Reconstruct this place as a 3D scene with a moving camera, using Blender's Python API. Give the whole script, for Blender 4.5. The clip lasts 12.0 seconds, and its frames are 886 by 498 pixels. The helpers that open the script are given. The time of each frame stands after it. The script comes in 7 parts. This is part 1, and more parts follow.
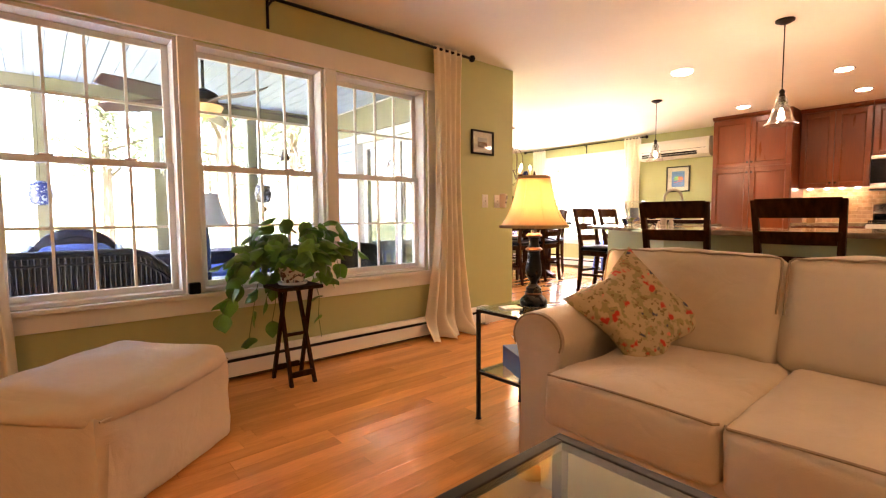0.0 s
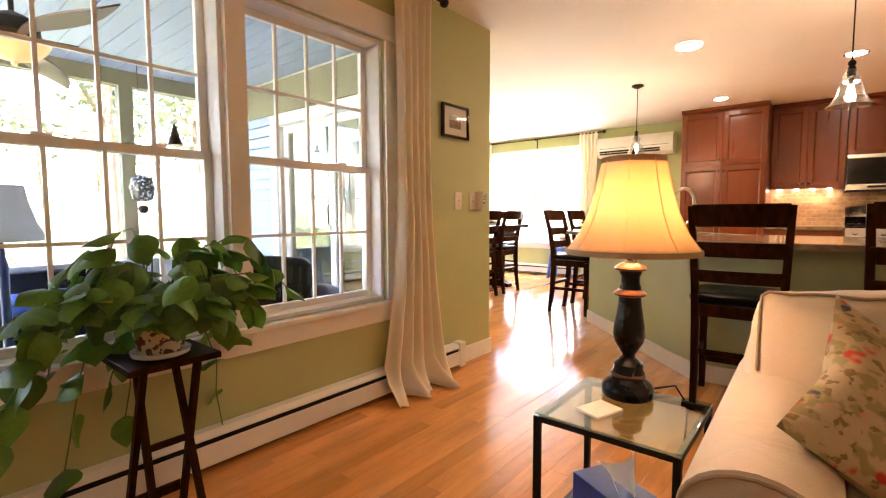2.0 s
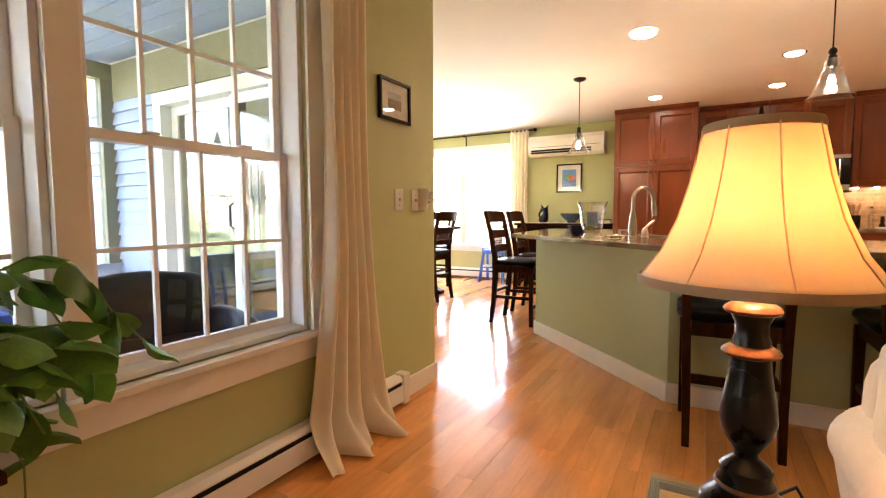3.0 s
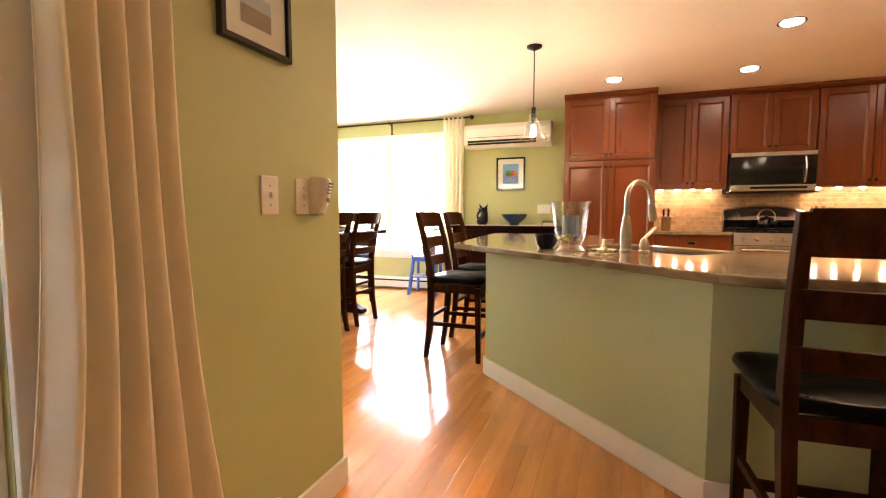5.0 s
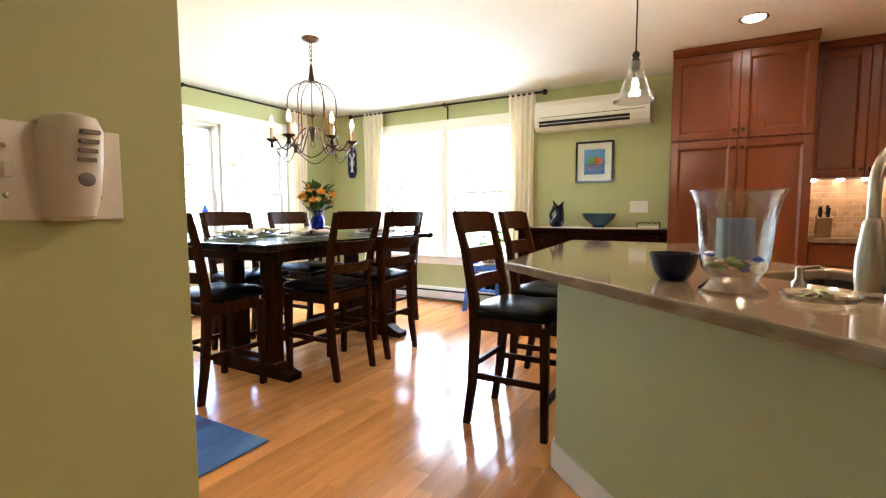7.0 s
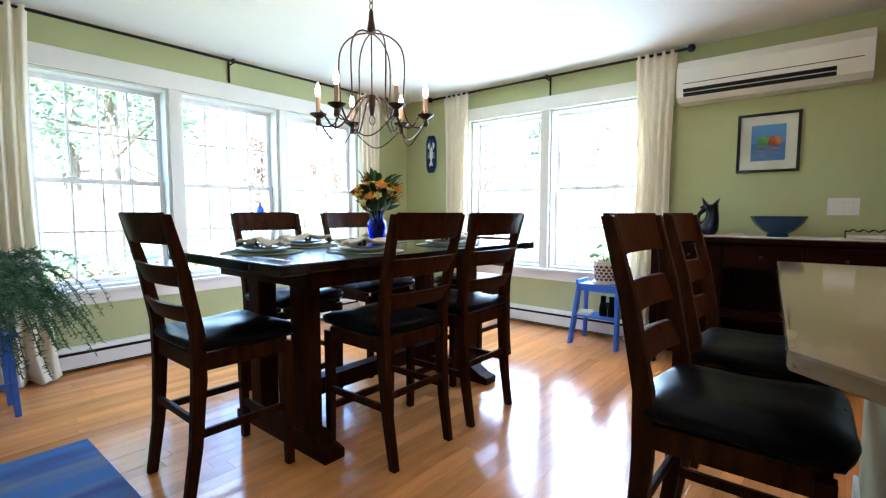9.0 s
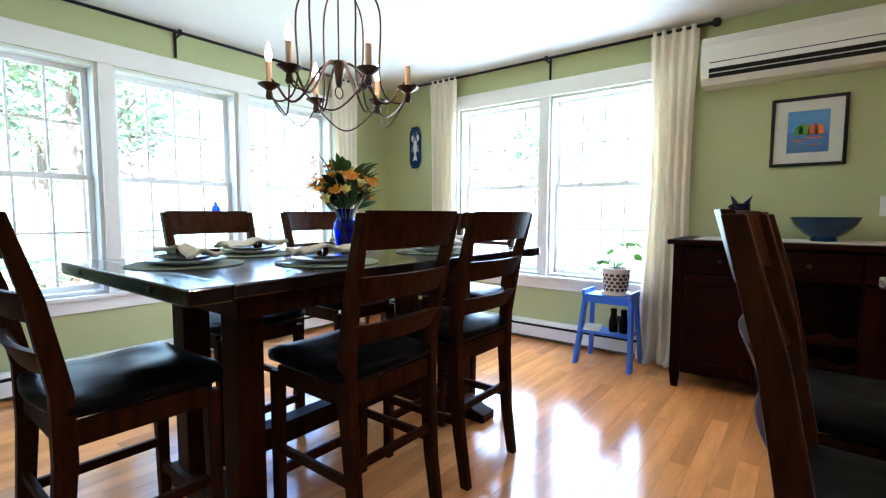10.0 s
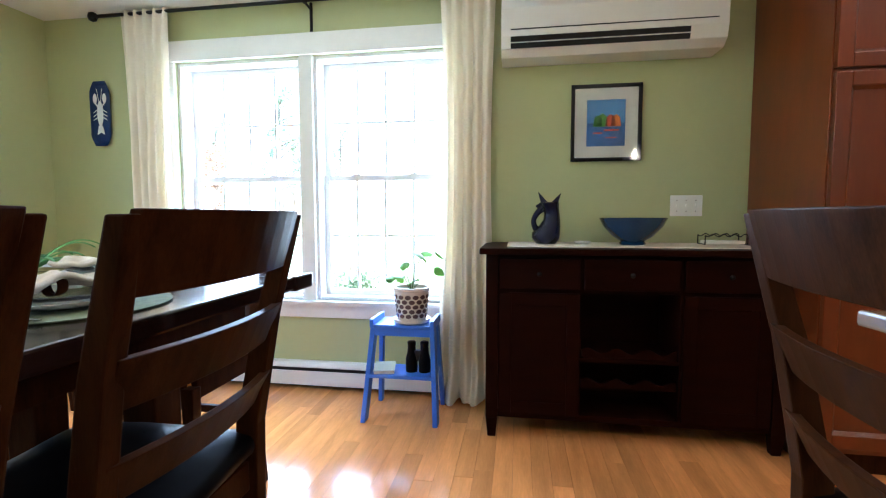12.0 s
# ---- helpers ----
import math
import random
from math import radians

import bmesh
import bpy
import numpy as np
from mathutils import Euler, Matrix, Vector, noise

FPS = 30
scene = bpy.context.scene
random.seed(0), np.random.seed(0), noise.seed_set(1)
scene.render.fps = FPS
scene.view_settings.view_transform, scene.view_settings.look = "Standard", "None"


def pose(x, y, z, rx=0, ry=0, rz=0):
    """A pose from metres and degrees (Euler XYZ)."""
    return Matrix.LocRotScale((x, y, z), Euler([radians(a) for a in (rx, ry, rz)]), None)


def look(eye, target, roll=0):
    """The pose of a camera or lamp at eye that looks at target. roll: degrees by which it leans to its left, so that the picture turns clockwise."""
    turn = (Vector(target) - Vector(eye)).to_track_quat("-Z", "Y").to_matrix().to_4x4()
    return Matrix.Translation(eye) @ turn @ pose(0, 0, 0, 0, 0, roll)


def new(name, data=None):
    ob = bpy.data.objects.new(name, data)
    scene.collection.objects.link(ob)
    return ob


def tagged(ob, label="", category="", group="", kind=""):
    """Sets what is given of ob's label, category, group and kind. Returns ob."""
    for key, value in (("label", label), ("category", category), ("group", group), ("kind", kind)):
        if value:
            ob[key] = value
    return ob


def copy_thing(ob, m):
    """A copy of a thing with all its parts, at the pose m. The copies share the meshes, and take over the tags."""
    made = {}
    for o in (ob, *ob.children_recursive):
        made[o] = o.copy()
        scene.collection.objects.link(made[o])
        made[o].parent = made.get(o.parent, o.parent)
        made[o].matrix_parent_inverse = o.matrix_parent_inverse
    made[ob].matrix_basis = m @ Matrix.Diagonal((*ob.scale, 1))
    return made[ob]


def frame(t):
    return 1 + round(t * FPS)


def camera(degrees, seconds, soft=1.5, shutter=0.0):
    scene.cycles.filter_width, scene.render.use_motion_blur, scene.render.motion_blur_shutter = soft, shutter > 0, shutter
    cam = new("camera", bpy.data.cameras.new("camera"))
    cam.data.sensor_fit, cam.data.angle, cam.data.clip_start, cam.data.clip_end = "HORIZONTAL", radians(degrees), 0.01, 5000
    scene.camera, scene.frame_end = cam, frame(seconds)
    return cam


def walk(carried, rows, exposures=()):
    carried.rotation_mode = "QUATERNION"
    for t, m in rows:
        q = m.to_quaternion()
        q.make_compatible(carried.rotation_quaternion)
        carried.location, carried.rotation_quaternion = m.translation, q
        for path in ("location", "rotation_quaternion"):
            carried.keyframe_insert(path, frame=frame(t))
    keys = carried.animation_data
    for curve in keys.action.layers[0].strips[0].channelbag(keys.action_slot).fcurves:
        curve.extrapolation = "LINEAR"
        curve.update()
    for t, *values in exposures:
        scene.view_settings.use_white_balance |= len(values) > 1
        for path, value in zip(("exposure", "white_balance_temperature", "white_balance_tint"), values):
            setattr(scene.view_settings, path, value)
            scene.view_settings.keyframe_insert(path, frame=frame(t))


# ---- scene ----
cam = camera(86.8, 12.0, soft=1.2)
PATH = [
    (0, (0.447, 0.336, 1.024), (1.754, 1.843, 0.886), -0.3),
    (0.5, (0.588, 0.602, 1.008), (1.894, 2.111, 0.874), -0.5),
    (0.7, (0.655, 0.704, 1.027), (1.961, 2.213, 0.89), -0.4),
    (1, (0.735, 0.876, 1.036), (2.082, 2.348, 0.899), -0.4),
    (1.5, (0.864, 1.154, 1.073), (2.308, 2.53, 0.924), -0.2),
    (2, (1.044, 1.414, 1.073), (2.583, 2.683, 0.927), -0.2),
    (2.5, (1.232, 1.665, 1.088), (2.876, 2.794, 0.936), -0.0),
    (3, (1.449, 1.897, 1.081), (3.187, 2.877, 0.936), -0.2),
    (3.5, (1.69, 2.062, 1.086), (3.489, 2.921, 0.934), -0.1),
    (5.5, (2.734, 2.462, 1.119), (4.605, 3.153, 0.969), -0.1),
    (6, (3.023, 2.51, 1.124), (4.867, 3.267, 0.973), -0.0),
    (6.5, (3.318, 2.59, 1.123), (5.115, 3.453, 0.968), -0.1),
    (7, (3.59, 2.687, 1.117), (5.324, 3.673, 0.959), -0.1),
    (7.5, (3.872, 2.796, 1.116), (5.516, 3.924, 0.959), -0.0),
    (7.7, (3.967, 2.878, 1.118), (5.583, 4.046, 0.963), -0.0),
    (9.5, (4.696, 3.547, 1.123), (6.227, 4.825, 0.966), 0.1),
    (10, (4.917, 3.737, 1.114), (6.493, 4.959, 0.962), 0.2),
    (10.5, (5.12, 3.911, 1.121), (6.813, 4.965, 0.971), 0.2),
    (11, (5.377, 4.056, 1.108), (7.188, 4.891, 0.957), 0.2),
    (11.5, (5.628, 4.165, 1.112), (7.533, 4.755, 0.966), 0.0),
    (12, (5.874, 4.247, 1.112), (7.844, 4.562, 0.97), -0.1),
]
EXPOSURES = [(0.0, 5.47, 7400, 31), (1.5, 5.36, 7250, 29), (3.0, 5.12, 7050, 25), (5.5, 5.24, 7500, 24), (6.0, 5.0, 6950, 21), (7.0, 4.66, 6050, 16), (7.7, 4.53, 5600, 13), (9.5, 4.04, 5050, 12), (12.0, 4.12, 5050, 13)]
walk(cam, [(t, look(eye, target, roll)) for t, eye, target, roll in PATH], EXPOSURES)

# ---- world, sun and exposure ----
SUN_ELEV, SUN_AZ = radians(52), radians(215)     # from the south-west, behind the house
world = bpy.data.worlds.new("sky")
scene.world = world
world.use_nodes = True
wn = world.node_tree.nodes
wn.clear()
sky = wn.new("ShaderNodeTexSky")
sky.sky_type, sky.sun_disc, sky.sun_elevation, sky.sun_rotation = "NISHITA", False, SUN_ELEV, SUN_AZ
sky.air_density, sky.dust_density = 1.0, 2.0
wbg, wout = wn.new("ShaderNodeBackground"), wn.new("ShaderNodeOutputWorld")
wbg.inputs["Strength"].default_value = 0.15
world.node_tree.links.new(sky.outputs[0], wbg.inputs[0])
world.node_tree.links.new(wbg.outputs[0], wout.inputs[0])
sun_data = bpy.data.lights.new("sun", "SUN")
sun_data.energy, sun_data.angle, sun_data.color = 5.0, radians(0.5), (1.0, 0.95, 0.87)
sun = new("sun", sun_data)
sun_way = Vector((math.sin(SUN_AZ) * math.cos(SUN_ELEV), math.cos(SUN_AZ) * math.cos(SUN_ELEV), math.sin(SUN_ELEV)))
sun.matrix_world = look(sun_way * 60, (0, 0, 0))


def point_lamp(name, place, watts, colour, radius=0.03):
    data = bpy.data.lights.new(name, "POINT")
    data.energy, data.color, data.shadow_soft_size = watts, colour, radius
    ob = new(name, data)
    ob.location = place
    return ob


def spot_lamp(name, place, watts, colour, degrees=110, radius=0.05):
    data = bpy.data.lights.new(name, "SPOT")
    data.energy, data.color, data.shadow_soft_size = watts, colour, radius
    data.spot_size, data.spot_blend = radians(degrees), 0.6
    ob = new(name, data)
    ob.location = place
    return ob


def sky_panel(name, place, target, width, height, watts):
    """Open sky above a window, standing in for the light that the window takes in."""
    data = bpy.data.lights.new(name, "AREA")
    data.shape, data.size, data.size_y, data.energy, data.color = "RECTANGLE", width, height, watts, (0.87, 0.94, 1.0)
    ob = new(name, data)
    ob.matrix_world = look(place, target)
    return ob


X_SKY = 8.97                                    # just outside the east window
sky_panel("sky_over_north_window", (6.5, 9.1, 3.3), (6.5, 6.2, 0.4), 3.4, 1.6, 14)
sky_panel("sky_in_east_window", (X_SKY, 5.565, 1.34), (X_SKY - 2, 5.565, 1.34), 1.92, 1.62, 9.5)

WARM, TUNGSTEN, AMBER = (1.0, 0.74, 0.46), (1.0, 0.72, 0.44), (1.0, 0.65, 0.34)

# ---- materials ----
MATS = {}


def mat(name, col, rough=0.5, metal=0.0, var=0.12, scale=6.0, stretch=(1, 1, 1), bump=0.0, bscale=80.0, coat=0.0, random_shade=0.0, sheen=0.0, spec=0.5, translucent=0.0, crease=0.0):
    if name in MATS:
        return MATS[name]
    m = bpy.data.materials.new(name)
    MATS[name] = m
    m.use_nodes = True
    nt = m.node_tree
    n, l = nt.nodes, nt.links
    b = n["Principled BSDF"]
    tc, mp = n.new("ShaderNodeTexCoord"), n.new("ShaderNodeMapping")
    mp.inputs["Scale"].default_value = stretch
    l.new(tc.outputs["Object"], mp.inputs[0])
    n1, n2 = n.new("ShaderNodeTexNoise"), n.new("ShaderNodeTexNoise")
    for node, sc, det in ((n1, scale, 4), (n2, scale * 9, 3)):
        node.inputs["Scale"].default_value, node.inputs["Detail"].default_value = sc, det
        l.new(mp.outputs[0], node.inputs["Vector"])
    add = n.new("ShaderNodeMath")
    add.operation = "MULTIPLY_ADD"
    l.new(n2.outputs[0], add.inputs[0])
    add.inputs[1].default_value = 0.4
    l.new(n1.outputs[0], add.inputs[2])
    ramp = n.new("ShaderNodeMapRange")
    ramp.inputs[1].default_value, ramp.inputs[2].default_value = 0.4, 1.0
    ramp.inputs[3].default_value, ramp.inputs[4].default_value = 1 - var, 1 + var
    l.new(add.outputs[0], ramp.inputs[0])
    value = ramp.outputs[0]
    if random_shade:
        oi, geo = n.new("ShaderNodeObjectInfo"), n.new("ShaderNodeNewGeometry")
        s = n.new("ShaderNodeMath")
        l.new(oi.outputs["Random"], s.inputs[0])
        l.new(geo.outputs["Random Per Island"], s.inputs[1])
        fr = n.new("ShaderNodeMath")
        fr.operation = "FRACT"
        l.new(s.outputs[0], fr.inputs[0])
        mr = n.new("ShaderNodeMapRange")
        mr.inputs[3].default_value, mr.inputs[4].default_value = 1 - random_shade, 1 + random_shade
        l.new(fr.outputs[0], mr.inputs[0])
        mul = n.new("ShaderNodeMath")
        mul.operation = "MULTIPLY"
        l.new(value, mul.inputs[0])
        l.new(mr.outputs[0], mul.inputs[1])
        value = mul.outputs[0]
        off = n.new("ShaderNodeVectorMath")
        off.operation = "MULTIPLY_ADD"
        l.new(fr.outputs[0], off.inputs[0])
        off.inputs[1].default_value = (31, 17, 9)
        l.new(tc.outputs["Object"], off.inputs[2])
        l.new(off.outputs[0], mp.inputs[0])
    mix = n.new("ShaderNodeVectorMath")
    mix.operation = "SCALE"
    mix.inputs[0].default_value = col
    l.new(value, mix.inputs["Scale"])
    l.new(mix.outputs[0], b.inputs["Base Color"])
    b.inputs["Metallic"].default_value = metal
    rr = n.new("ShaderNodeMapRange")
    rr.inputs[3].default_value, rr.inputs[4].default_value = max(rough * 0.8, 0.02), min(rough * 1.2, 1)
    l.new(n1.outputs[0], rr.inputs[0])
    l.new(rr.outputs[0], b.inputs["Roughness"])
    b.inputs["Coat Weight"].default_value = coat
    b.inputs["Coat Roughness"].default_value = 0.12
    b.inputs["Sheen Weight"].default_value = sheen
    b.inputs["Specular IOR Level"].default_value = spec
    if bump:
        n3, bp = n.new("ShaderNodeTexNoise"), n.new("ShaderNodeBump")
        n3.inputs["Scale"].default_value, n3.inputs["Detail"].default_value = bscale, 3
        l.new(mp.outputs[0], n3.inputs["Vector"])
        l.new(n3.outputs[0], bp.inputs["Height"])
        bp.inputs["Strength"].default_value, bp.inputs["Distance"].default_value = bump, 0.002
        l.new(bp.outputs[0], b.inputs["Normal"])
    if crease:
        n4, cb = n.new("ShaderNodeTexNoise"), n.new("ShaderNodeBump")
        n4.inputs["Scale"].default_value, n4.inputs["Detail"].default_value, n4.inputs["Distortion"].default_value = 5.5, 3.0, 1.6
        l.new(tc.outputs["Object"], n4.inputs["Vector"])
        l.new(n4.outputs[0], cb.inputs["Height"])
        cb.inputs["Strength"].default_value, cb.inputs["Distance"].default_value = 0.8, crease
        for link in list(b.inputs["Normal"].links):
            l.new(cb.outputs[0], link.from_node.inputs["Normal"])
        if not b.inputs["Normal"].links:
            l.new(cb.outputs[0], b.inputs["Normal"])
    if translucent:
        tr, mx = n.new("ShaderNodeBsdfTranslucent"), n.new("ShaderNodeMixShader")
        l.new(mix.outputs[0], tr.inputs[0])
        mx.inputs[0].default_value = translucent
        l.new(b.outputs[0], mx.inputs[1])
        l.new(tr.outputs[0], mx.inputs[2])
        l.new(mx.outputs[0], n["Material Output"].inputs[0])
    return m


def pane_glass(name, tint=(1, 1, 1), gloss=1.0):
    """Thin clear glass: lets light straight through and reflects by Fresnel."""
    m = bpy.data.materials.new(name)
    m.use_nodes = True
    n, l = m.node_tree.nodes, m.node_tree.links
    n.clear()
    out, mx, tr, gl, fr, pw, mu = (n.new("ShaderNode" + k) for k in ("OutputMaterial", "MixShader", "BsdfTransparent", "BsdfGlossy", "LayerWeight", "Math", "Math"))
    tr.inputs[0].default_value = (*tint, 1)
    gl.inputs["Roughness"].default_value = 0.0
    fr.inputs[0].default_value = 0.5
    pw.operation, mu.operation = "POWER", "MULTIPLY_ADD"
    pw.inputs[1].default_value = 4.0
    mu.inputs[1].default_value, mu.inputs[2].default_value = 0.75 * gloss, 0.045 * gloss
    l.new(fr.outputs["Facing"], pw.inputs[0])
    l.new(pw.outputs[0], mu.inputs[0])
    l.new(mu.outputs[0], mx.inputs[0])
    l.new(tr.outputs[0], mx.inputs[1])
    l.new(gl.outputs[0], mx.inputs[2])
    l.new(mx.outputs[0], out.inputs[0])
    return m


def solid_glass(name, col, rough=0.02):
    m = bpy.data.materials.new(name)
    m.use_nodes = True
    b = m.node_tree.nodes["Principled BSDF"]
    b.inputs["Base Color"].default_value = (*col, 1)
    b.inputs["Transmission Weight"].default_value = 1.0
    b.inputs["Roughness"].default_value = rough
    b.inputs["IOR"].default_value = 1.45
    return m


def glow(name, col, strength):
    m = bpy.data.materials.new(name)
    m.use_nodes = True
    b = m.node_tree.nodes["Principled BSDF"]
    b.inputs["Base Color"].default_value = (*col, 1)
    b.inputs["Emission Color"].default_value = (*col, 1)
    b.inputs["Emission Strength"].default_value = strength
    return m


def blotch(name, base, spots, rough=0.8, bump=0.3, soft=0.03, stretch=(1, 1, 1)):
    """Cloth or glaze with blotches: spots is a list of (colour, scale, threshold, seed offset)."""
    m = mat(name, base, rough, bump=bump, bscale=400)
    n, l = m.node_tree.nodes, m.node_tree.links
    b = n["Principled BSDF"]
    link = b.inputs["Base Color"].links[0]
    last = link.from_socket
    tc = n.new("ShaderNodeTexCoord")
    for col, sc, th, off in spots:
        mp, no, ra, mx = n.new("ShaderNodeMapping"), n.new("ShaderNodeTexNoise"), n.new("ShaderNodeMapRange"), n.new("ShaderNodeMix")
        mp.inputs["Location"].default_value = (off, off * 1.7, off * 0.6)
        mp.inputs["Scale"].default_value = stretch
        l.new(tc.outputs["Object"], mp.inputs[0])
        l.new(mp.outputs[0], no.inputs["Vector"])
        no.inputs["Scale"].default_value, no.inputs["Detail"].default_value = sc, 2.0
        ra.inputs[1].default_value, ra.inputs[2].default_value = th, th + soft
        l.new(no.outputs[0], ra.inputs[0])
        mx.data_type = "RGBA"
        l.new(ra.outputs[0], mx.inputs[0])
        l.new(last, mx.inputs[6])
        mx.inputs[7].default_value = (*col, 1)
        last = mx.outputs[2]
    l.new(last, b.inputs["Base Color"])
    return m


GREEN = mat("green_wall_paint", (0.44, 0.455, 0.21), 0.55, var=0.04, scale=2, bump=0.15, bscale=160)
CEIL = mat("ceiling_paint", (0.80, 0.78, 0.72), 0.8, var=0.03, scale=2, bump=0.15, bscale=120)
TRIM = mat("white_trim_paint", (0.78, 0.75, 0.68), 0.35, var=0.04, scale=3)
VINYL = mat("white_window_vinyl", (0.80, 0.79, 0.76), 0.3, var=0.03, scale=3)
FLOOR = mat("maple_floor", (0.66, 0.277, 0.079), 0.15, var=0.22, scale=3.2, stretch=(0.7, 5, 5), bump=0.12, bscale=9, random_shade=0.19, coat=0.22)
SUBFLOOR = mat("floor_joint", (0.26, 0.12, 0.05), 0.7)
DARKWOOD = mat("dark_stained_wood", (0.033, 0.0112, 0.0036), 0.38, var=0.55, scale=5, stretch=(7, 7, 1), bump=0.1, bscale=40, coat=0.0, spec=0.03)
TABLEWOOD = mat("dark_table_wood", (0.014, 0.005, 0.003), 0.16, var=0.4, scale=5, stretch=(1, 8, 8), bump=0.08, bscale=40, coat=0.5)
CHERRY = mat("cherry_cabinet_wood", (0.138, 0.029, 0.0050), 0.30, var=0.22, scale=2.2, stretch=(4, 4, 0.5), random_shade=0.12, spec=0.45)
LEATHER = mat("black_leather", (0.0035, 0.0033, 0.004), 0.30, var=0.3, scale=20, bump=0.08, bscale=260, spec=0.055)
BLACKMETAL = mat("black_iron", (0.012, 0.010, 0.009), 0.45, metal=0.6, var=0.3, scale=30, bump=0.1)
BRONZE = mat("oil_rubbed_bronze", (0.055, 0.026, 0.014), 0.38, metal=0.8, var=0.4, scale=20)
NICKEL = mat("brushed_nickel", (0.42, 0.37, 0.30), 0.32, metal=1.0, var=0.08, scale=30)
STEEL = mat("stainless_steel", (0.60, 0.58, 0.55), 0.24, metal=1.0, var=0.06, scale=10, stretch=(1, 1, 20))
RANGESTEEL = mat("range_stainless_steel", (0.50, 0.46, 0.42), 0.22, metal=1.0, var=0.08, scale=10, stretch=(1, 1, 20))
BLACKGLASS = mat("black_appliance_glass", (0.006, 0.006, 0.007), 0.06, var=0.1)
GRANITE = blotch("polished_stone_counter", (0.21, 0.155, 0.098), [((0.150, 0.105, 0.062), 3.5, 0.50, 3.0), ((0.265, 0.215, 0.150), 5.0, 0.56, 8.0), ((0.32, 0.275, 0.21), 7.0, 0.66, 11.0), ((0.11, 0.082, 0.055), 18.0, 0.66, 5.0)], 0.09, 0.0, 0.12, (0.45, 1.9, 4.0))
SOFA = mat("cream_slipcover_cotton", (0.54, 0.435, 0.30), 0.85, var=0.06, scale=3, bump=0.4, bscale=300, sheen=0.2, crease=0.007)
PIPING = mat("brown_piping", (0.28, 0.20, 0.12), 0.8)
CURTAIN = mat("ivory_curtain_cloth", (0.93, 0.86, 0.70), 0.85, var=0.04, scale=3, bump=0.2, bscale=250, translucent=0.32)
WHITEPLASTIC = mat("white_plastic", (0.76, 0.73, 0.66), 0.3, var=0.03)
LEAF = mat("pothos_leaf", (0.105, 0.245, 0.03), 0.38, var=0.35, scale=14, random_shade=0.35, translucent=0.25)
STEM = mat("green_stem", (0.10, 0.16, 0.03), 0.5)
SOIL = mat("potting_soil", (0.03, 0.02, 0.012), 0.95, bump=0.8)
WINDOW_GLASS = pane_glass("window_glass", (0.97, 0.985, 0.98), 0.8)
DOOR_GLASS = pane_glass("coated_door_glass", (0.62, 0.68, 0.68), 3.0)
CLEAR = pane_glass("clear_glass", (0.93, 0.94, 0.93), 2.6)
TABLE_GLASS = pane_glass("table_glass", (0.80, 0.92, 0.87), 1.5)
THICK_GLASS = solid_glass("thick_clear_glass", (0.97, 0.98, 0.97), 0.0)
COBALT = solid_glass("cobalt_glass", (0.02, 0.05, 0.75))
BLUEPAINT = mat("blue_paint", (0.055, 0.16, 0.62), 0.4, var=0.12, scale=8)
PORCELAIN = mat("white_porcelain", (0.78, 0.76, 0.72), 0.15, var=0.03)
PAPER = mat("paper", (0.78, 0.74, 0.62), 0.8)
SINKSTEEL = mat("satin_sink_steel", (0.20, 0.18, 0.15), 0.42, metal=1.0, var=0.1, scale=12)
BULB = glow("lit_bulb", (1.0, 0.82, 0.55), 3.0)
DOWNLIGHT = glow("lit_downlight", (1.0, 0.86, 0.66), 2.6)


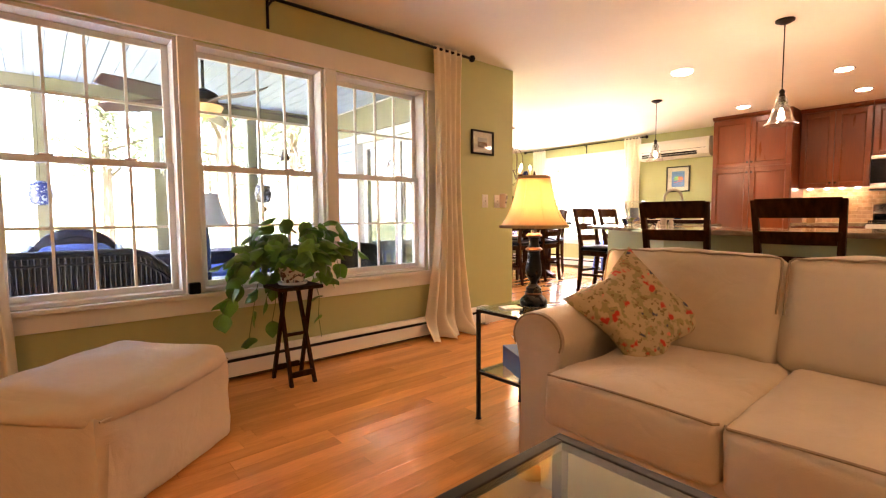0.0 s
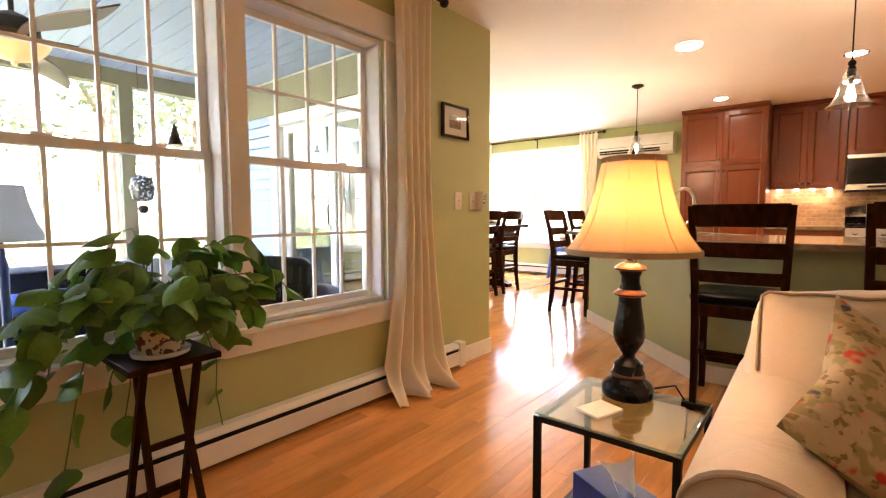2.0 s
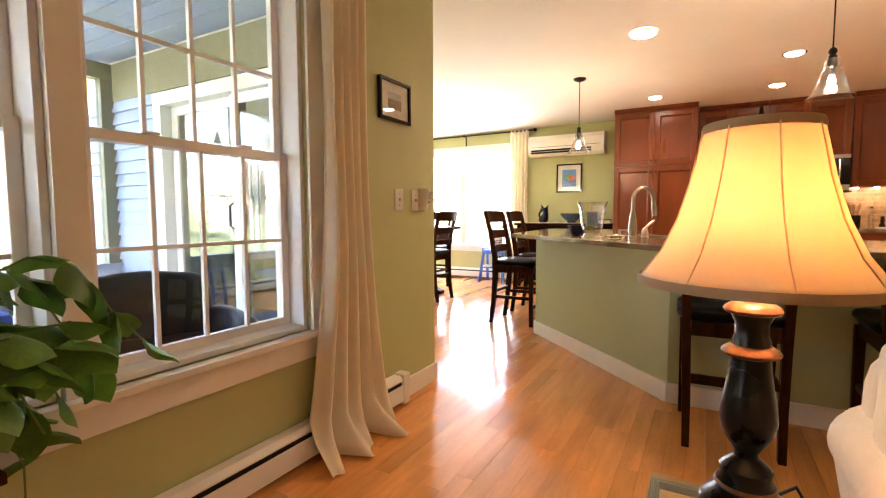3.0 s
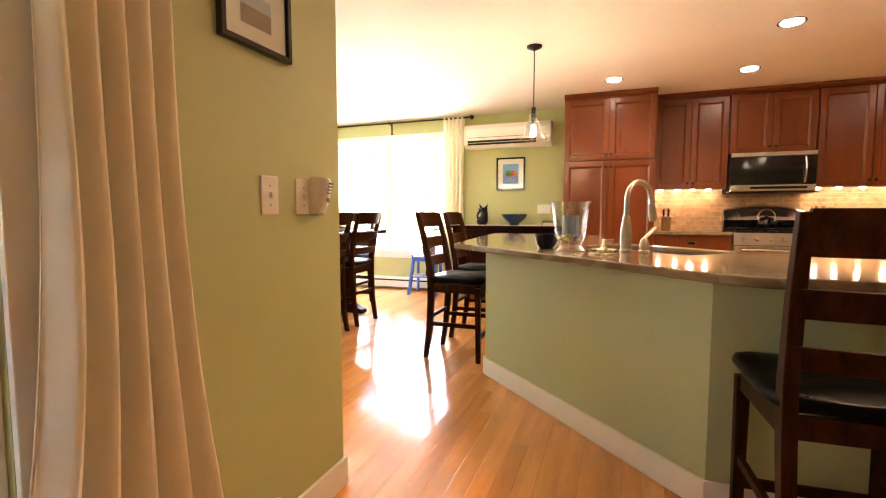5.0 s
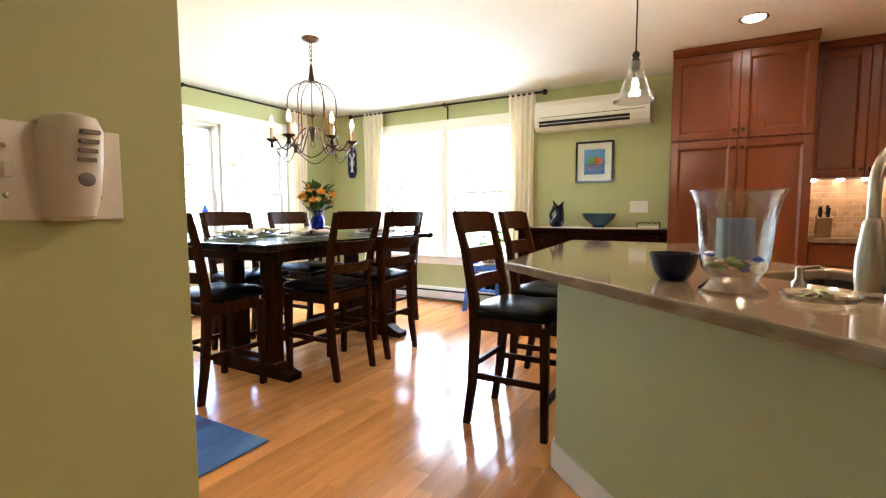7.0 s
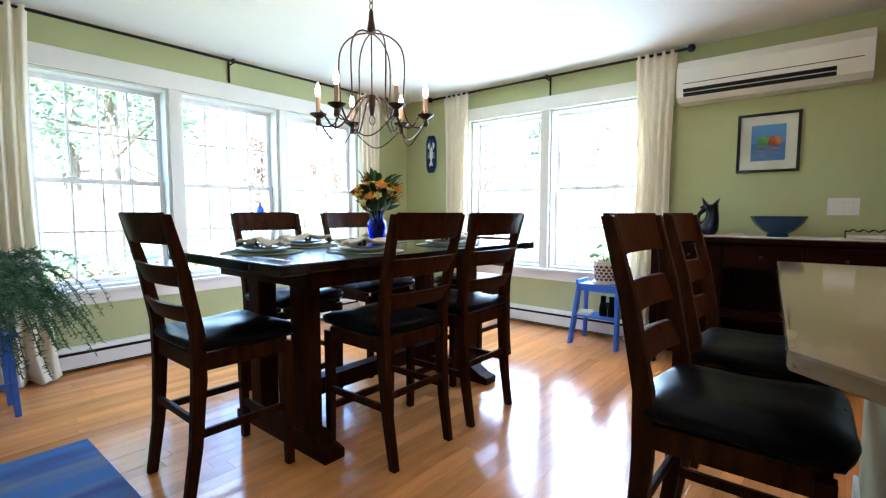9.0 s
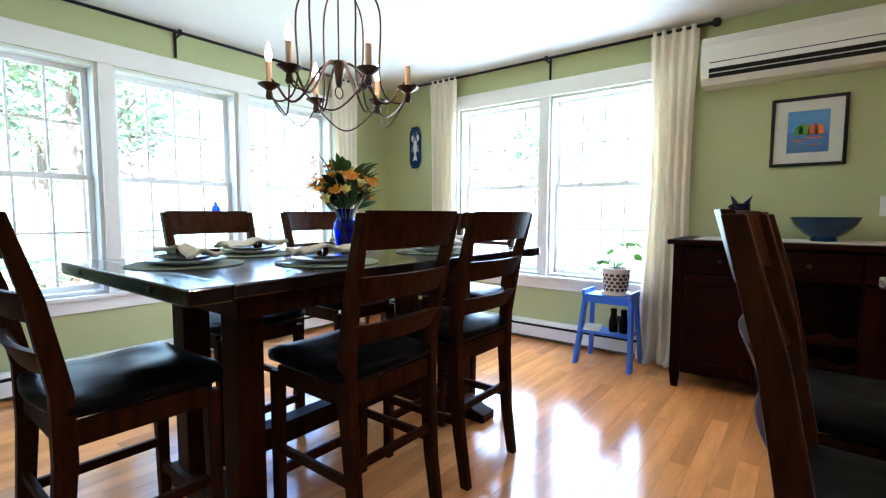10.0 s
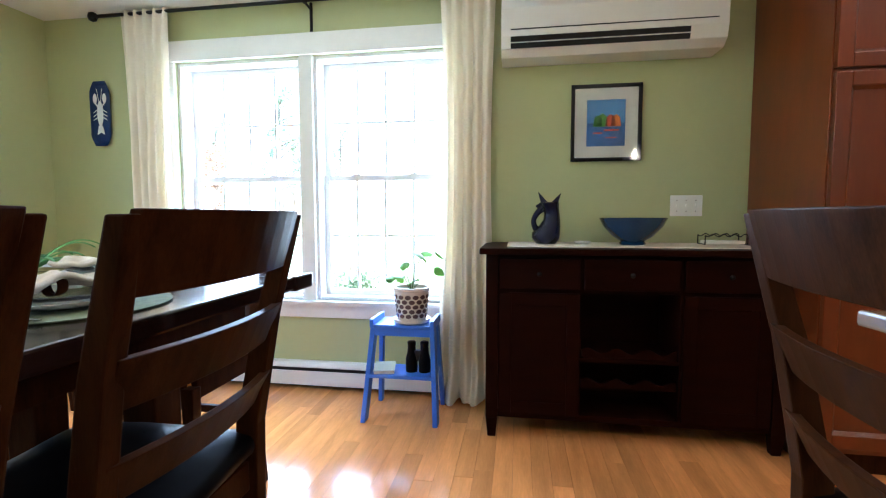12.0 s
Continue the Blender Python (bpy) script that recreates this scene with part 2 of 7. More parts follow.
# ---- mesh tools ----
class G:
    """A growing list of vertices and faces."""

    def __init__(self):
        self.v, self.f = [], []

    def put(self, verts, faces):
        k = len(self.v)
        self.v += [Vector(p) for p in verts]
        self.f += [tuple(i + k for i in q) for q in faces]
        return self

    def box(self, x0, y0, z0, x1, y1, z1):
        x0, x1, y0, y1, z0, z1 = min(x0, x1), max(x0, x1), min(y0, y1), max(y0, y1), min(z0, z1), max(z0, z1)
        return self.put([(x, y, z) for z in (z0, z1) for y in (y0, y1) for x in (x0, x1)],
                        [(0, 2, 3, 1), (4, 5, 7, 6), (0, 1, 5, 4), (2, 6, 7, 3), (0, 4, 6, 2), (1, 3, 7, 5)])

    def prism(self, poly, z0, z1):
        n = len(poly)
        return self.put([(x, y, z0) for x, y in poly] + [(x, y, z1) for x, y in poly],
                        [tuple(range(n))[::-1], tuple(range(n, 2 * n))] + [(i, (i + 1) % n, n + (i + 1) % n, n + i) for i in range(n)])

    def loft(self, rings, closed=True):
        """Rings of equal length joined by quads."""
        n = len(rings[0])
        faces = [(r * n + i, r * n + (i + 1) % n, (r + 1) * n + (i + 1) % n, (r + 1) * n + i) for r in range(len(rings) - 1) for i in range(n)]
        if closed:
            faces += [tuple(range(n))[::-1], tuple(range((len(rings) - 1) * n, len(rings) * n))]
        return self.put([p for r in rings for p in r], faces)

    def leg(self, rows):
        """Rows of x, y, z, half width, half depth: a post with square sections."""
        return self.loft([[(x - a, y - b, z), (x + a, y - b, z), (x + a, y + b, z), (x - a, y + b, z)] for x, y, z, a, b in rows])

    def lathe(self, rows, seg=24, x=0.0, y=0.0, closed=True):
        """Rows of radius, height."""
        return self.loft([[(x + r * math.cos(6.28318 * i / seg), y + r * math.sin(6.28318 * i / seg), z) for i in range(seg)] for r, z in rows], closed)

    def tube(self, pts, radius, seg=8, closed=True):
        pts = [Vector(p) for p in pts]
        rad = radius if isinstance(radius, (list, tuple)) else [radius] * len(pts)
        rings, side = [], None
        for i, p in enumerate(pts):
            way = (pts[min(i + 1, len(pts) - 1)] - pts[max(i - 1, 0)]).normalized()
            if side is None:
                side = way.orthogonal().normalized()
            side = (side - way * side.dot(way)).normalized()
            up = way.cross(side)
            rings.append([p + (side * math.cos(6.28318 * k / seg) + up * math.sin(6.28318 * k / seg)) * rad[i] for k in range(seg)])
        return self.loft(rings, closed)

    def sheet(self, fn, nu, nv):
        pts = [fn(i / nu, j / nv) for j in range(nv + 1) for i in range(nu + 1)]
        w = nu + 1
        return self.put(pts, [(j * w + i, j * w + i + 1, (j + 1) * w + i + 1, (j + 1) * w + i) for j in range(nv) for i in range(nu)])

    def pillow(self, x0, y0, z0, x1, y1, z1, r=0.05, puff=0.02, seed=0, n=12):
        """A rounded, slightly swollen box."""
        c = Vector(((x0 + x1) / 2, (y0 + y1) / 2, (z0 + z1) / 2))
        h = Vector((abs(x1 - x0) / 2, abs(y1 - y0) / 2, abs(z1 - z0) / 2))
        r = min(r, *h)
        for axis in range(3):
            for sign in (-1, 1):
                a, b = (axis + 1) % 3, (axis + 2) % 3

                def fn(u, v):
                    q = Vector((0, 0, 0))
                    q[axis], q[a], q[b] = sign * h[axis], (2 * u - 1) * h[a], (2 * v - 1) * h[b]
                    core = Vector([max(-h[k] + r, min(h[k] - r, q[k])) for k in range(3)])
                    d = q - core
                    p = core + (d.normalized() * r if d.length > 1e-6 else d)
                    s = [1 - min(1, abs(q[k]) / h[k]) ** 2 for k in range(3)]
                    p[axis] += sign * puff * s[a] * s[b]
                    w = noise.noise_vector((p + c) * 5 + Vector((seed, 0, 0))) * 0.012 + noise.noise_vector((p + c) * 15 + Vector((0, seed, 0))) * 0.0045
                    return c + p + w
                self.sheet(fn, n, n) if sign > 0 else self.sheet(lambda u, v: fn(v, u), n, n)
        return self

    def glass_wall(self, rows, thick, seg=32):
        """An open vessel or shade with a real wall; rows of radius, height, from one rim to the other."""
        rings = rows + [(max(r - thick, 0.002), z) for r, z in rows[::-1]] + rows[:1]
        return self.lathe(rings, seg, closed=False)

    def move(self, m, start=0):
        self.v[start:] = [m @ p for p in self.v[start:]]
        return self


def mesh_of(name, g, bevel=0.0, smooth=False, weld=False):
    me = bpy.data.meshes.new(name)
    me.from_pydata([tuple(p) for p in g.v], [], g.f)
    if bevel or weld or smooth:
        bm = bmesh.new()
        bm.from_mesh(me)
        if weld:
            bmesh.ops.remove_doubles(bm, verts=bm.verts, dist=0.0005)
        bmesh.ops.recalc_face_normals(bm, faces=bm.faces)
        if bevel:
            sharp = [e for e in bm.edges if len(e.link_faces) == 2 and e.calc_face_angle(0) > 0.5]
            bmesh.ops.bevel(bm, geom=sharp, offset=bevel, segments=2, affect="EDGES", profile=0.6, clamp_overlap=True)
        bm.to_mesh(me)
        bm.free()
    if smooth:
        me.polygons.foreach_set("use_smooth", [True] * len(me.polygons))
        me.set_sharp_from_angle(angle=radians(42))
    return me


def part(name, g, material, parent=None, label="", bevel=0.0, smooth=False, weld=False):
    me = g if isinstance(g, bpy.types.Mesh) else mesh_of(name, g, bevel, smooth, weld)
    if material and not me.materials:
        me.materials.append(material)
    ob = new(name, me)
    ob.parent = parent
    return tagged(ob, label)


def thing(name, m, label, category, group=""):
    ob = new(name)
    ob.empty_display_size = 0.1
    ob.matrix_world = m if isinstance(m, Matrix) else pose(*m)
    return tagged(ob, label, category, group)


def structure(name, g, material, label="", category="", bevel=0.0):
    return tagged(part(name, g, material, None, label, bevel), category=category or name.split("_")[0], kind="structure")


# ---- large structure ----
X_W, X_E, Y_S, H = -2.6, 8.70, -3.0, 2.44      # west, east and south faces, ceiling height
Y_L, Y_D, X_D = 3.43, 7.45, 4.05               # living room's north face, dining room's north face, corner between them
T = 0.19

structure("floor", G().box(X_W - T, Y_S - T, -0.25, X_E + T, Y_L, -0.012).box(X_D - T, Y_L, -0.25, X_E + T, Y_D + T, -0.012), SUBFLOOR, "dark joints under the maple floor boards", "floor")
structure("ceiling", G().box(X_W - T, Y_S - T, H, X_E + T, Y_L + T, H + 0.2).box(X_D - T, Y_L + T, H, X_E + T, Y_D + T, H + 0.2), CEIL, "smooth off-white painted ceiling", "ceiling")


def wall_with_hole(name, axis, at, thick, a0, a1, h0, h1, z0, z1, material=GREEN, top=H, bottom=-0.25):
    """A wall whose inner face lies at `at`, from a0 to a1, with a hole h0..h1 by z0..z1."""
    P = (lambda a, d, z: (a, at + d, z)) if axis == "y" else (lambda a, d, z: (at + d, a, z))
    ring = [(a0, bottom), (a1, bottom), (a1, top), (a0, top), (h0, z0), (h1, z0), (h1, z1), (h0, z1)]
    faces = []
    for i in range(4):
        j = (i + 1) % 4
        faces += [(i, j, 4 + j, 4 + i), (8 + j, 8 + i, 12 + i, 12 + j), (i, 8 + i, 8 + j, j), (4 + i, 4 + j, 12 + j, 12 + i)]
    g = G().put([P(a, d, z) for d in (0, thick) for a, z in ring], faces)
    return structure(name, g, material, "sage green painted wall", "wall")


LW0, LW1, LZ0, LZ1 = 0.27, 2.96, 0.57, 2.07    # living room window hole
NW0, NW1 = 5.14, 7.93                          # dining room north window hole
EW0, EW1 = 4.66, 6.47                          # dining room east window hole
wall_with_hole("wall_living_north", "y", Y_L, T, X_W - T, X_D, LW0, LW1, LZ0, LZ1)
wall_with_hole("wall_dining_north", "y", Y_D, T, X_D - T, X_E + T, NW0, NW1, LZ0, LZ1 + 0.02)
wall_with_hole("wall_east", "x", X_E, T, Y_S - T, Y_D, EW0, EW1, LZ0, LZ1 + 0.04)
DOOR0, DOOR1 = 4.22, 6.04
wall_with_hole("wall_dining_west", "x", X_D - T + 0.012, T - 0.012, Y_L + T, Y_D, DOOR0, DOOR1, 0.0, 2.04)
structure("wall_south", G().box(X_W - T, Y_S - T, -0.25, X_E, Y_S, H), GREEN, "sage green painted wall", "wall")
structure("wall_west", G().box(X_W - T, Y_S, -0.25, X_W, Y_L, H), GREEN, "sage green painted wall", "wall")
structure("baseboard", G().box(3.66, Y_L - 0.014, 0, X_D + 0.014, Y_L, 0.115).box(X_D, Y_L, 0, X_D + 0.014, DOOR0 - 0.08, 0.115).box(X_D, DOOR1 + 0.08, 0, X_D + 0.014, Y_D, 0.115), TRIM, "white painted baseboard", "baseboard", 0.004)


def double_hung(name, m, w, z0, z1, grid_upper=True, grid_lower=True):
    """A window unit: local x along the wall from 0 to w, y outwards from the inner face."""
    win = thing(name, m, "white double-hung window with divided panes", "window")
    win["kind"] = "structure"
    zm = (z0 + z1) / 2 + 0.015
    jamb = G().box(0, 0.02, z0, 0.022, T, z1).box(w - 0.022, 0.02, z0, w, T, z1).box(0.022, 0.02, z1 - 0.022, w - 0.022, T, z1).box(0.022, 0.02, z0, w - 0.022, T, z0 + 0.022)
    part("window_frame", jamb, VINYL, win, bevel=0.003)
    for nm, y, lo, hi, grid in (("upper_sash", 0.135, zm - 0.018, z1 - 0.022, grid_upper), ("lower_sash", 0.105, z0 + 0.022, zm + 0.018, grid_lower)):
        g, d, s = G(), 0.028, 0.036
        g.box(0.022, y, lo, 0.022 + s, y + d, hi).box(w - 0.022 - s, y, lo, w - 0.022, y + d, hi)
        g.box(0.022 + s, y, lo, w - 0.022 - s, y + d, lo + s).box(0.022 + s, y, hi - s, w - 0.022 - s, y + d, hi)
        sash = part(nm, g, VINYL, win, bevel=0.003)
        gx0, gx1, gz0, gz1 = 0.022 + s, w - 0.022 - s, lo + s, hi - s
        part("pane", G().box(gx0, y + 0.012, gz0, gx1, y + 0.016, gz1), WINDOW_GLASS, sash).visible_shadow = False
        if grid:
            for i in (1, 2, 3):
                x = gx0 + (gx1 - gx0) * i / 4
                part("muntin", G().box(x - 0.007, y + 0.005, gz0, x + 0.007, y + 0.023, gz1), VINYL, sash)
            zc = (gz0 + gz1) / 2
            part("muntin", G().box(gx0, y + 0.004, zc - 0.007, gx1, y + 0.024, zc + 0.007), VINYL, sash)
        if nm == "lower_sash":
            for x in (w * 0.28, w * 0.72):
                part("sash_lock", G().box(x - 0.03, y - 0.012, hi, x + 0.03, y + 0.016, hi + 0.010), VINYL, sash, bevel=0.003)
    return win


def window_group(prefix, axis, at, a0, a1, count, z0, z1, header_z, sill_z, ends=(0.10, 0.10)):
    """Several units side by side with mullions, casing, header and sill."""
    mull = 0.085
    w = (a1 - a0 - mull * (count - 1)) / count
    for i in range(count):
        p = a0 + i * (w + mull)
        m = pose(p, at, 0) if axis == "y" else pose(at, p + w, 0, 0, 0, -90)
        double_hung(f"{prefix}_{i + 1}", m, w, z0, z1)
    g = G()

    def bar(p, q, lo, hi, d0, d1):
        if axis == "y":
            g.box(p, at - d0, lo, q, at + d1, hi)
        else:
            g.box(at - d0, p, lo, at + d1, q, hi)
    for i in range(1, count):
        p = a0 + i * (w + mull) - mull
        bar(p, p + mull, z0, z1, 0.008, T)
    bar(a0 - ends[0], a0, z0, z1, 0.018, -0.0005)
    bar(a1, a1 + ends[1], z0, z1, 0.018, -0.0005)
    bar(a0 - ends[0] - 0.01, a1 + ends[1] + 0.01, z1, header_z, 0.024, -0.0005)
    bar(a0 - ends[0] - 0.02, a1 + ends[1] + 0.02, z0 - 0.025, z0, 0.045, 0.02)
    bar(a0 - ends[0], a1 + ends[1], sill_z, z0 - 0.025, 0.018, -0.0005)
    structure("trim_" + prefix, g, TRIM, "white painted window casing and sill", "trim", 0.003)


window_group("window_living", "y", Y_L, LW0, LW1, 3, LZ0, LZ1, 2.215, 0.45)
window_group("window_dining_north", "y", Y_D, NW0, NW1, 3, LZ0, LZ1 + 0.02, 2.225, 0.46)
window_group("window_dining_east", "x", X_E, EW0, EW1, 2, LZ0, LZ1 + 0.04, 2.24, 0.46)


def heater(m, length, end=False):
    """A baseboard heater along local x, projecting to -y."""
    h = thing("baseboard_heater", m, "white metal baseboard heater with a dark slot", "heater")
    cover = G()
    cover.loft([[(x, -0.004, 0.175), (x, -0.045, 0.172), (x, -0.062, 0.150), (x, -0.062, 0.143), (x, -0.030, 0.148), (x, -0.004, 0.15)] for x in (0, length)])
    part("top_cover", cover, WHITEPLASTIC, h)
    part("front_panel", G().box(0, -0.066, 0.03, length, -0.060, 0.122), WHITEPLASTIC, h, bevel=0.002)
    part("slot", G().box(0.01, -0.052, 0.02, length - 0.01, -0.006, 0.140), BLACKMETAL, h, "dark heater slot")
    if end:
        part("end_cap", G().prism([(length - 0.06, -0.070), (length + 0.004, -0.070), (length + 0.004, 0.0), (length - 0.06, 0.0)], 0.01, 0.182), WHITEPLASTIC, h, bevel=0.006)
    return h


heater(pose(X_W + 0.02, Y_L - 0.001, 0), 3.66 - X_W - 0.03, True)
heater(pose(X_D + 0.03, Y_D - 0.001, 0), X_E - X_D - 0.12)
heater(pose(X_E - 0.001, Y_D - 0.08, 0, 0, 0, -90), Y_D - 0.08 - 4.45)


def curtain_rod(axis, at, a0, a1, z, brackets):
    rod = thing("curtain_rod", (0, 0, 0), "black metal curtain rod with ball finials", "curtain rod")
    P = (lambda a, d, zz: (a, at + d, zz)) if axis == "y" else (lambda a, d, zz: (at + d, a, zz))
    part("pole", G().tube([P(a0, 0, z), P(a1, 0, z)], 0.011, 10), BLACKMETAL, rod, smooth=True)
    for a in (a0, a1):
        c = P(a, 0, z)
        part("finial", G().lathe([(0.006, -0.03), (0.022, -0.022), (0.030, 0), (0.022, 0.022), (0.006, 0.03)], 14).move(Matrix.Translation(c)), BLACKMETAL, rod, smooth=True)
    for a in brackets:
        x, y, zz = P(a, 0, z)
        xe, ye, _ = P(a, 0.085, z)
        part("bracket", G().tube([(x, y, z - 0.012), (xe, ye, z - 0.02)], 0.007).tube([(xe, ye, z + 0.02), (xe, ye, z - 0.16)], 0.010).tube([(x, y, z - 0.016), (x, y, z + 0.0), (x + 0.0, y, z + 0.02)], 0.014), BLACKMETAL, rod)
    return rod


def curtain(axis, at, a0, a1, ztop, flare=0.1, folds=7, seed=0, lean=0.0):
    """A panel hanging from a rod at `at`, between a0 and a1, pooling on the floor."""
    c = thing("curtain", (0, 0, 0), "ivory cloth curtain panel pooling on the floor", "curtain")
    mid, half = (a0 + a1) / 2, (a1 - a0) / 2

    def fn(u, v):
        z = ztop * (1 - v) + 0.004 * v
        spread = half * (1 - 0.16 * math.sin(math.pi * min(1, v * 1.25))) + flare * max(0, v - 0.55) ** 2 * 2.4
        a = mid + lean * v * v + (2 * u - 1) * spread
        depth = (0.014 + 0.012 * v + 0.05 * flare * v * v) * math.sin(u * folds * 6.283 + seed + 0.6 * math.sin(v * 3 + seed))
        depth += 0.012 * noise.noise(Vector((u * 9, v * 4, seed)))
        if v > 0.93:
            depth -= (v - 0.93) * (1.2 + 4 * flare) * (0.6 + 0.5 * math.sin(u * 17 + seed))
            z = max(0.004, z * 0.8) + 0.012 * abs(math.sin(u * 21 + seed))
        return (a, at + depth, z) if axis == "y" else (at + depth, a, z)
    p = part("panel", G().sheet(fn, 90, 40), CURTAIN, c, smooth=True)
    p.modifiers.new("thick", "SOLIDIFY").thickness = 0.003
    return c


curtain_rod("y", Y_L - 0.09, -0.35, 3.40, 2.40, (1.64,))
curtain("y", Y_L - 0.09, 2.97, 3.29, 2.42, 0.30, 5, 1.0, 0.0)
curtain("y", Y_L - 0.09, -0.02, 0.33, 2.42, 0.06, 6, 2.3)
curtain_rod("y", Y_D - 0.09, 4.72, 8.28, 2.40, (6.50,))
curtain("y", Y_D - 0.09, 4.82, 5.17, 2.42, 0.12, 5, 0.4)
curtain("y", Y_D - 0.09, 7.86, 8.20, 2.42, 0.06, 5, 1.7)
curtain_rod("x", X_E - 0.09, 4.28, 6.98, 2.40, (5.52,))
curtain("x", X_E - 0.09, 4.38, 4.70, 2.42, 0.06, 5, 0.9)
curtain("x", X_E - 0.09, 6.44, 6.78, 2.42, 0.04, 5, 2.9)


# ---- outside ----
GRASS = mat("lawn", (0.10, 0.125, 0.05), 0.95, var=0.5, scale=0.6, bump=0.6, bscale=12)
structure("ground", G().box(-1500, -1500, -0.75, 1500, 1500, -0.62), GRASS, "grassy ground round the house", "ground")
BARK = mat("bark", (0.10, 0.075, 0.05), 0.9, var=0.4, scale=6, stretch=(3, 3, 0.6), bump=0.8, bscale=20)
FOLIAGE = mat("foliage", (0.17, 0.21, 0.12), 0.6, var=0.5, scale=2, random_shade=0.4, translucent=0.6)
AUTUMN = mat("autumn_foliage", (0.20, 0.11, 0.06), 0.6, var=0.5, scale=2, random_shade=0.5, translucent=0.5)


def tree(m, height, spread, leaves, material, seed, bush=False):
    rng = random.Random(seed)
    t = thing("shrub" if bush else "tree", m, "leafy green garden shrub" if bush else "tall woodland tree with a broken crown", "shrub" if bush else "tree", "shrubs" if bush else "woodland trees")
    trunk = G()
    r0 = 0.02 * height if not bush else 0.03
    trunk.tube([(0, 0, -0.1), (0.05, 0.02, height * 0.3), (-0.03, 0.05, height * 0.65), (0, 0, height * 0.95)], [r0, r0 * 0.8, r0 * 0.5, r0 * 0.15], 8)
    tips = []
    for i in range(16):
        h = height * (0.12 if bush else 0.28 + 0.6 * i / 16)
        a, ln = rng.uniform(0, 6.283), spread * rng.uniform(0.5, 1.0) * (1.1 - 0.5 * i / 16)
        tip = Vector((math.cos(a) * ln, math.sin(a) * ln, h + ln * rng.uniform(0.1, 0.9)))
        trunk.tube([(0, 0, h), tip * 0.5 + Vector((0, 0, h * 0.5)), tip], [r0 * 0.35, r0 * 0.2, r0 * 0.06], 5)
        tips.append((Vector((0, 0, h)), tip))
    part("trunk", trunk, BARK, t)
    crown, size = G(), (0.05 if bush else 0.12)
    for k in range(leaves):
        base, tip = tips[rng.randrange(len(tips))]
        p = base.lerp(tip, rng.uniform(0.35, 1.05)) + Vector((rng.gauss(0, 1), rng.gauss(0, 1), rng.gauss(0, 0.8))) * spread * 0.16
        s = size * rng.uniform(0.6, 1.5)
        d = Vector((rng.gauss(0, 1), rng.gauss(0, 1), rng.gauss(0, 0.6))).normalized()
        e = d.orthogonal().normalized()
        crown.put([p - d * s, p + e * s * 0.5, p + d * s, p - e * s * 0.5], [(0, 1, 2, 3)])
    part("crown", crown, material, t)
    return t


base_tree = tree((3.0, 27.0, -0.62), 12, 3.2, 3400, FOLIAGE, 1)
other_tree = tree((-4.5, 33.0, -0.62), 15, 3.0, 3400, FOLIAGE, 2)
low_tree = tree((19.5, 30.0, -0.62), 7, 2.4, 2400, AUTUMN, 3)
rng = random.Random(5)
for i in range(30):
    src = (base_tree, other_tree, base_tree, other_tree, low_tree)[i % 5]
    a = rng.uniform(-0.5, 2.5)
    d = rng.uniform(30, 64)
    copy_thing(src, pose(5 + math.cos(a) * d, 6 + math.sin(a) * d, -0.62, 0, 0, rng.uniform(0, 360)))
bush = tree((1.9, 11.2, -0.62), 1.9, 0.8, 1300, FOLIAGE, 7, True)
red_bush = tree((6.9, 13.4, -0.62), 1.7, 0.8, 900, AUTUMN, 8, True)
for src, x, y, r in ((bush, 0.2, 14.5, 40), (bush, 5.4, 13.6, 100), (red_bush, 8.4, 14.5, 190), (bush, 7.6, 16.0, 300), (bush, 15.0, 7.6, 20), (red_bush, 16.5, 5.0, 220), (bush, 3.2, 15.0, 140), (red_bush, 5.6, 15.4, 70), (other_tree, 6.4, 21.0, 200), (base_tree, 9.2, 20.5, 250)):
    copy_thing(src, pose(x, y, -0.62, 0, 0, r))

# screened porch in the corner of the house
# The porch paint's colour carries a blue daylight cast.
PORCHW = mat("porch_paint_daylight_tint", (0.56, 0.60, 0.66), 0.5, var=0.06, scale=3)
OLIVE = mat("porch_beam_paint", (0.25, 0.235, 0.15), 0.6, var=0.06, scale=3)
# Blue daylight and porch shade are mixed into the white siding's colour.
SIDING = mat("white_siding_blue_shade", (0.37, 0.45, 0.60), 0.5, var=0.04)
Y_P, H_P = 6.80, 2.49
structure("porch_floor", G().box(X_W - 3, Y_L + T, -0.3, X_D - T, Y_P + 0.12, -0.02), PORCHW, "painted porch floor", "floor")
pc = G()
for i in range(68):
    x = X_W - 3 + i * 0.1372
    pc.box(x, Y_L + T, H_P, x + 0.131, Y_P + 0.12, H_P + 0.03)
pc.box(X_W - 3, Y_L + T, H_P + 0.03, X_D - T, Y_P + 0.12, H_P + 0.2)
structure("porch_ceiling", pc, SIDING, "white beadboard porch ceiling, coloured with blue shade", "ceiling")
structure("porch_beam", G().box(X_W - 3, Y_P, 2.345, X_D - T, Y_P + 0.12, H_P), OLIVE, "olive painted porch header beam", "beam")
structure("porch_knee_wall", G().box(X_W - 3, Y_P, -0.3, X_D - T, Y_P + 0.10, 0.60).box(X_W - 3, Y_P - 0.03, 0.60, X_D - T, Y_P + 0.13, 0.635), PORCHW, "white painted porch knee wall with a cap, tinted with blue daylight", "wall")
for x in (-1.63, -0.55, 0.525, 1.60, 2.69, X_D - T - 0.06):
    structure("porch_post", G().box(x - 0.06, Y_P + 0.004, 0.635, x + 0.06, Y_P + 0.11, 2.345), OLIVE, "olive painted porch post", "post", 0.006)
sd = G()
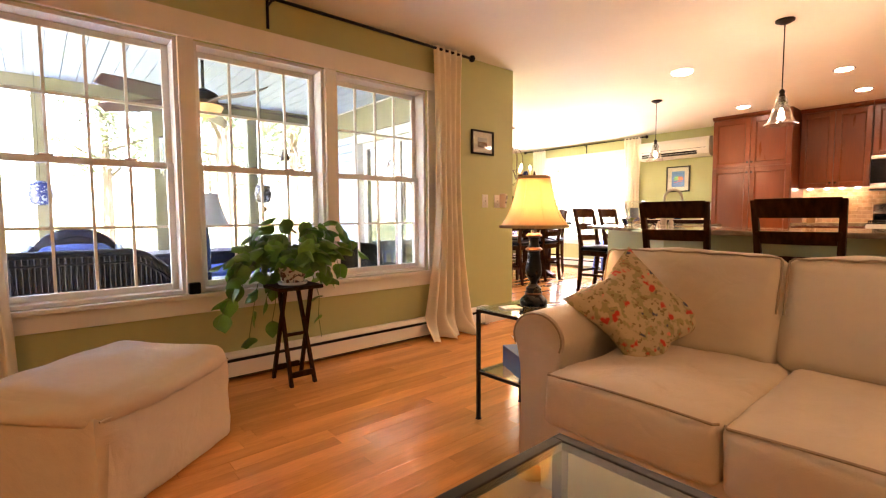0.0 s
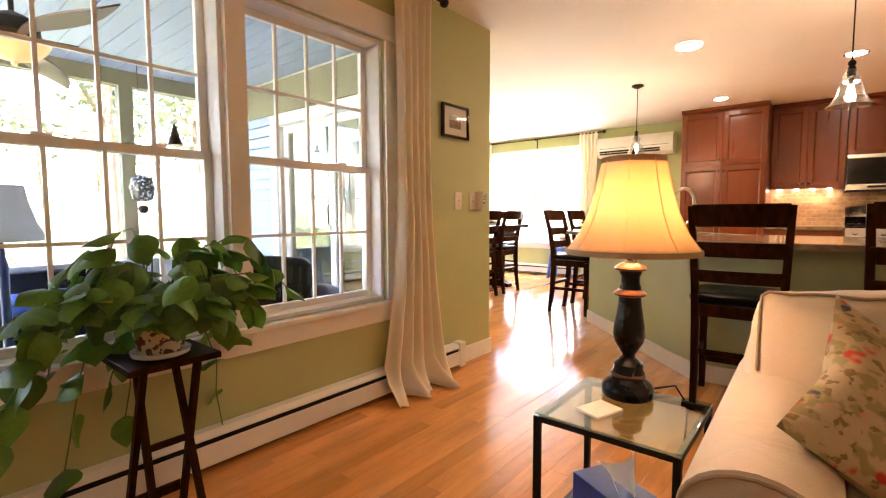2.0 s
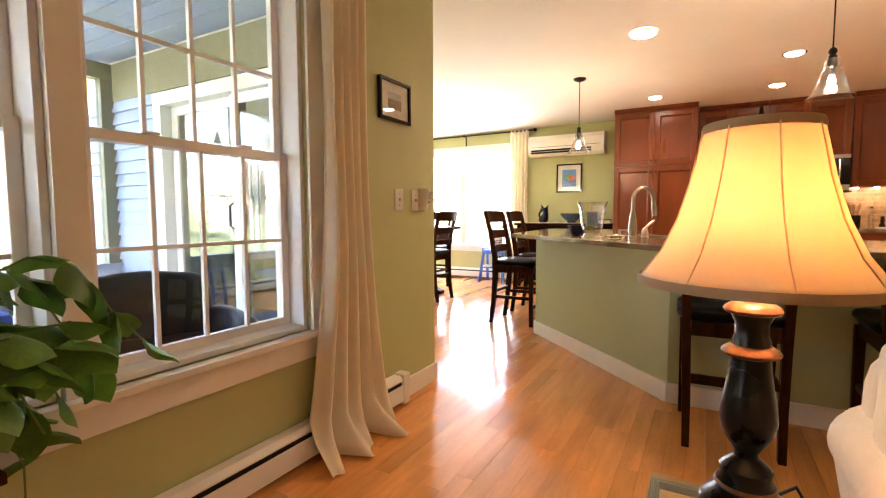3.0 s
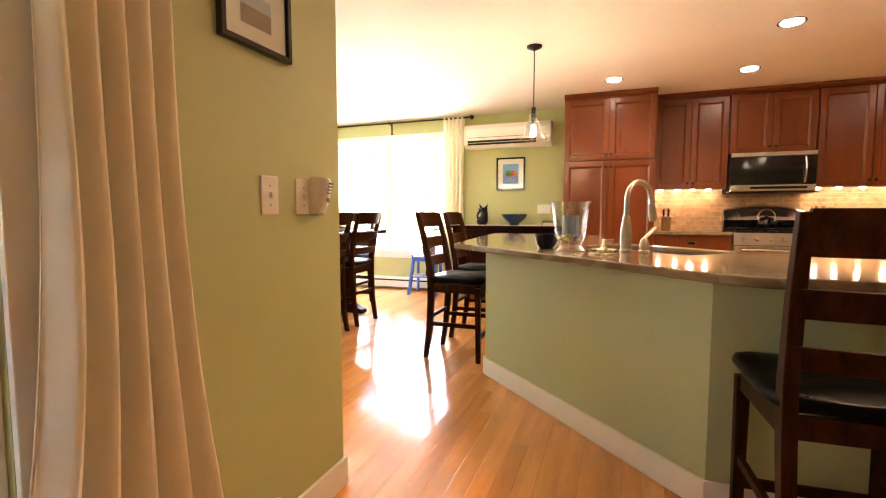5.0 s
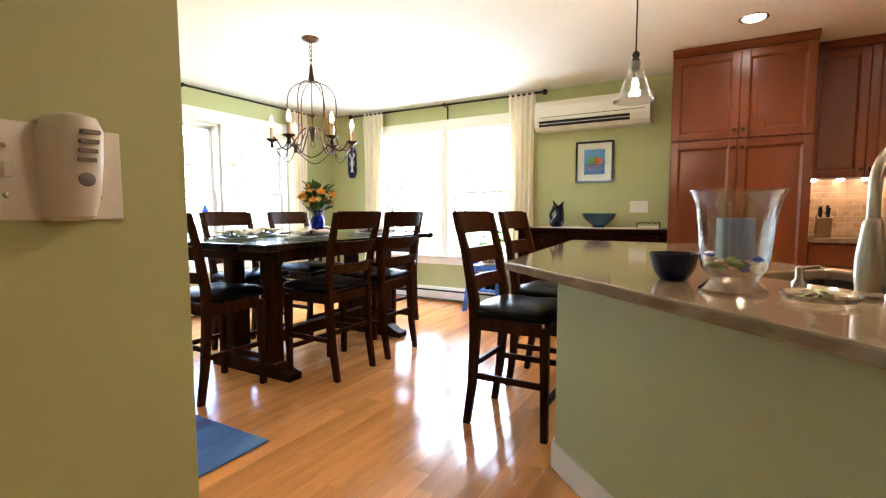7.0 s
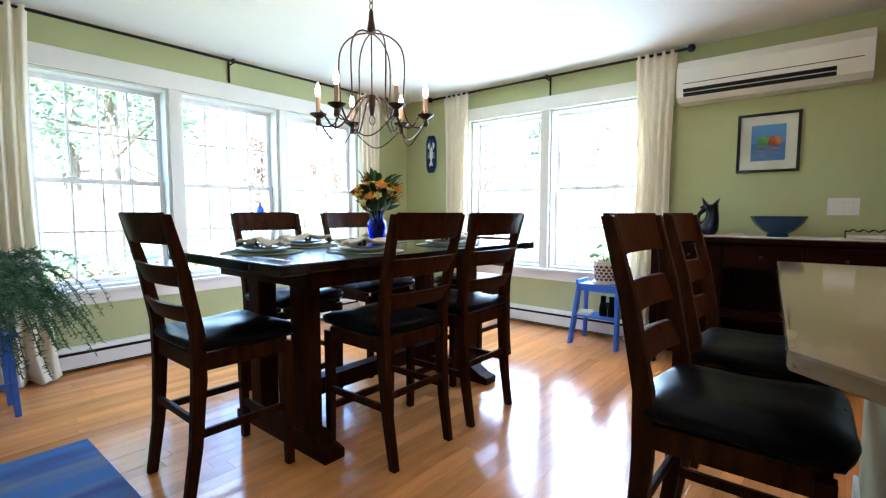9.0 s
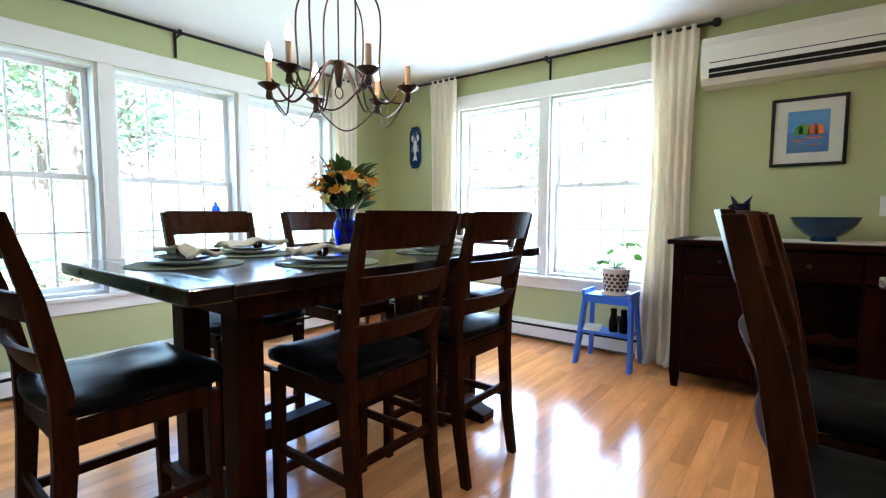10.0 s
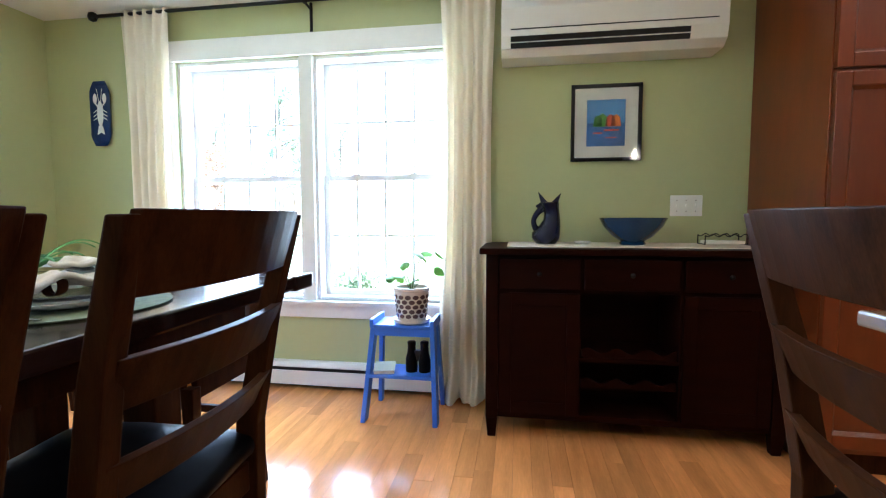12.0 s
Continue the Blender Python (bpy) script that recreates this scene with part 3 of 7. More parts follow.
for i in range(22):
    z = -0.25 + i * 0.115
    for y0, y1 in ((Y_L + T, DOOR0 - 0.1), (DOOR1 + 0.1, Y_D + T)):
        if z + 0.115 < 2.17:
            sd.put([(X_D - T, y0, z), (X_D - T, y1, z), (X_D - T - 0.034, y0, z), (X_D - T - 0.034, y1, z), (X_D - T - 0.004, y0, z + 0.12), (X_D - T - 0.004, y1, z + 0.12)], [(0, 1, 3, 2), (2, 3, 5, 4)])
SCREEN = pane_glass("insect_screen", (0.72, 0.73, 0.74), 0.1)
for x0, x1 in ((-1.57, -0.61), (-0.49, 0.465), (0.585, 1.54), (1.66, 2.63), (2.75, X_D - T - 0.12)):
    structure("porch_screen", G().box(x0, Y_P + 0.05, 0.635, x1, Y_P + 0.053, 2.345), SCREEN, "fine grey insect screen between porch posts", "screen")
structure("siding", sd, SIDING, "white clapboard siding, coloured with blue shade", "wall")
structure("porch_band", G().box(X_D - T - 0.02, Y_L + T, 2.15, X_D - T, Y_P, H_P), OLIVE, "olive painted band over the sliding door", "wall")
door = thing("door_sliding", (0, 0, 0), "white sliding glass patio door", "door")
door["kind"] = "structure"
xd = X_D - T
part("door_frame", G().box(xd - 0.03, DOOR0 - 0.10, 0, xd + 0.11, DOOR0 + 0.012, 2.14).box(xd - 0.03, DOOR1 - 0.012, 0, xd + 0.11, DOOR1 + 0.10, 2.14).box(xd - 0.03, DOOR0 + 0.012, 2.028, xd + 0.11, DOOR1 - 0.012, 2.14).box(xd - 0.01, DOOR0 + 0.012, 0.001, xd + 0.12, DOOR1 - 0.012, 0.03), VINYL, door, bevel=0.004)
ym = (DOOR0 + DOOR1) / 2
for x, y0, y1 in ((xd + 0.02, DOOR0 + 0.014, ym + 0.05), (xd + 0.065, ym - 0.05, DOOR1 - 0.014)):
    leaf_g = G().box(x, y0, 0.031, x + 0.035, y0 + 0.085, 2.026).box(x, y1 - 0.085, 0.031, x + 0.035, y1, 2.026).box(x, y0 + 0.085, 0.031, x + 0.035, y1 - 0.085, 0.15).box(x, y0 + 0.085, 1.95, x + 0.035, y1 - 0.085, 2.026)
    panel = part("door_panel", leaf_g, VINYL, door, bevel=0.003)
    part("pane", G().box(x + 0.015, y0 + 0.085, 0.15, x + 0.020, y1 - 0.085, 1.95), DOOR_GLASS, panel).visible_shadow = False
part("door_handle", G().tube([(xd - 0.01, ym + 0.0, 0.98), (xd - 0.04, ym + 0.0, 1.0), (xd - 0.04, ym + 0.0, 1.16), (xd - 0.01, ym + 0.0, 1.18)], 0.009), BLACKMETAL, door, smooth=True)


# ---- lamps of the house ----
def pendant(place, drop):
    p = thing("pendant_light", place, "clear glass bell pendant on a black cord", "pendant light", "island pendants")
    part("canopy", G().lathe([(0.062, 0), (0.060, -0.012), (0.03, -0.028), (0.008, -0.034)], 20), BLACKMETAL, p, smooth=True)
    part("cord", G().tube([(0, 0, -0.03), (0, 0, -drop + 0.255)], 0.004, 6), BLACKMETAL, p)
    part("socket", G().lathe([(0.008, 0.26 - drop), (0.018, 0.25 - drop), (0.020, 0.235 - drop), (0.013, 0.225 - drop), (0.021, 0.215 - drop), (0.022, 0.165 - drop), (0.014, 0.160 - drop), (0.013, 0.118 - drop)], 16), BLACKMETAL, p, smooth=True)
    prof = [(0.026, 0.205), (0.036, 0.19), (0.040, 0.165), (0.036, 0.148), (0.050, 0.13), (0.064, 0.09), (0.074, 0.05), (0.090, 0.02), (0.112, 0.0)]
    g = G().glass_wall([(r, z - drop) for r, z in prof], 0.004, 28)
    part("glass_shade", g, CLEAR, p, "clear bell-shaped glass shade", smooth=True).visible_shadow = False
    part("bulb", G().lathe([(0.008, 0.120 - drop), (0.015, 0.100 - drop), (0.018, 0.082 - drop), (0.013, 0.066 - drop), (0.003, 0.058 - drop)], 14), BULB, p, "lit clear bulb", smooth=True)
    point_lamp("pendant_lamp", (place[0], place[1], place[2] - drop + 0.03), 0.65, WARM, 0.03)


pendant((4.64, 1.355, H), 0.755)
pendant((6.32, 3.06, H), 0.735)


def recessed(x, y, watts=4, colour=WARM):
    r = thing("recessed_light", (x, y, H), "lit recessed ceiling downlight with a bronze trim", "downlight", "ceiling downlights")
    prof = [(0.072, -0.001), (0.088, -0.001), (0.088, -0.007), (0.070, -0.005), (0.062, 0.0)]
    part("trim_ring", G().lathe(prof, 28, closed=False), BRONZE, r, smooth=True)
    part("lens", G().lathe([(0.070, -0.002), (0.066, -0.010), (0.045, -0.015), (0.004, -0.017)], 28), DOWNLIGHT, r, smooth=True)
    spot_lamp("downlight_lamp", (x, y, H - 0.03), watts, colour, 130, 0.06)


for x, y, watts in ((7.53, 2.475, 1.0), (7.60, 1.30, 1.1), (6.47, 1.30, 1.0), (6.47, -0.3, 0.6), (7.6, -0.3, 0.6), (0.4, -0.9, 0.8), (2.0, -0.9, 1.9), (-1.2, -0.9, 0.9), (-1.2, 1.2, 1.9)):
    recessed(x, y, watts, AMBER if x < 3 else WARM)
flush = thing("flush_ceiling_light", (5.34, 2.36, H), "lit flush round ceiling light", "ceiling light")
part("rim", G().lathe([(0.098, -0.001), (0.100, -0.014), (0.088, -0.018)], 32, closed=False), TRIM, flush, smooth=True)
part("diffuser", G().lathe([(0.09, -0.004), (0.086, -0.017), (0.05, -0.024), (0.004, -0.026)], 32), DOWNLIGHT, flush, smooth=True)
spot_lamp("flush_lamp", (5.34, 2.36, H - 0.045), 2.6, WARM, 150, 0.08)

# chandelier over the dining table
ch = thing("chandelier", (6.30, 5.39, H), "bronze wire chandelier with six lit candle bulbs", "chandelier")
part("canopy", G().lathe([(0.066, 0), (0.066, -0.010), (0.05, -0.022), (0.012, -0.03)], 24), BRONZE, ch, smooth=True)
for k in range(5):
    z = -0.045 - k * 0.034
    pts = [((0.011 * math.cos(s), 0, z + 0.022 * math.sin(s)) if k % 2 else (0, 0.011 * math.cos(s), z + 0.022 * math.sin(s))) for s in [i * 0.5236 for i in range(13)]]
    part("chain_link", G().tube(pts, 0.003, 5), BRONZE, ch)
part("neck", G().lathe([(0.007, -0.20), (0.012, -0.215), (0.014, -0.25), (0.024, -0.31), (0.022, -0.33), (0.008, -0.335)], 16), BRONZE, ch, smooth=True)
part("hub", G().lathe([(0.006, -0.66), (0.026, -0.665), (0.024, -0.69), (0.014, -0.76), (0.010, -0.775)], 14), BRONZE, ch, smooth=True)
ring_pts = [(0.022 * math.cos(s), 0, -0.80 + 0.026 * math.sin(s)) for s in [i * 0.5236 for i in range(13)]]
part("ring", G().tube(ring_pts, 0.003, 5), BRONZE, ch)
part("centre_rod", G().tube([(0, 0, -0.33), (0, 0, -0.67)], 0.004, 6), BRONZE, ch)


def arc(fn, n=18):
    return [fn(i / n) for i in range(n + 1)]


def smooth_line(pts, n=4):
    """A curve through the points."""
    pts = [Vector(q) for q in pts]
    out = []
    for i in range(len(pts) - 1):
        a, b, c, d = pts[max(i - 1, 0)], pts[i], pts[i + 1], pts[min(i + 2, len(pts) - 1)]
        for k in range(n):
            s = k / n
            out.append(0.5 * (2 * b + (c - a) * s + (2 * a - 5 * b + 4 * c - d) * s * s + (3 * b - a - 3 * c + d) * s ** 3))
    return out + [pts[-1]]


CUP_R, CUP_Z = 0.300, -0.775
for k in range(6):
    a = radians(60 * k + 12)
    ca, sa = math.cos(a), math.sin(a)
    rows = [(0.015, -0.325), (0.09, -0.34), (0.150, -0.385), (0.178, -0.45), (0.182, -0.55), (0.176, -0.66), (0.180, -0.75), (0.205, -0.815), (0.25, -0.84), (0.29, -0.83), (CUP_R, -0.80)]
    cage = smooth_line([(ca * r, sa * r, z) for r, z in rows])
    part("cage_wire", G().tube(cage, 0.0042, 6), BRONZE, ch, smooth=True)
    arm = arc(lambda s: (ca * (0.015 + (CUP_R - 0.015) * s), sa * (0.015 + (CUP_R - 0.015) * s), -0.68 + 0.05 * math.sin(s * 3.14 * 1.2) * (1 - s) - 0.24 * math.sin(min(1, s * 1.15) * 3.14 * 0.62) ** 2 + 0.15 * s * s))
    part("arm", G().tube(arm, 0.0055, 6), BRONZE, ch, smooth=True)
    b = radians(60 * (k + 1) + 12)
    p0, p1 = Vector((ca * CUP_R, sa * CUP_R, CUP_Z - 0.03)), Vector((math.cos(b) * CUP_R, math.sin(b) * CUP_R, CUP_Z - 0.03))
    swag = arc(lambda s: tuple(p0.lerp(p1, s) * (1 - 0.10 * math.sin(s * 3.14)) + Vector((0, 0, -0.20 * math.sin(s * 3.14)))))
    part("swag_wire", G().tube(swag, 0.0035, 5), BRONZE, ch, smooth=True)
    cup = part("candle_cup", G().lathe([(0.010, CUP_Z - 0.06), (0.016, CUP_Z - 0.05), (0.012, CUP_Z - 0.02), (0.044, CUP_Z), (0.048, CUP_Z + 0.006), (0.016, CUP_Z + 0.004)], 18, ca * CUP_R, sa * CUP_R), BRONZE, ch, smooth=True)
    part("candle_sleeve", G().lathe([(0.0125, CUP_Z + 0.003), (0.0125, CUP_Z + 0.10)], 12, ca * CUP_R, sa * CUP_R), mat("candle_sleeve_wax", (0.55, 0.34, 0.20), 0.5), cup, smooth=True)
    part("bulb", G().lathe([(0.008, CUP_Z + 0.10), (0.015, CUP_Z + 0.12), (0.014, CUP_Z + 0.14), (0.007, CUP_Z + 0.165), (0.002, CUP_Z + 0.18)], 12, ca * CUP_R, sa * CUP_R), BULB, cup, "lit flame-shaped bulb", smooth=True)
point_lamp("chandelier_lamp", (6.30, 5.39, H - 0.55), 0.8, WARM, 0.25)


# ---- chairs, table and stools ----
def make_chair(m):
    c = thing("counter_chair", m, "dark-stained wooden ladder-back counter chair with a black leather seat", "chair", "counter-height chairs")
    for s in (-1, 1):
        part("back_leg", G().leg([(s * 0.186, -0.022, 0, 0.016, 0.019), (s * 0.188, 0.012, 0.22, 0.018, 0.022), (s * 0.194, 0.030, 0.48, 0.019, 0.026), (s * 0.199, 0.028, 0.66, 0.019, 0.025), (s * 0.208, -0.015, 0.90, 0.018, 0.021), (s * 0.217, -0.072, 1.115, 0.016, 0.016)]), DARKWOOD, c, bevel=0.004)
        part("front_leg", G().leg([(s * 0.198, 0.405, 0, 0.017, 0.017), (s * 0.198, 0.400, 0.56, 0.021, 0.021)]), DARKWOOD, c, bevel=0.004)
        part("stretcher", G().box(s * 0.198 - 0.009, 0.02, 0.255, s * 0.198 + 0.009, 0.385, 0.287), DARKWOOD, c, bevel=0.003)
        part("seat_rail", G().box(s * 0.198 - 0.011, 0.045, 0.515, s * 0.198 + 0.011, 0.385, 0.580), DARKWOOD, c, bevel=0.003)
    part("stretcher", G().box(-0.18, 0.392, 0.165, 0.18, 0.412, 0.200), DARKWOOD, c, bevel=0.003)
    part("stretcher", G().box(-0.175, 0.006, 0.305, 0.175, 0.024, 0.335), DARKWOOD, c, bevel=0.003)
    part("seat_rail", G().box(-0.18, 0.392, 0.515, 0.18, 0.412, 0.580), DARKWOOD, c, bevel=0.003)
    part("seat_rail", G().box(-0.175, 0.020, 0.515, 0.175, 0.040, 0.580), DARKWOOD, c, bevel=0.003)
    for lo, hi, y in ((1.005, 1.122, -0.054), (0.845, 0.925, -0.010), (0.705, 0.775, 0.020)):
        rings = []
        for i in range(11):
            x = -0.210 + 0.042 * i
            bow = -0.030 * (1 - (x / 0.21) ** 2)
            lean = 0.017
            rings.append([(x, y + bow + lean, lo), (x, y + bow + lean - 0.020, lo), (x, y + bow - lean - 0.020, hi), (x, y + bow - lean, hi)])
        part("back_slat", G().loft(rings), DARKWOOD, c, bevel=0.003)
    part("seat", G().pillow(-0.225, 0.012, 0.578, 0.225, 0.440, 0.638, 0.028, 0.014, 3, 10), LEATHER, c, "black leather seat cushion", smooth=True, weld=True)
    return c


chair = make_chair(pose(6.045, 4.80, 0))
for x, y, r in ((6.605, 4.80, 0), (5.205, 5.39, -90), (6.105, 6.13, 180), (6.77, 6.14, 180), (7.60, 5.48, 90), (5.935, 3.75, 180), (6.55, 3.762, 181), (3.885, 1.77, -87), (3.885, 1.06, -90)):
    copy_thing(chair, pose(x, y, 0, 0, 0, r))

tb = thing("dining_table", (6.375, 5.44, 0), "dark wooden counter-height trestle dining table", "table")
part("tabletop", G().box(-0.83, -0.52, 0.885, 0.83, 0.52, 0.926), TABLEWOOD, tb, bevel=0.006)
for s in (-1, 1):
    part("breadboard_end", G().box(s * 0.833, -0.525, 0.880, s * 0.950, 0.525, 0.927), TABLEWOOD, tb, bevel=0.006)
    part("apron", G().box(-0.74, s * 0.40 - 0.012, 0.80, 0.74, s * 0.40 + 0.012, 0.885), DARKWOOD, tb, bevel=0.003)
    part("apron", G().box(s * 0.74 - 0.012, -0.385, 0.80, s * 0.74 + 0.012, 0.385, 0.885), DARKWOOD, tb, bevel=0.003)
    foot = G().loft([[(s * 0.63 - 0.055, y, 0), (s * 0.63 + 0.055, y, 0), (s * 0.63 + 0.055, y, z), (s * 0.63 - 0.055, y, z)] for y, z in ((-0.40, 0.045), (-0.34, 0.06), (-0.27, 0.10), (0.27, 0.10), (0.34, 0.06), (0.40, 0.045))])
    part("foot", foot, DARKWOOD, tb, bevel=0.006)
    for q in (-1, 1):
        part("post", G().leg([(s * 0.63, q * 0.19, 0.10, 0.050, 0.050), (s * 0.63, q * 0.19, 0.80, 0.050, 0.050)]), DARKWOOD, tb, bevel=0.006)
    part("cross_head", G().box(s * 0.63 - 0.05, -0.36, 0.80, s * 0.63 + 0.05, 0.36, 0.884), DARKWOOD, tb, bevel=0.005)
    for q in (-0.3, 0.3):
        part("bolt", G().lathe([(0.010, 0), (0.010, 0.004), (0.004, 0.006)], 10).move(Matrix.Translation((s * 0.951, q, 0.905)) @ Euler((0, s * 1.5708, 0)).to_matrix().to_4x4()), BLACKMETAL, tb)
part("stretcher", G().box(-0.58, -0.04, 0.16, 0.58, 0.04, 0.25), DARKWOOD, tb, bevel=0.004)

# place settings
TZ = 0.927
PLACEMAT = mat("woven_placemat", (0.16, 0.19, 0.11), 0.9, var=0.3, scale=60, bump=0.8, bscale=300)
NAPKIN = mat("striped_napkin", (0.62, 0.56, 0.44), 0.9, var=0.18, scale=4, stretch=(1, 30, 1), bump=0.3, bscale=300)


def make_setting(m):
    pm = thing("placemat", m, "round woven green placemat on the table", "placemat", "place settings")
    part("mat", G().lathe([(0.19, 0), (0.192, 0.003), (0.005, 0.0045)], 36), PLACEMAT, pm, smooth=True)
    made = [pm]
    p1 = thing("dinner_plate", m @ pose(0, 0, 0.0045), "white dinner plate on a placemat", "plate", "place settings")
    part("plate", G().lathe([(0.075, 0), (0.09, 0.003), (0.132, 0.016), (0.134, 0.019), (0.09, 0.008), (0.004, 0.006)], 36), PORCELAIN, p1, smooth=True)
    p2 = thing("salad_plate", m @ pose(0, 0, 0.0175), "dark rimmed salad plate stacked on a dinner plate", "plate", "place settings")
    part("plate", G().lathe([(0.055, 0), (0.07, 0.002), (0.105, 0.013), (0.106, 0.016), (0.07, 0.007), (0.004, 0.005)], 32), mat("dark_glazed_plate", (0.10, 0.11, 0.10), 0.2), p2, smooth=True)
    nk = thing("napkin", m @ pose(0.0, 0.0, 0.030), "folded striped cloth napkin on a plate", "napkin", "place settings")

    def fold(u, v):
        x, y = (u - 0.5) * 0.30, (v - 0.5) * 0.10 * (0.45 + 1.3 * abs(u - 0.42))
        z = 0.012 + 0.016 * math.exp(-((u - 0.42) / 0.12) ** 2) + 0.012 * math.sin(v * 9 + u * 4) * (0.3 + abs(u - 0.42)) + 0.006 * noise.noise(Vector((u * 7, v * 7, 1)))
        return (x, y, max(0.002, z))
    part("cloth", G().sheet(fold, 26, 14), NAPKIN, nk, smooth=True).modifiers.new("thick", "SOLIDIFY").thickness = 0.012
    part("napkin_ring", G().lathe([(0.021, -0.012), (0.023, 0), (0.021, 0.012), (0.018, 0)], 18, closed=False).move(Matrix.Translation((-0.024, 0, 0.016)) @ Euler((0, 1.5708, 0)).to_matrix().to_4x4()), DARKWOOD, nk, smooth=True)
    fk = thing("fork", m @ pose(-0.155, -0.02, 0.004, 0, 0, 4), "stainless steel fork on a placemat", "fork", "place settings")
    part("fork", G().box(-0.005, -0.09, 0.001, 0.005, 0.03, 0.004).box(-0.010, 0.03, 0.001, 0.010, 0.05, 0.004).box(-0.010, 0.05, 0.001, -0.006, 0.09, 0.004).box(-0.002, 0.05, 0.001, 0.002, 0.09, 0.004).box(0.006, 0.05, 0.001, 0.010, 0.09, 0.004), STEEL, fk)
    return made + [p1, p2, nk, fk]


first = pose(6.05, 5.17, TZ)
setting = make_setting(first)
for x, y, r in ((6.70, 5.17, 0), (5.68, 5.50, -90), (6.07, 5.73, 180), (6.70, 5.73, 180), (7.10, 5.46, 90)):
    for ob in setting:
        copy_thing(ob, pose(x, y, TZ, 0, 0, r) @ first.inverted() @ ob.matrix_world)

# flowers
vase = thing("flower_vase", (6.31, 5.37, TZ), "cobalt blue glass vase on the dining table", "vase")
part("vase_body", G().lathe([(0.036, 0), (0.040, 0.006), (0.046, 0.06), (0.055, 0.12), (0.050, 0.145), (0.030, 0.165), (0.028, 0.18), (0.044, 0.205), (0.041, 0.205), (0.025, 0.18), (0.027, 0.165), (0.046, 0.145), (0.051, 0.12), (0.042, 0.06), (0.034, 0.012), (0.004, 0.010)], 26), COBALT, vase, smooth=True)
bq = thing("flower_bouquet", (6.31, 5.37, TZ + 0.012), "bouquet of yellow and orange flowers with green leaves", "flowers")
PETAL_Y = mat("orange_petal", (0.82, 0.36, 0.025), 0.6, var=0.3, scale=30, random_shade=0.25, translucent=0.2)
PETAL_G = mat("pale_yellow_petal", (0.78, 0.66, 0.20), 0.6, var=0.3, scale=30, random_shade=0.2, translucent=0.2)
CENTRE = mat("flower_centre", (0.22, 0.09, 0.01), 0.9)
rng = random.Random(11)
petal_me = {}
for key, mt, ln, wd in (("daisy", PETAL_Y, 0.042, 0.012), ("lily", PETAL_G, 0.045, 0.013)):
    g = G()
    g.sheet(lambda u, v: ((u - 0.5) * 2 * wd * math.sin(0.25 + v * 2.7), v * ln, 0.012 * math.sin(v * 2.2) + 0.3 * wd * (2 * u - 1) ** 2), 3, 5)
    petal_me[key] = mesh_of(key + "_petal", g, smooth=True)
    petal_me[key].materials.append(mt)
leaf_g = G().sheet(lambda u, v: ((u - 0.5) * 0.036 * math.sin(0.1 + v * 3.0), v * 0.10, 0.02 * math.sin(v * 2) + 0.004 * abs(u - 0.5)), 4, 7)
bq_leaf = mesh_of("leaf", leaf_g, smooth=True)
bq_leaf.materials.append(mat("dark_bouquet_leaf", (0.035, 0.085, 0.016), 0.45, var=0.3, scale=20, random_shade=0.3, translucent=0.15))
for k in range(26):
    a, r = k * 2.4, 0.035 + 0.095 * math.sqrt(k / 26)
    z = 0.375 - r * 0.95 + rng.uniform(-0.04, 0.05)
    head = Vector((math.cos(a) * r, math.sin(a) * r, z))
    part("stem", G().tube([(0.01 * math.cos(a), 0.01 * math.sin(a), 0.01), head * 0.35 + Vector((0, 0, 0.08)), head], 0.0022, 5), STEM, bq)
    out = Vector((head.x, head.y, 0.12 + rng.uniform(-0.02, 0.1))).normalized()
    face = out.to_track_quat("Z", "Y").to_matrix().to_4x4()
    key = "lily" if k % 5 == 0 or (z > 0.38 and k % 2) else "daisy"
    flower = part("flower", G().lathe([(0.010, -0.004), (0.012, 0.004), (0.004, 0.009)], 10).move(Matrix.Translation(head) @ face), CENTRE, bq, smooth=True)
    n = 6 if key == "lily" else 13
    for j in range(n):
        p = part("petal", petal_me[key], None, flower)
        p.matrix_local = Matrix.Translation(head) @ face @ pose(0, 0, 0, 18 if key == "daisy" else 42, 0, 360 * j / n)
for k in range(84):
    a, r = rng.uniform(0, 6.283), rng.uniform(0.03, 0.13)
    z = rng.uniform(0.175, 0.35)
    p = part("leaf", bq_leaf, None, bq)
    p.matrix_local = Matrix.Translation((math.cos(a) * r * 0.6, math.sin(a) * r * 0.6, z)) @ pose(0, 0, 0, rng.uniform(10, 55), rng.uniform(-30, 30), math.degrees(a) - 90)


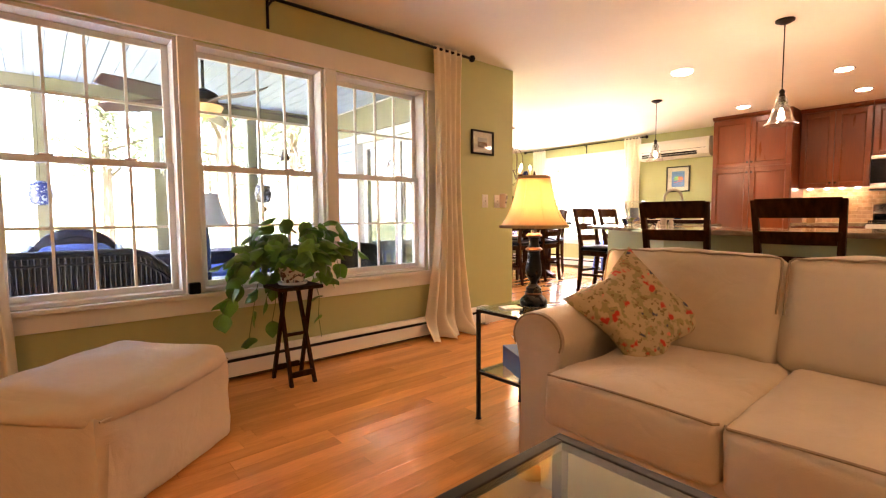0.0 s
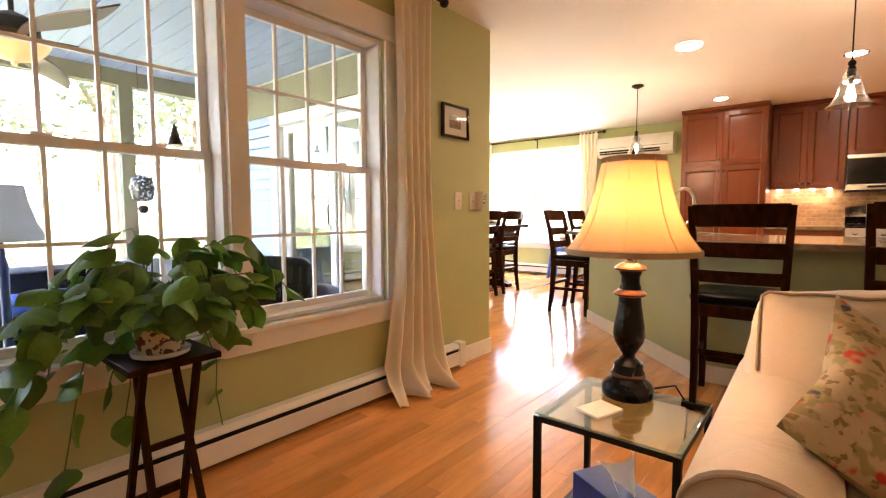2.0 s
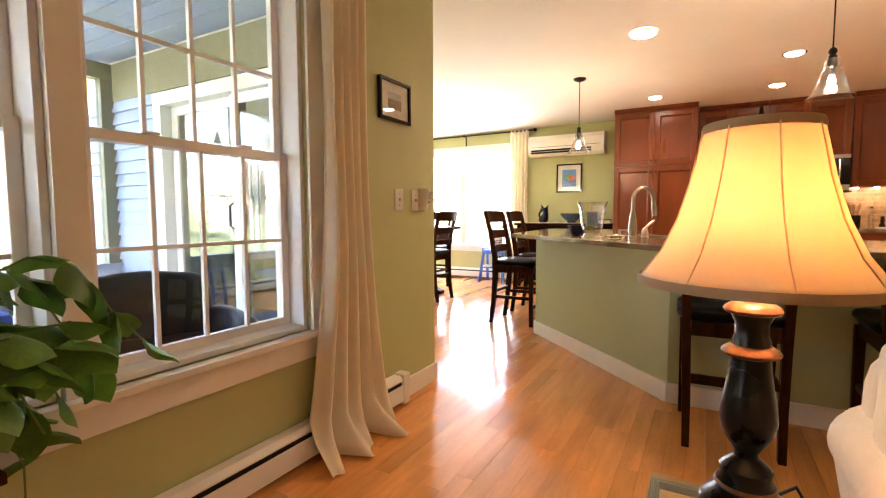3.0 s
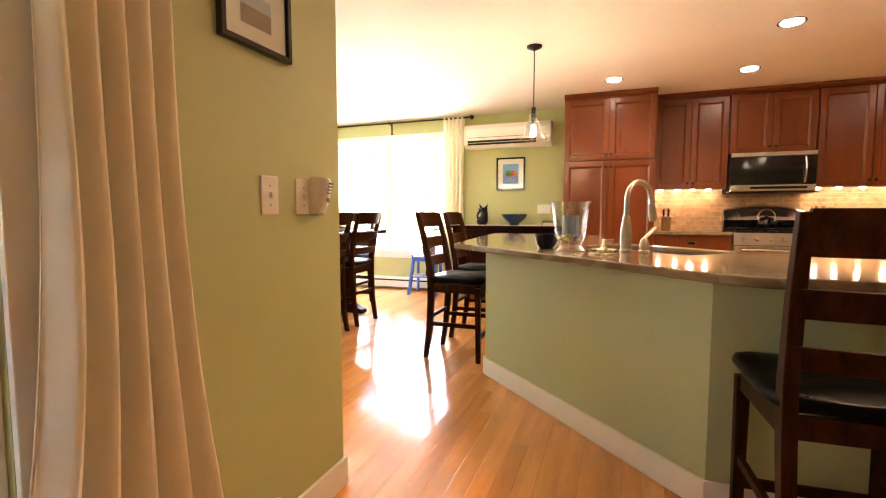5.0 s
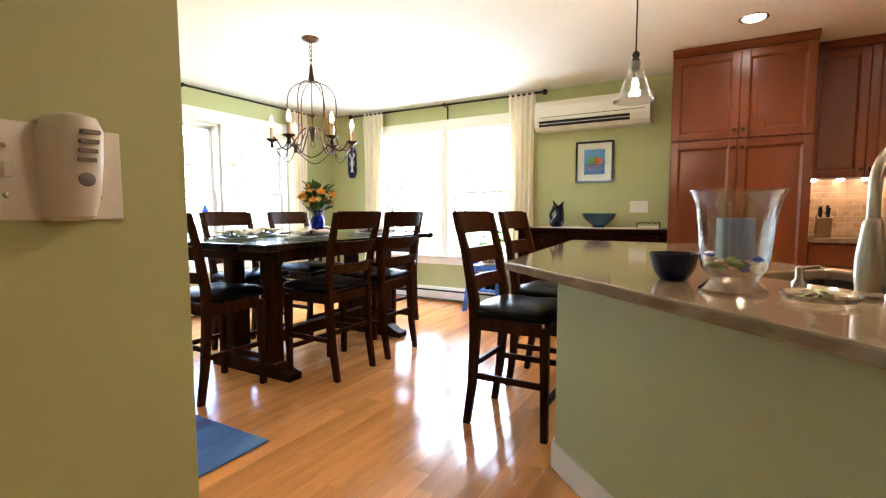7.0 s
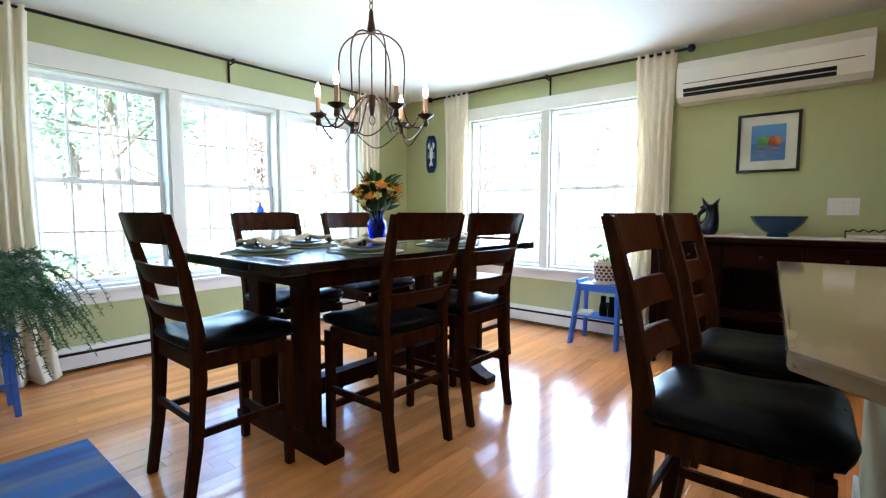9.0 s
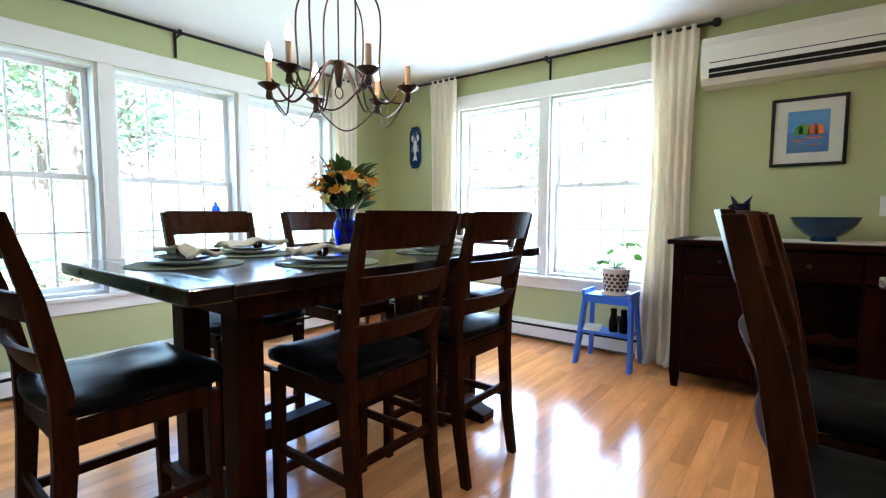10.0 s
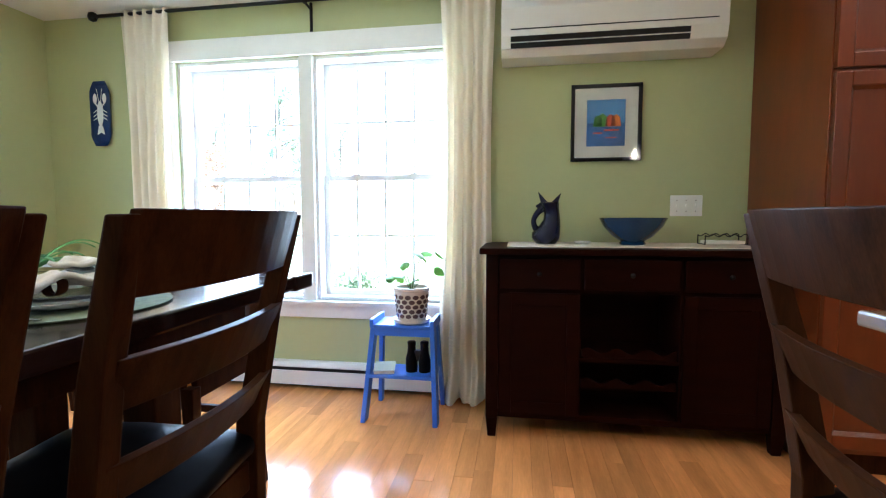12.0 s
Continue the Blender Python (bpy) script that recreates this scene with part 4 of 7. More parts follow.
# ---- kitchen ----
def shaker_door(parent, x, y0, y1, z0, z1, knob, label=""):
    """A cabinet door whose face looks to -x at x."""
    s = 0.058
    d = part("door", G().box(x + 0.013, y0 + s - 0.004, z0 + s - 0.004, x + 0.019, y1 - s + 0.004, z1 - s + 0.004), CHERRY, parent, label)
    for a, b in ((y0, y0 + s), (y1 - s, y1)):
        part("stile", G().box(x - 0.006, a, z0, x + 0.020, b, z1), CHERRY, d, bevel=0.004)
    for lo, hi in ((z0, z0 + s), (z1 - s, z1)):
        part("rail", G().box(x - 0.0056, y0 + s + 0.0003, lo, x + 0.0196, y1 - s - 0.0003, hi), CHERRY, d, bevel=0.004)
    ya, yb, za, zb, e = y0 + s, y1 - s, z0 + s, z1 - s, 0.014
    for p, q, r, t in (((ya, za), (ya, zb), (ya + e, zb - e), (ya + e, za + e)), ((yb, zb), (yb, za), (yb - e, za + e), (yb - e, zb - e)), ((yb, za), (ya, za), (ya + e, za + e), (yb - e, za + e)), ((ya, zb), (yb, zb), (yb - e, zb - e), (ya + e, zb - e))):
        part("moulding", G().put([(x - 0.001, *p), (x - 0.001, *q), (x + 0.0115, *r), (x + 0.0115, *t), (x + 0.0125, *p), (x + 0.0125, *q), (x + 0.0125, *r), (x + 0.0125, *t)], [(0, 1, 2, 3), (4, 7, 6, 5), (0, 4, 5, 1), (1, 5, 6, 2), (2, 6, 7, 3), (3, 7, 4, 0)]), CHERRY, d)
    if knob:
        ky, kz = knob
        part("knob", G().lathe([(0.006, 0), (0.006, 0.012), (0.014, 0.018), (0.014, 0.026), (0.004, 0.030)], 12).move(Matrix.Translation((x - 0.006, ky, kz)) @ Euler((0, -1.5708, 0)).to_matrix().to_4x4()), BLACKMETAL, d, smooth=True)


def cabinet(name, label, xf, y0, y1, z0, z1, rows, crown=True, depth_to=X_E - 0.003, split=True):
    c = thing(name, (0, 0, 0), label, "cabinet")
    part("body", G().box(xf + 0.021, y0, z0, depth_to, y1, z1), CHERRY, c, bevel=0.002)
    ym = (y0 + y1) / 2
    for a, b, low in rows:
        if split:
            shaker_door(c, xf, y0 + 0.006, ym - 0.003, a, b, (ym - 0.028, low))
            shaker_door(c, xf, ym + 0.003, y1 - 0.006, a, b, (ym + 0.028, low))
        else:
            shaker_door(c, xf, y0 + 0.006, y1 - 0.006, a, b, (y1 - 0.04, low))
    if crown:
        part("crown", G().loft([[(xf - 0.002, y, z1), (xf - 0.038, y, z1 + 0.028), (xf - 0.038, y, H - 0.004), (depth_to, y, H - 0.004), (depth_to, y, z1)] for y in (y0, y1)]), CHERRY, c)
    return c


cabinet("pantry_cabinet", "tall cherry wood pantry cabinet with four panelled doors", 8.02, 2.035, 3.00, 0.10, 2.385, ((0.13, 1.685, 1.62), (1.70, 2.37, 1.76)))
part("kick", G().box(8.08, 2.04, 0, X_E - 0.01, 2.99, 0.10), DARKWOOD, tagged(thing("kick_board", (0, 0, 0), "dark recessed kick board under a cabinet", "kick board")))
cabinet("wall_cabinet", "cherry wood wall cabinet with two panelled doors", 8.38, 1.295, 2.030, 1.38, 2.385, ((1.385, 2.37, 1.44),))
cabinet("wall_cabinet", "short cherry wood wall cabinet over the microwave", 8.38, 0.505, 1.290, 1.75, 2.385, ((1.755, 2.37, 1.81),))
cabinet("wall_cabinet", "cherry wood wall cabinet with two panelled doors", 8.38, -0.42, 0.500, 1.38, 2.385, ((1.385, 2.37, 1.44),))
cabinet("wall_cabinet", "cherry wood wall cabinet with two panelled doors", 8.38, -1.35, -0.425, 1.38, 2.385, ((1.385, 2.37, 1.44),))


def base_cabinet(y0, y1):
    c = thing("base_cabinet", (0, 0, 0), "cherry wood base cabinet with a drawer and two doors", "cabinet", "base cabinets")
    part("body", G().box(8.101, y0, 0.10, X_E - 0.003, y1, 0.878), CHERRY, c, bevel=0.002)
    part("kick", G().box(8.15, y0, 0, X_E - 0.01, y1, 0.10), DARKWOOD, c)
    dr = part("drawer", G().box(8.080, y0 + 0.006, 0.705, 8.100, y1 - 0.006, 0.868), CHERRY, c, bevel=0.004)
    part("cup_pull", G().lathe([(0.045, -0.006), (0.045, 0.0), (0.036, 0.020), (0.008, 0.026)], 18).move(Matrix.Translation((8.080, (y0 + y1) / 2, 0.79)) @ Euler((0, -1.5708, 0)).to_matrix().to_4x4() @ Matrix.Diagonal((0.45, 1, 1, 1))), BLACKMETAL, dr, smooth=True)
    ym = (y0 + y1) / 2
    shaker_door(c, 8.080, y0 + 0.006, ym - 0.002, 0.13, 0.695, (ym - 0.028, 0.64))
    shaker_door(c, 8.080, ym + 0.002, y1 - 0.006, 0.13, 0.695, (ym + 0.028, 0.64))


base_cabinet(1.285, 2.030)
base_cabinet(-0.42, 0.500)
base_cabinet(-1.35, -0.425)
for y0, y1 in ((1.283, 2.031), (-1.35, 0.503)):
    ct = thing("worktop", (0, 0, 0), "polished brown stone worktop on base cabinets", "worktop")
    part("slab", G().box(8.05, y0, 0.880, X_E - 0.012, y1, 0.915), GRANITE, ct, bevel=0.004)

# range
rg = thing("range", (0, 0, 0), "stainless steel gas range with black grates", "range")
part("body", G().box(8.075, 0.512, 0.06, X_E - 0.02, 1.276, 0.895), RANGESTEEL, rg, bevel=0.004)
part("kick", G().box(8.12, 0.52, 0, X_E - 0.05, 1.27, 0.06), BLACKMETAL, rg)
od = part("oven_door", G().box(8.035, 0.52, 0.20, 8.074, 1.268, 0.775), RANGESTEEL, rg, bevel=0.006)
part("window", G().box(8.031, 0.62, 0.32, 8.036, 1.168, 0.62), BLACKGLASS, od, "dark oven window")
part("door_handle", G().tube([(8.034, 0.58, 0.735), (7.99, 0.58, 0.735), (7.99, 1.21, 0.735), (8.034, 1.21, 0.735)], 0.012, 10), RANGESTEEL, od, smooth=True)
part("control_strip", G().loft([[(8.03, y, 0.785), (8.075, y, 0.785), (8.075, y, 0.905), (8.055, y, 0.905)] for y in (0.514, 1.274)]), RANGESTEEL, rg)
for i in range(6):
    y = 0.60 + i * 0.118
    part("knob", G().lathe([(0.023, 0), (0.022, 0.010), (0.017, 0.014), (0.016, 0.034), (0.004, 0.036)], 16).move(Matrix.Translation((8.042, y, 0.845)) @ Euler((0, -1.40, 0)).to_matrix().to_4x4()), RANGESTEEL, rg, smooth=True)
part("cooktop", G().box(8.06, 0.515, 0.896, 8.60, 1.273, 0.912), BLACKGLASS, rg, bevel=0.003)
for y0 in (0.53, 0.78, 1.03):
    g = G()
    for k in range(4):
        x = 8.09 + k * 0.155
        g.box(x, y0, 0.935, x + 0.012, y0 + 0.23, 0.950).box(x, y0, 0.912, x + 0.012, y0 + 0.012, 0.936).box(x, y0 + 0.218, 0.912, x + 0.012, y0 + 0.23, 0.936)
    g.box(8.09, y0 + 0.109, 0.937, 8.567, y0 + 0.121, 0.952)
    part("grate", g, BLACKMETAL, rg)
    for x in (8.19, 8.45):
        part("burner", G().lathe([(0.045, 0.912), (0.045, 0.922), (0.030, 0.930), (0.004, 0.931)], 18, x, y0 + 0.115), BLACKMETAL, rg, smooth=True)
rings = []
for k in range(17):
    y = 0.513 + 0.762 * k / 16
    top = 1.150 + 0.050 * (1 - ((y - 0.894) / 0.381) ** 2)
    rings.append([(8.560, y, 1.035), (8.675, y, 1.035), (8.675, y, top - 0.008), (8.650, y, top), (8.610, y, top - 0.018)])
bgd = part("backguard", G().loft(rings), RANGESTEEL, rg, "arched stainless steel backguard", smooth=True)
part("vent_panel", G().loft([[(8.585, y, 0.913), (8.675, y, 0.913), (8.675, y, 1.034), (8.562, y, 1.034)] for y in (0.515, 1.273)]), BLACKGLASS, rg, "black panel below the backguard")
part("display", G().loft([[(8.572, y, 1.066), (8.583, y, 1.066), (8.598, y, 1.128), (8.586, y, 1.128)] for y in (0.67, 1.12)]), BLACKGLASS, bgd, "black control display")
kt = thing("kettle", (8.45, 0.895, 0.952), "polished black kettle on the range", "kettle")
part("kettle_body", G().lathe([(0.085, 0), (0.098, 0.02), (0.10, 0.06), (0.075, 0.10), (0.03, 0.118), (0.012, 0.122), (0.014, 0.138), (0.003, 0.142)], 26), BLACKGLASS, kt, smooth=True)
part("handle", G().tube(arc(lambda s: (0, 0.085 * math.cos(3.14 * s), 0.09 + 0.11 * math.sin(3.14 * s)), 14), 0.007, 8), STEEL, kt, smooth=True)
part("spout", G().tube([(-0.08, 0, 0.05), (-0.13, 0, 0.09), (-0.145, 0, 0.105)], [0.018, 0.012, 0.010], 10), BLACKGLASS, kt, smooth=True)

mw = thing("microwave", (0, 0, 0), "stainless steel over-range microwave with a black glass door", "microwave")
part("body", G().box(8.305, 0.525, 1.335, X_E - 0.003, 1.285, 1.745), BLACKMETAL, mw, bevel=0.004)
part("top_vent", G().box(8.272, 0.525, 1.702, 8.304, 1.285, 1.745), STEEL, mw, bevel=0.004)
md = part("door", G().box(8.274, 0.525, 1.410, 8.304, 1.285, 1.700), BLACKGLASS, mw, "black glass microwave door", bevel=0.004)
part("handle", G().tube(arc(lambda s: (8.268 - 0.035 * math.sin(3.14 * s), 0.625, 1.425 + 0.26 * s), 12), 0.010, 8), STEEL, md, smooth=True)
part("bottom_trim", G().box(8.272, 0.525, 1.340, 8.304, 1.285, 1.405), STEEL, mw, bevel=0.004)
part("grille", G().box(8.2700, 0.60, 1.362, 8.2722, 1.10, 1.388), BLACKGLASS, mw, "dark grille strip")
part("vent_lip", G().box(8.29, 0.50, 1.322, 8.60, 1.30, 1.334), BLACKMETAL, mw)

# lights under the wall cabinets
for i, y in enumerate((1.94, 1.76, 1.60, 1.44, 0.40, 0.22, 0.02, -0.2, -0.7, -1.0)):
    pk = thing("puck_light", (8.60, y, 1.378), "small lit puck light under a wall cabinet", "puck light", "puck lights")
    part("lens", G().lathe([(0.024, 0), (0.024, -0.008), (0.016, -0.012), (0.003, -0.013)], 14), DOWNLIGHT, pk, smooth=True)
    spot_lamp("puck_lamp", (8.60, y, 1.36), 0.07, WARM, 150, 0.02)


# small things on the worktop
kb = thing("knife_block", (8.47, 1.88, 0.915, 0, -18, 0), "wooden knife block with black handled knives", "knife block")
part("block", G().box(-0.045, -0.05, 0.012, 0.055, 0.05, 0.17), mat("light_wood", (0.40, 0.22, 0.09), 0.5, stretch=(5, 5, 1)), kb, bevel=0.006)
for i in range(6):
    part("knife", G().box(-0.03 + 0.03 * (i % 3), -0.028 + 0.05 * (i // 3), 0.17, -0.018 + 0.03 * (i % 3), -0.008 + 0.05 * (i // 3), 0.25 - 0.02 * (i % 2)), BLACKGLASS, kb, bevel=0.003)
uc = thing("utensil_crock", (8.50, 0.42, 0.915), "dark crock holding wooden spoons", "crock")
part("crock", G().lathe([(0.05, 0), (0.055, 0.02), (0.055, 0.14), (0.05, 0.145), (0.048, 0.02), (0.004, 0.015)], 22), BLACKGLASS, uc, smooth=True)
for i in range(5):
    a = i * 1.3
    tip = Vector((0.05 * math.cos(a), 0.05 * math.sin(a), 0.24))
    part("wooden_spoon", G().tube([(0, 0, 0.03), tip * 0.8, tip, tip + Vector((0.01 * math.cos(a), 0.01 * math.sin(a), 0.035))], [0.006, 0.006, 0.018, 0.010], 8), mat("light_wood", (0.40, 0.22, 0.09)), uc, smooth=True)
for y, h, mt, nm in ((0.27, 0.24, CLEAR, "clear glass oil bottle on the worktop"),):
    bt = thing("bottle", (8.52, y, 0.915), nm, "bottle", "worktop bottles")
    part("glass", G().lathe([(0.028, 0), (0.030, 0.01), (0.030, h * 0.55), (0.012, h * 0.72), (0.012, h * 0.93), (0.004, h * 0.94)], 18), mt, bt, smooth=True)
    part("cap", G().lathe([(0.013, h * 0.93), (0.013, h), (0.003, h + 0.003)], 12), BLACKMETAL, bt, smooth=True)
tr = thing("spice_tray", (8.40, 0.16, 0.915), "white tray on the worktop", "tray")
part("tray", G().prism([(-0.05, -0.08), (0.05, -0.08), (0.05, 0.08), (-0.05, 0.08)], 0, 0.016), PORCELAIN, tr, bevel=0.005)
for y in (0.12, 0.20):
    mill = thing("pepper_mill", (8.40, y, 0.931), "dark wooden pepper mill on a tray", "pepper mill", "pepper mills")
    part("mill", G().lathe([(0.028, 0), (0.028, 0.02), (0.016, 0.05), (0.024, 0.08), (0.016, 0.09), (0.022, 0.11), (0.004, 0.125)], 18), DARKWOOD, mill, smooth=True)

# island
ISLE = mat("island_paint", (0.40, 0.44, 0.24), 0.5, var=0.04, scale=2, bump=0.15, bscale=160)
isl = thing("kitchen_island", (0, 0, 0), "sage green angled kitchen island with white baseboard", "island")
body = [(5.55, 3.24), (4.38, 2.07), (4.38, -0.28), (5.22, -0.28), (5.22, 1.86), (5.88, 2.52), (6.84, 2.52), (6.84, 3.24)]
part("body", G().prism(body, 0, 0.69), ISLE, isl)
SINK_C, SINK_D, SINK_S = Vector((5.27, 2.21)), Vector((0.7071, 0.7071)), Vector((0.7071, -0.7071))


def sink_hole(a, b):
    return [SINK_C + SINK_D * a * p + SINK_S * b * q for p, q in ((-1, -1), (1, -1), (1, 1), (-1, 1))]


def slab_with_hole(name, outer, hole, z0, z1, material):
    """A flat slab with one hole through it."""
    bm = bmesh.new()
    rings = [[bm.verts.new((p[0], p[1], z0)) for p in ring] for ring in (outer, hole)]
    edges = [bm.edges.new((a[i], a[(i + 1) % len(a)])) for a in rings for i in range(len(a))]
    bmesh.ops.triangle_fill(bm, use_beauty=True, edges=edges)
    bmesh.ops.recalc_face_normals(bm, faces=bm.faces)
    ext = bmesh.ops.extrude_face_region(bm, geom=list(bm.faces))
    bmesh.ops.translate(bm, vec=(0, 0, z1 - z0), verts=[e for e in ext["geom"] if isinstance(e, bmesh.types.BMVert)])
    bmesh.ops.recalc_face_normals(bm, faces=bm.faces)
    me = bpy.data.meshes.new(name)
    bm.to_mesh(me)
    bm.free()
    me.materials.append(material)
    return me


part("upper_body", slab_with_hole("upper_body", body, sink_hole(0.385, 0.215), 0.69, 0.878, ISLE), None, isl)
k = 0.016
q = k * 0.4142
part("baseboard", G().prism([(5.55 - q, 3.24 + k), (4.38 - k, 2.07 + q), (4.38 - k, -0.28), (4.38 - 0.0005, -0.28), (4.38 - 0.0005, 2.07), (5.55, 3.24 + 0.0005), (6.84, 3.24 + 0.0005), (6.84, 3.24 + k)], 0.001, 0.115), TRIM, isl, "white painted baseboard", bevel=0.003)
itop = thing("island_worktop", (0, 0, 0), "polished brown stone island top with a thick eased edge", "worktop")
outline = [(5.37, 3.41), (4.17, 2.08), (4.13, 1.98), (4.13, -0.34), (5.26, -0.34), (5.26, 1.84), (5.91, 2.49), (6.95, 2.49), (6.97, 3.545)]
slab = part("slab", slab_with_hole("slab", outline, sink_hole(0.36, 0.19), 0.880, 0.915, GRANITE), None, itop)
bv = slab.modifiers.new("eased", "BEVEL")
bv.width, bv.segments, bv.limit_method = 0.007, 2, "ANGLE"
sk = thing("sink", Matrix.Translation((SINK_C.x, SINK_C.y, 0)) @ pose(0, 0, 0, 0, 0, 45), "stainless steel sink set in the island top", "sink")
part("basin", G().box(-0.375, -0.205, 0.70, 0.375, 0.205, 0.704).box(-0.375, -0.205, 0.70, -0.368, 0.205, 0.879).box(0.368, -0.205, 0.70, 0.375, 0.205, 0.879).box(-0.368, -0.205, 0.704, 0.368, -0.198, 0.879).box(-0.368, 0.198, 0.704, 0.368, 0.205, 0.879), SINKSTEEL, sk)
part("drain", G().lathe([(0.045, 0.704), (0.042, 0.708), (0.01, 0.706)], 18), STEEL, sk, smooth=True)
fc = thing("faucet", (5.02, 2.36, 0.915, 0, 0, -45), "brushed nickel gooseneck faucet with pull-down spray", "faucet")
part("column", G().lathe([(0.028, 0), (0.030, 0.008), (0.024, 0.016), (0.029, 0.05), (0.028, 0.10), (0.019, 0.17), (0.018, 0.178), (0.013, 0.185)], 20), NICKEL, fc, smooth=True)
part("gooseneck", G().tube([(0, 0, 0.17), (0, 0, 0.26)] + arc(lambda s: (0.085 - 0.085 * math.cos(3.3 * s), 0, 0.26 + 0.095 * math.sin(3.3 * s)), 16), 0.013, 12), NICKEL, fc, smooth=True)
part("spray_head", G().tube([(0.170, 0, 0.245), (0.180, 0, 0.20), (0.186, 0, 0.155)], [0.015, 0.020, 0.017], 12), NICKEL, fc, smooth=True)
hd = thing("lever_tap", (4.985, 2.275, 0.915), "brushed nickel faucet lever beside the faucet", "faucet lever")
part("base", G().lathe([(0.024, 0), (0.026, 0.008), (0.020, 0.015), (0.024, 0.035), (0.018, 0.06), (0.014, 0.07)], 18), NICKEL, hd, smooth=True)
part("lever", G().tube([(0, 0, 0.065), (0.012, -0.010, 0.08), (0.045, -0.045, 0.115), (0.055, -0.055, 0.125)], [0.011, 0.008, 0.010, 0.005], 10), NICKEL, hd, smooth=True)
sp = thing("soap_dispenser", (5.16, 2.47, 0.915), "brushed nickel soap dispenser on the island top", "soap dispenser")
part("pump", G().lathe([(0.018, 0), (0.018, 0.01), (0.010, 0.02), (0.010, 0.05), (0.004, 0.055)], 14).tube([(0, 0, 0.048), (0.05, -0.05, 0.050)], 0.005, 8), NICKEL, sp, smooth=True)

hv_ = thing("hurricane_vase", (4.97, 2.63, 0.915), "clear footed glass hurricane vase with a candle", "vase")
prof = [(0.076, 0.0), (0.078, 0.007), (0.066, 0.018), (0.054, 0.030), (0.058, 0.042), (0.072, 0.062), (0.079, 0.095), (0.083, 0.15), (0.089, 0.205), (0.098, 0.238), (0.106, 0.252), (0.107, 0.256)]
part("glass", G().glass_wall(prof, 0.005), CLEAR, hv_, smooth=True).visible_shadow = False
part("candle", G().lathe([(0.041, 0.085), (0.042, 0.09), (0.042, 0.185), (0.034, 0.182), (0.003, 0.178)], 24), mat("grey_blue_wax", (0.14, 0.19, 0.30), 0.5), hv_, "grey-blue pillar candle", smooth=True)
rng = random.Random(3)
for i in range(16):
    a, r = rng.uniform(0, 6.28), rng.uniform(0.0, 0.055)
    s = rng.uniform(0.012, 0.018)
    part("glass_pebble", G().lathe([(0.004, -0.6 * s), (s, -0.2 * s), (s, 0.2 * s), (0.004, 0.6 * s)], 10, math.cos(a) * r, math.sin(a) * r).move(Matrix.Translation((0, 0, 0.056 + 0.0028 * i))), (mat("green_pebble", (0.16, 0.25, 0.05), 0.2), mat("blue_pebble", (0.03, 0.06, 0.25), 0.2), mat("tan_pebble", (0.35, 0.22, 0.12), 0.3))[i % 3], hv_, smooth=True)
bb = thing("dark_bowl", (5.13, 2.775, 0.915), "dark blue glazed bowl on the island top", "bowl")
part("bowl", G().lathe([(0.034, 0), (0.040, 0.004), (0.056, 0.03), (0.066, 0.072), (0.070, 0.080), (0.066, 0.080), (0.060, 0.070), (0.050, 0.03), (0.004, 0.012)], 30), mat("dark_blue_glaze", (0.005, 0.006, 0.022), 0.15, spec=0.3), bb, smooth=True)
dish = thing("glass_dish", (4.925, 2.465, 0.915), "small glass dish of green leaves on the island top", "dish")
part("dish", G().lathe([(0.05, 0), (0.07, 0.004), (0.078, 0.016), (0.074, 0.016), (0.064, 0.008), (0.004, 0.006)], 26), THICK_GLASS, dish, smooth=True).visible_shadow = False
for i in range(9):
    a = i * 0.7
    part("leaf", G().sheet(lambda u, v: (0.05 * math.cos(a) * v + 0.018 * (u - 0.5) * math.sin(a) * math.sin(3 * v), 0.05 * math.sin(a) * v - 0.018 * (u - 0.5) * math.cos(a) * math.sin(3 * v), 0.012 + 0.012 * math.sin(v * 2.5 + i)), 3, 5), mat("pale_green_leaf", (0.42, 0.50, 0.24), 0.5), dish, smooth=True)


# ---- dining room things ----
ac = thing("air_conditioner", (8.695, 3.78, 1.97), "white wall-mounted split air conditioner", "air conditioner")
W2 = 0.565
prof = [(0.0, 0.0), (-0.16, 0.0), (-0.205, 0.035), (-0.222, 0.10), (-0.222, 0.24), (-0.195, 0.30), (0.0, 0.315)]
part("case", G().loft([[(x, y, z) for x, z in prof] for y in (-W2, -W2 + 0.004, W2 - 0.004, W2)]), WHITEPLASTIC, ac, bevel=0.008)
part("panel_seam", G().box(-0.2245, -W2 + 0.05, 0.128, -0.2215, W2 - 0.05, 0.133), BLACKMETAL, ac)
for i in range(2):
    a, b = Vector((-0.2075 - 0.0085 * i, 0, 0.036 + i * 0.032)), Vector((-0.2135 - 0.0085 * i, 0, 0.061 + i * 0.032))
    part("air_slot", G().put([(a.x - 0.004, -W2 + 0.18, a.z), (a.x - 0.004, W2 - 0.05, a.z), (b.x - 0.004, W2 - 0.05, b.z), (b.x - 0.004, -W2 + 0.18, b.z), (a.x + 0.01, -W2 + 0.18, a.z), (a.x + 0.01, W2 - 0.05, a.z), (b.x + 0.01, W2 - 0.05, b.z), (b.x + 0.01, -W2 + 0.18, b.z)], [(0, 1, 2, 3), (7, 6, 5, 4), (0, 4, 5, 1), (1, 5, 6, 2), (2, 6, 7, 3), (3, 7, 4, 0)]), BLACKMETAL, ac, "dark air outlet slot")


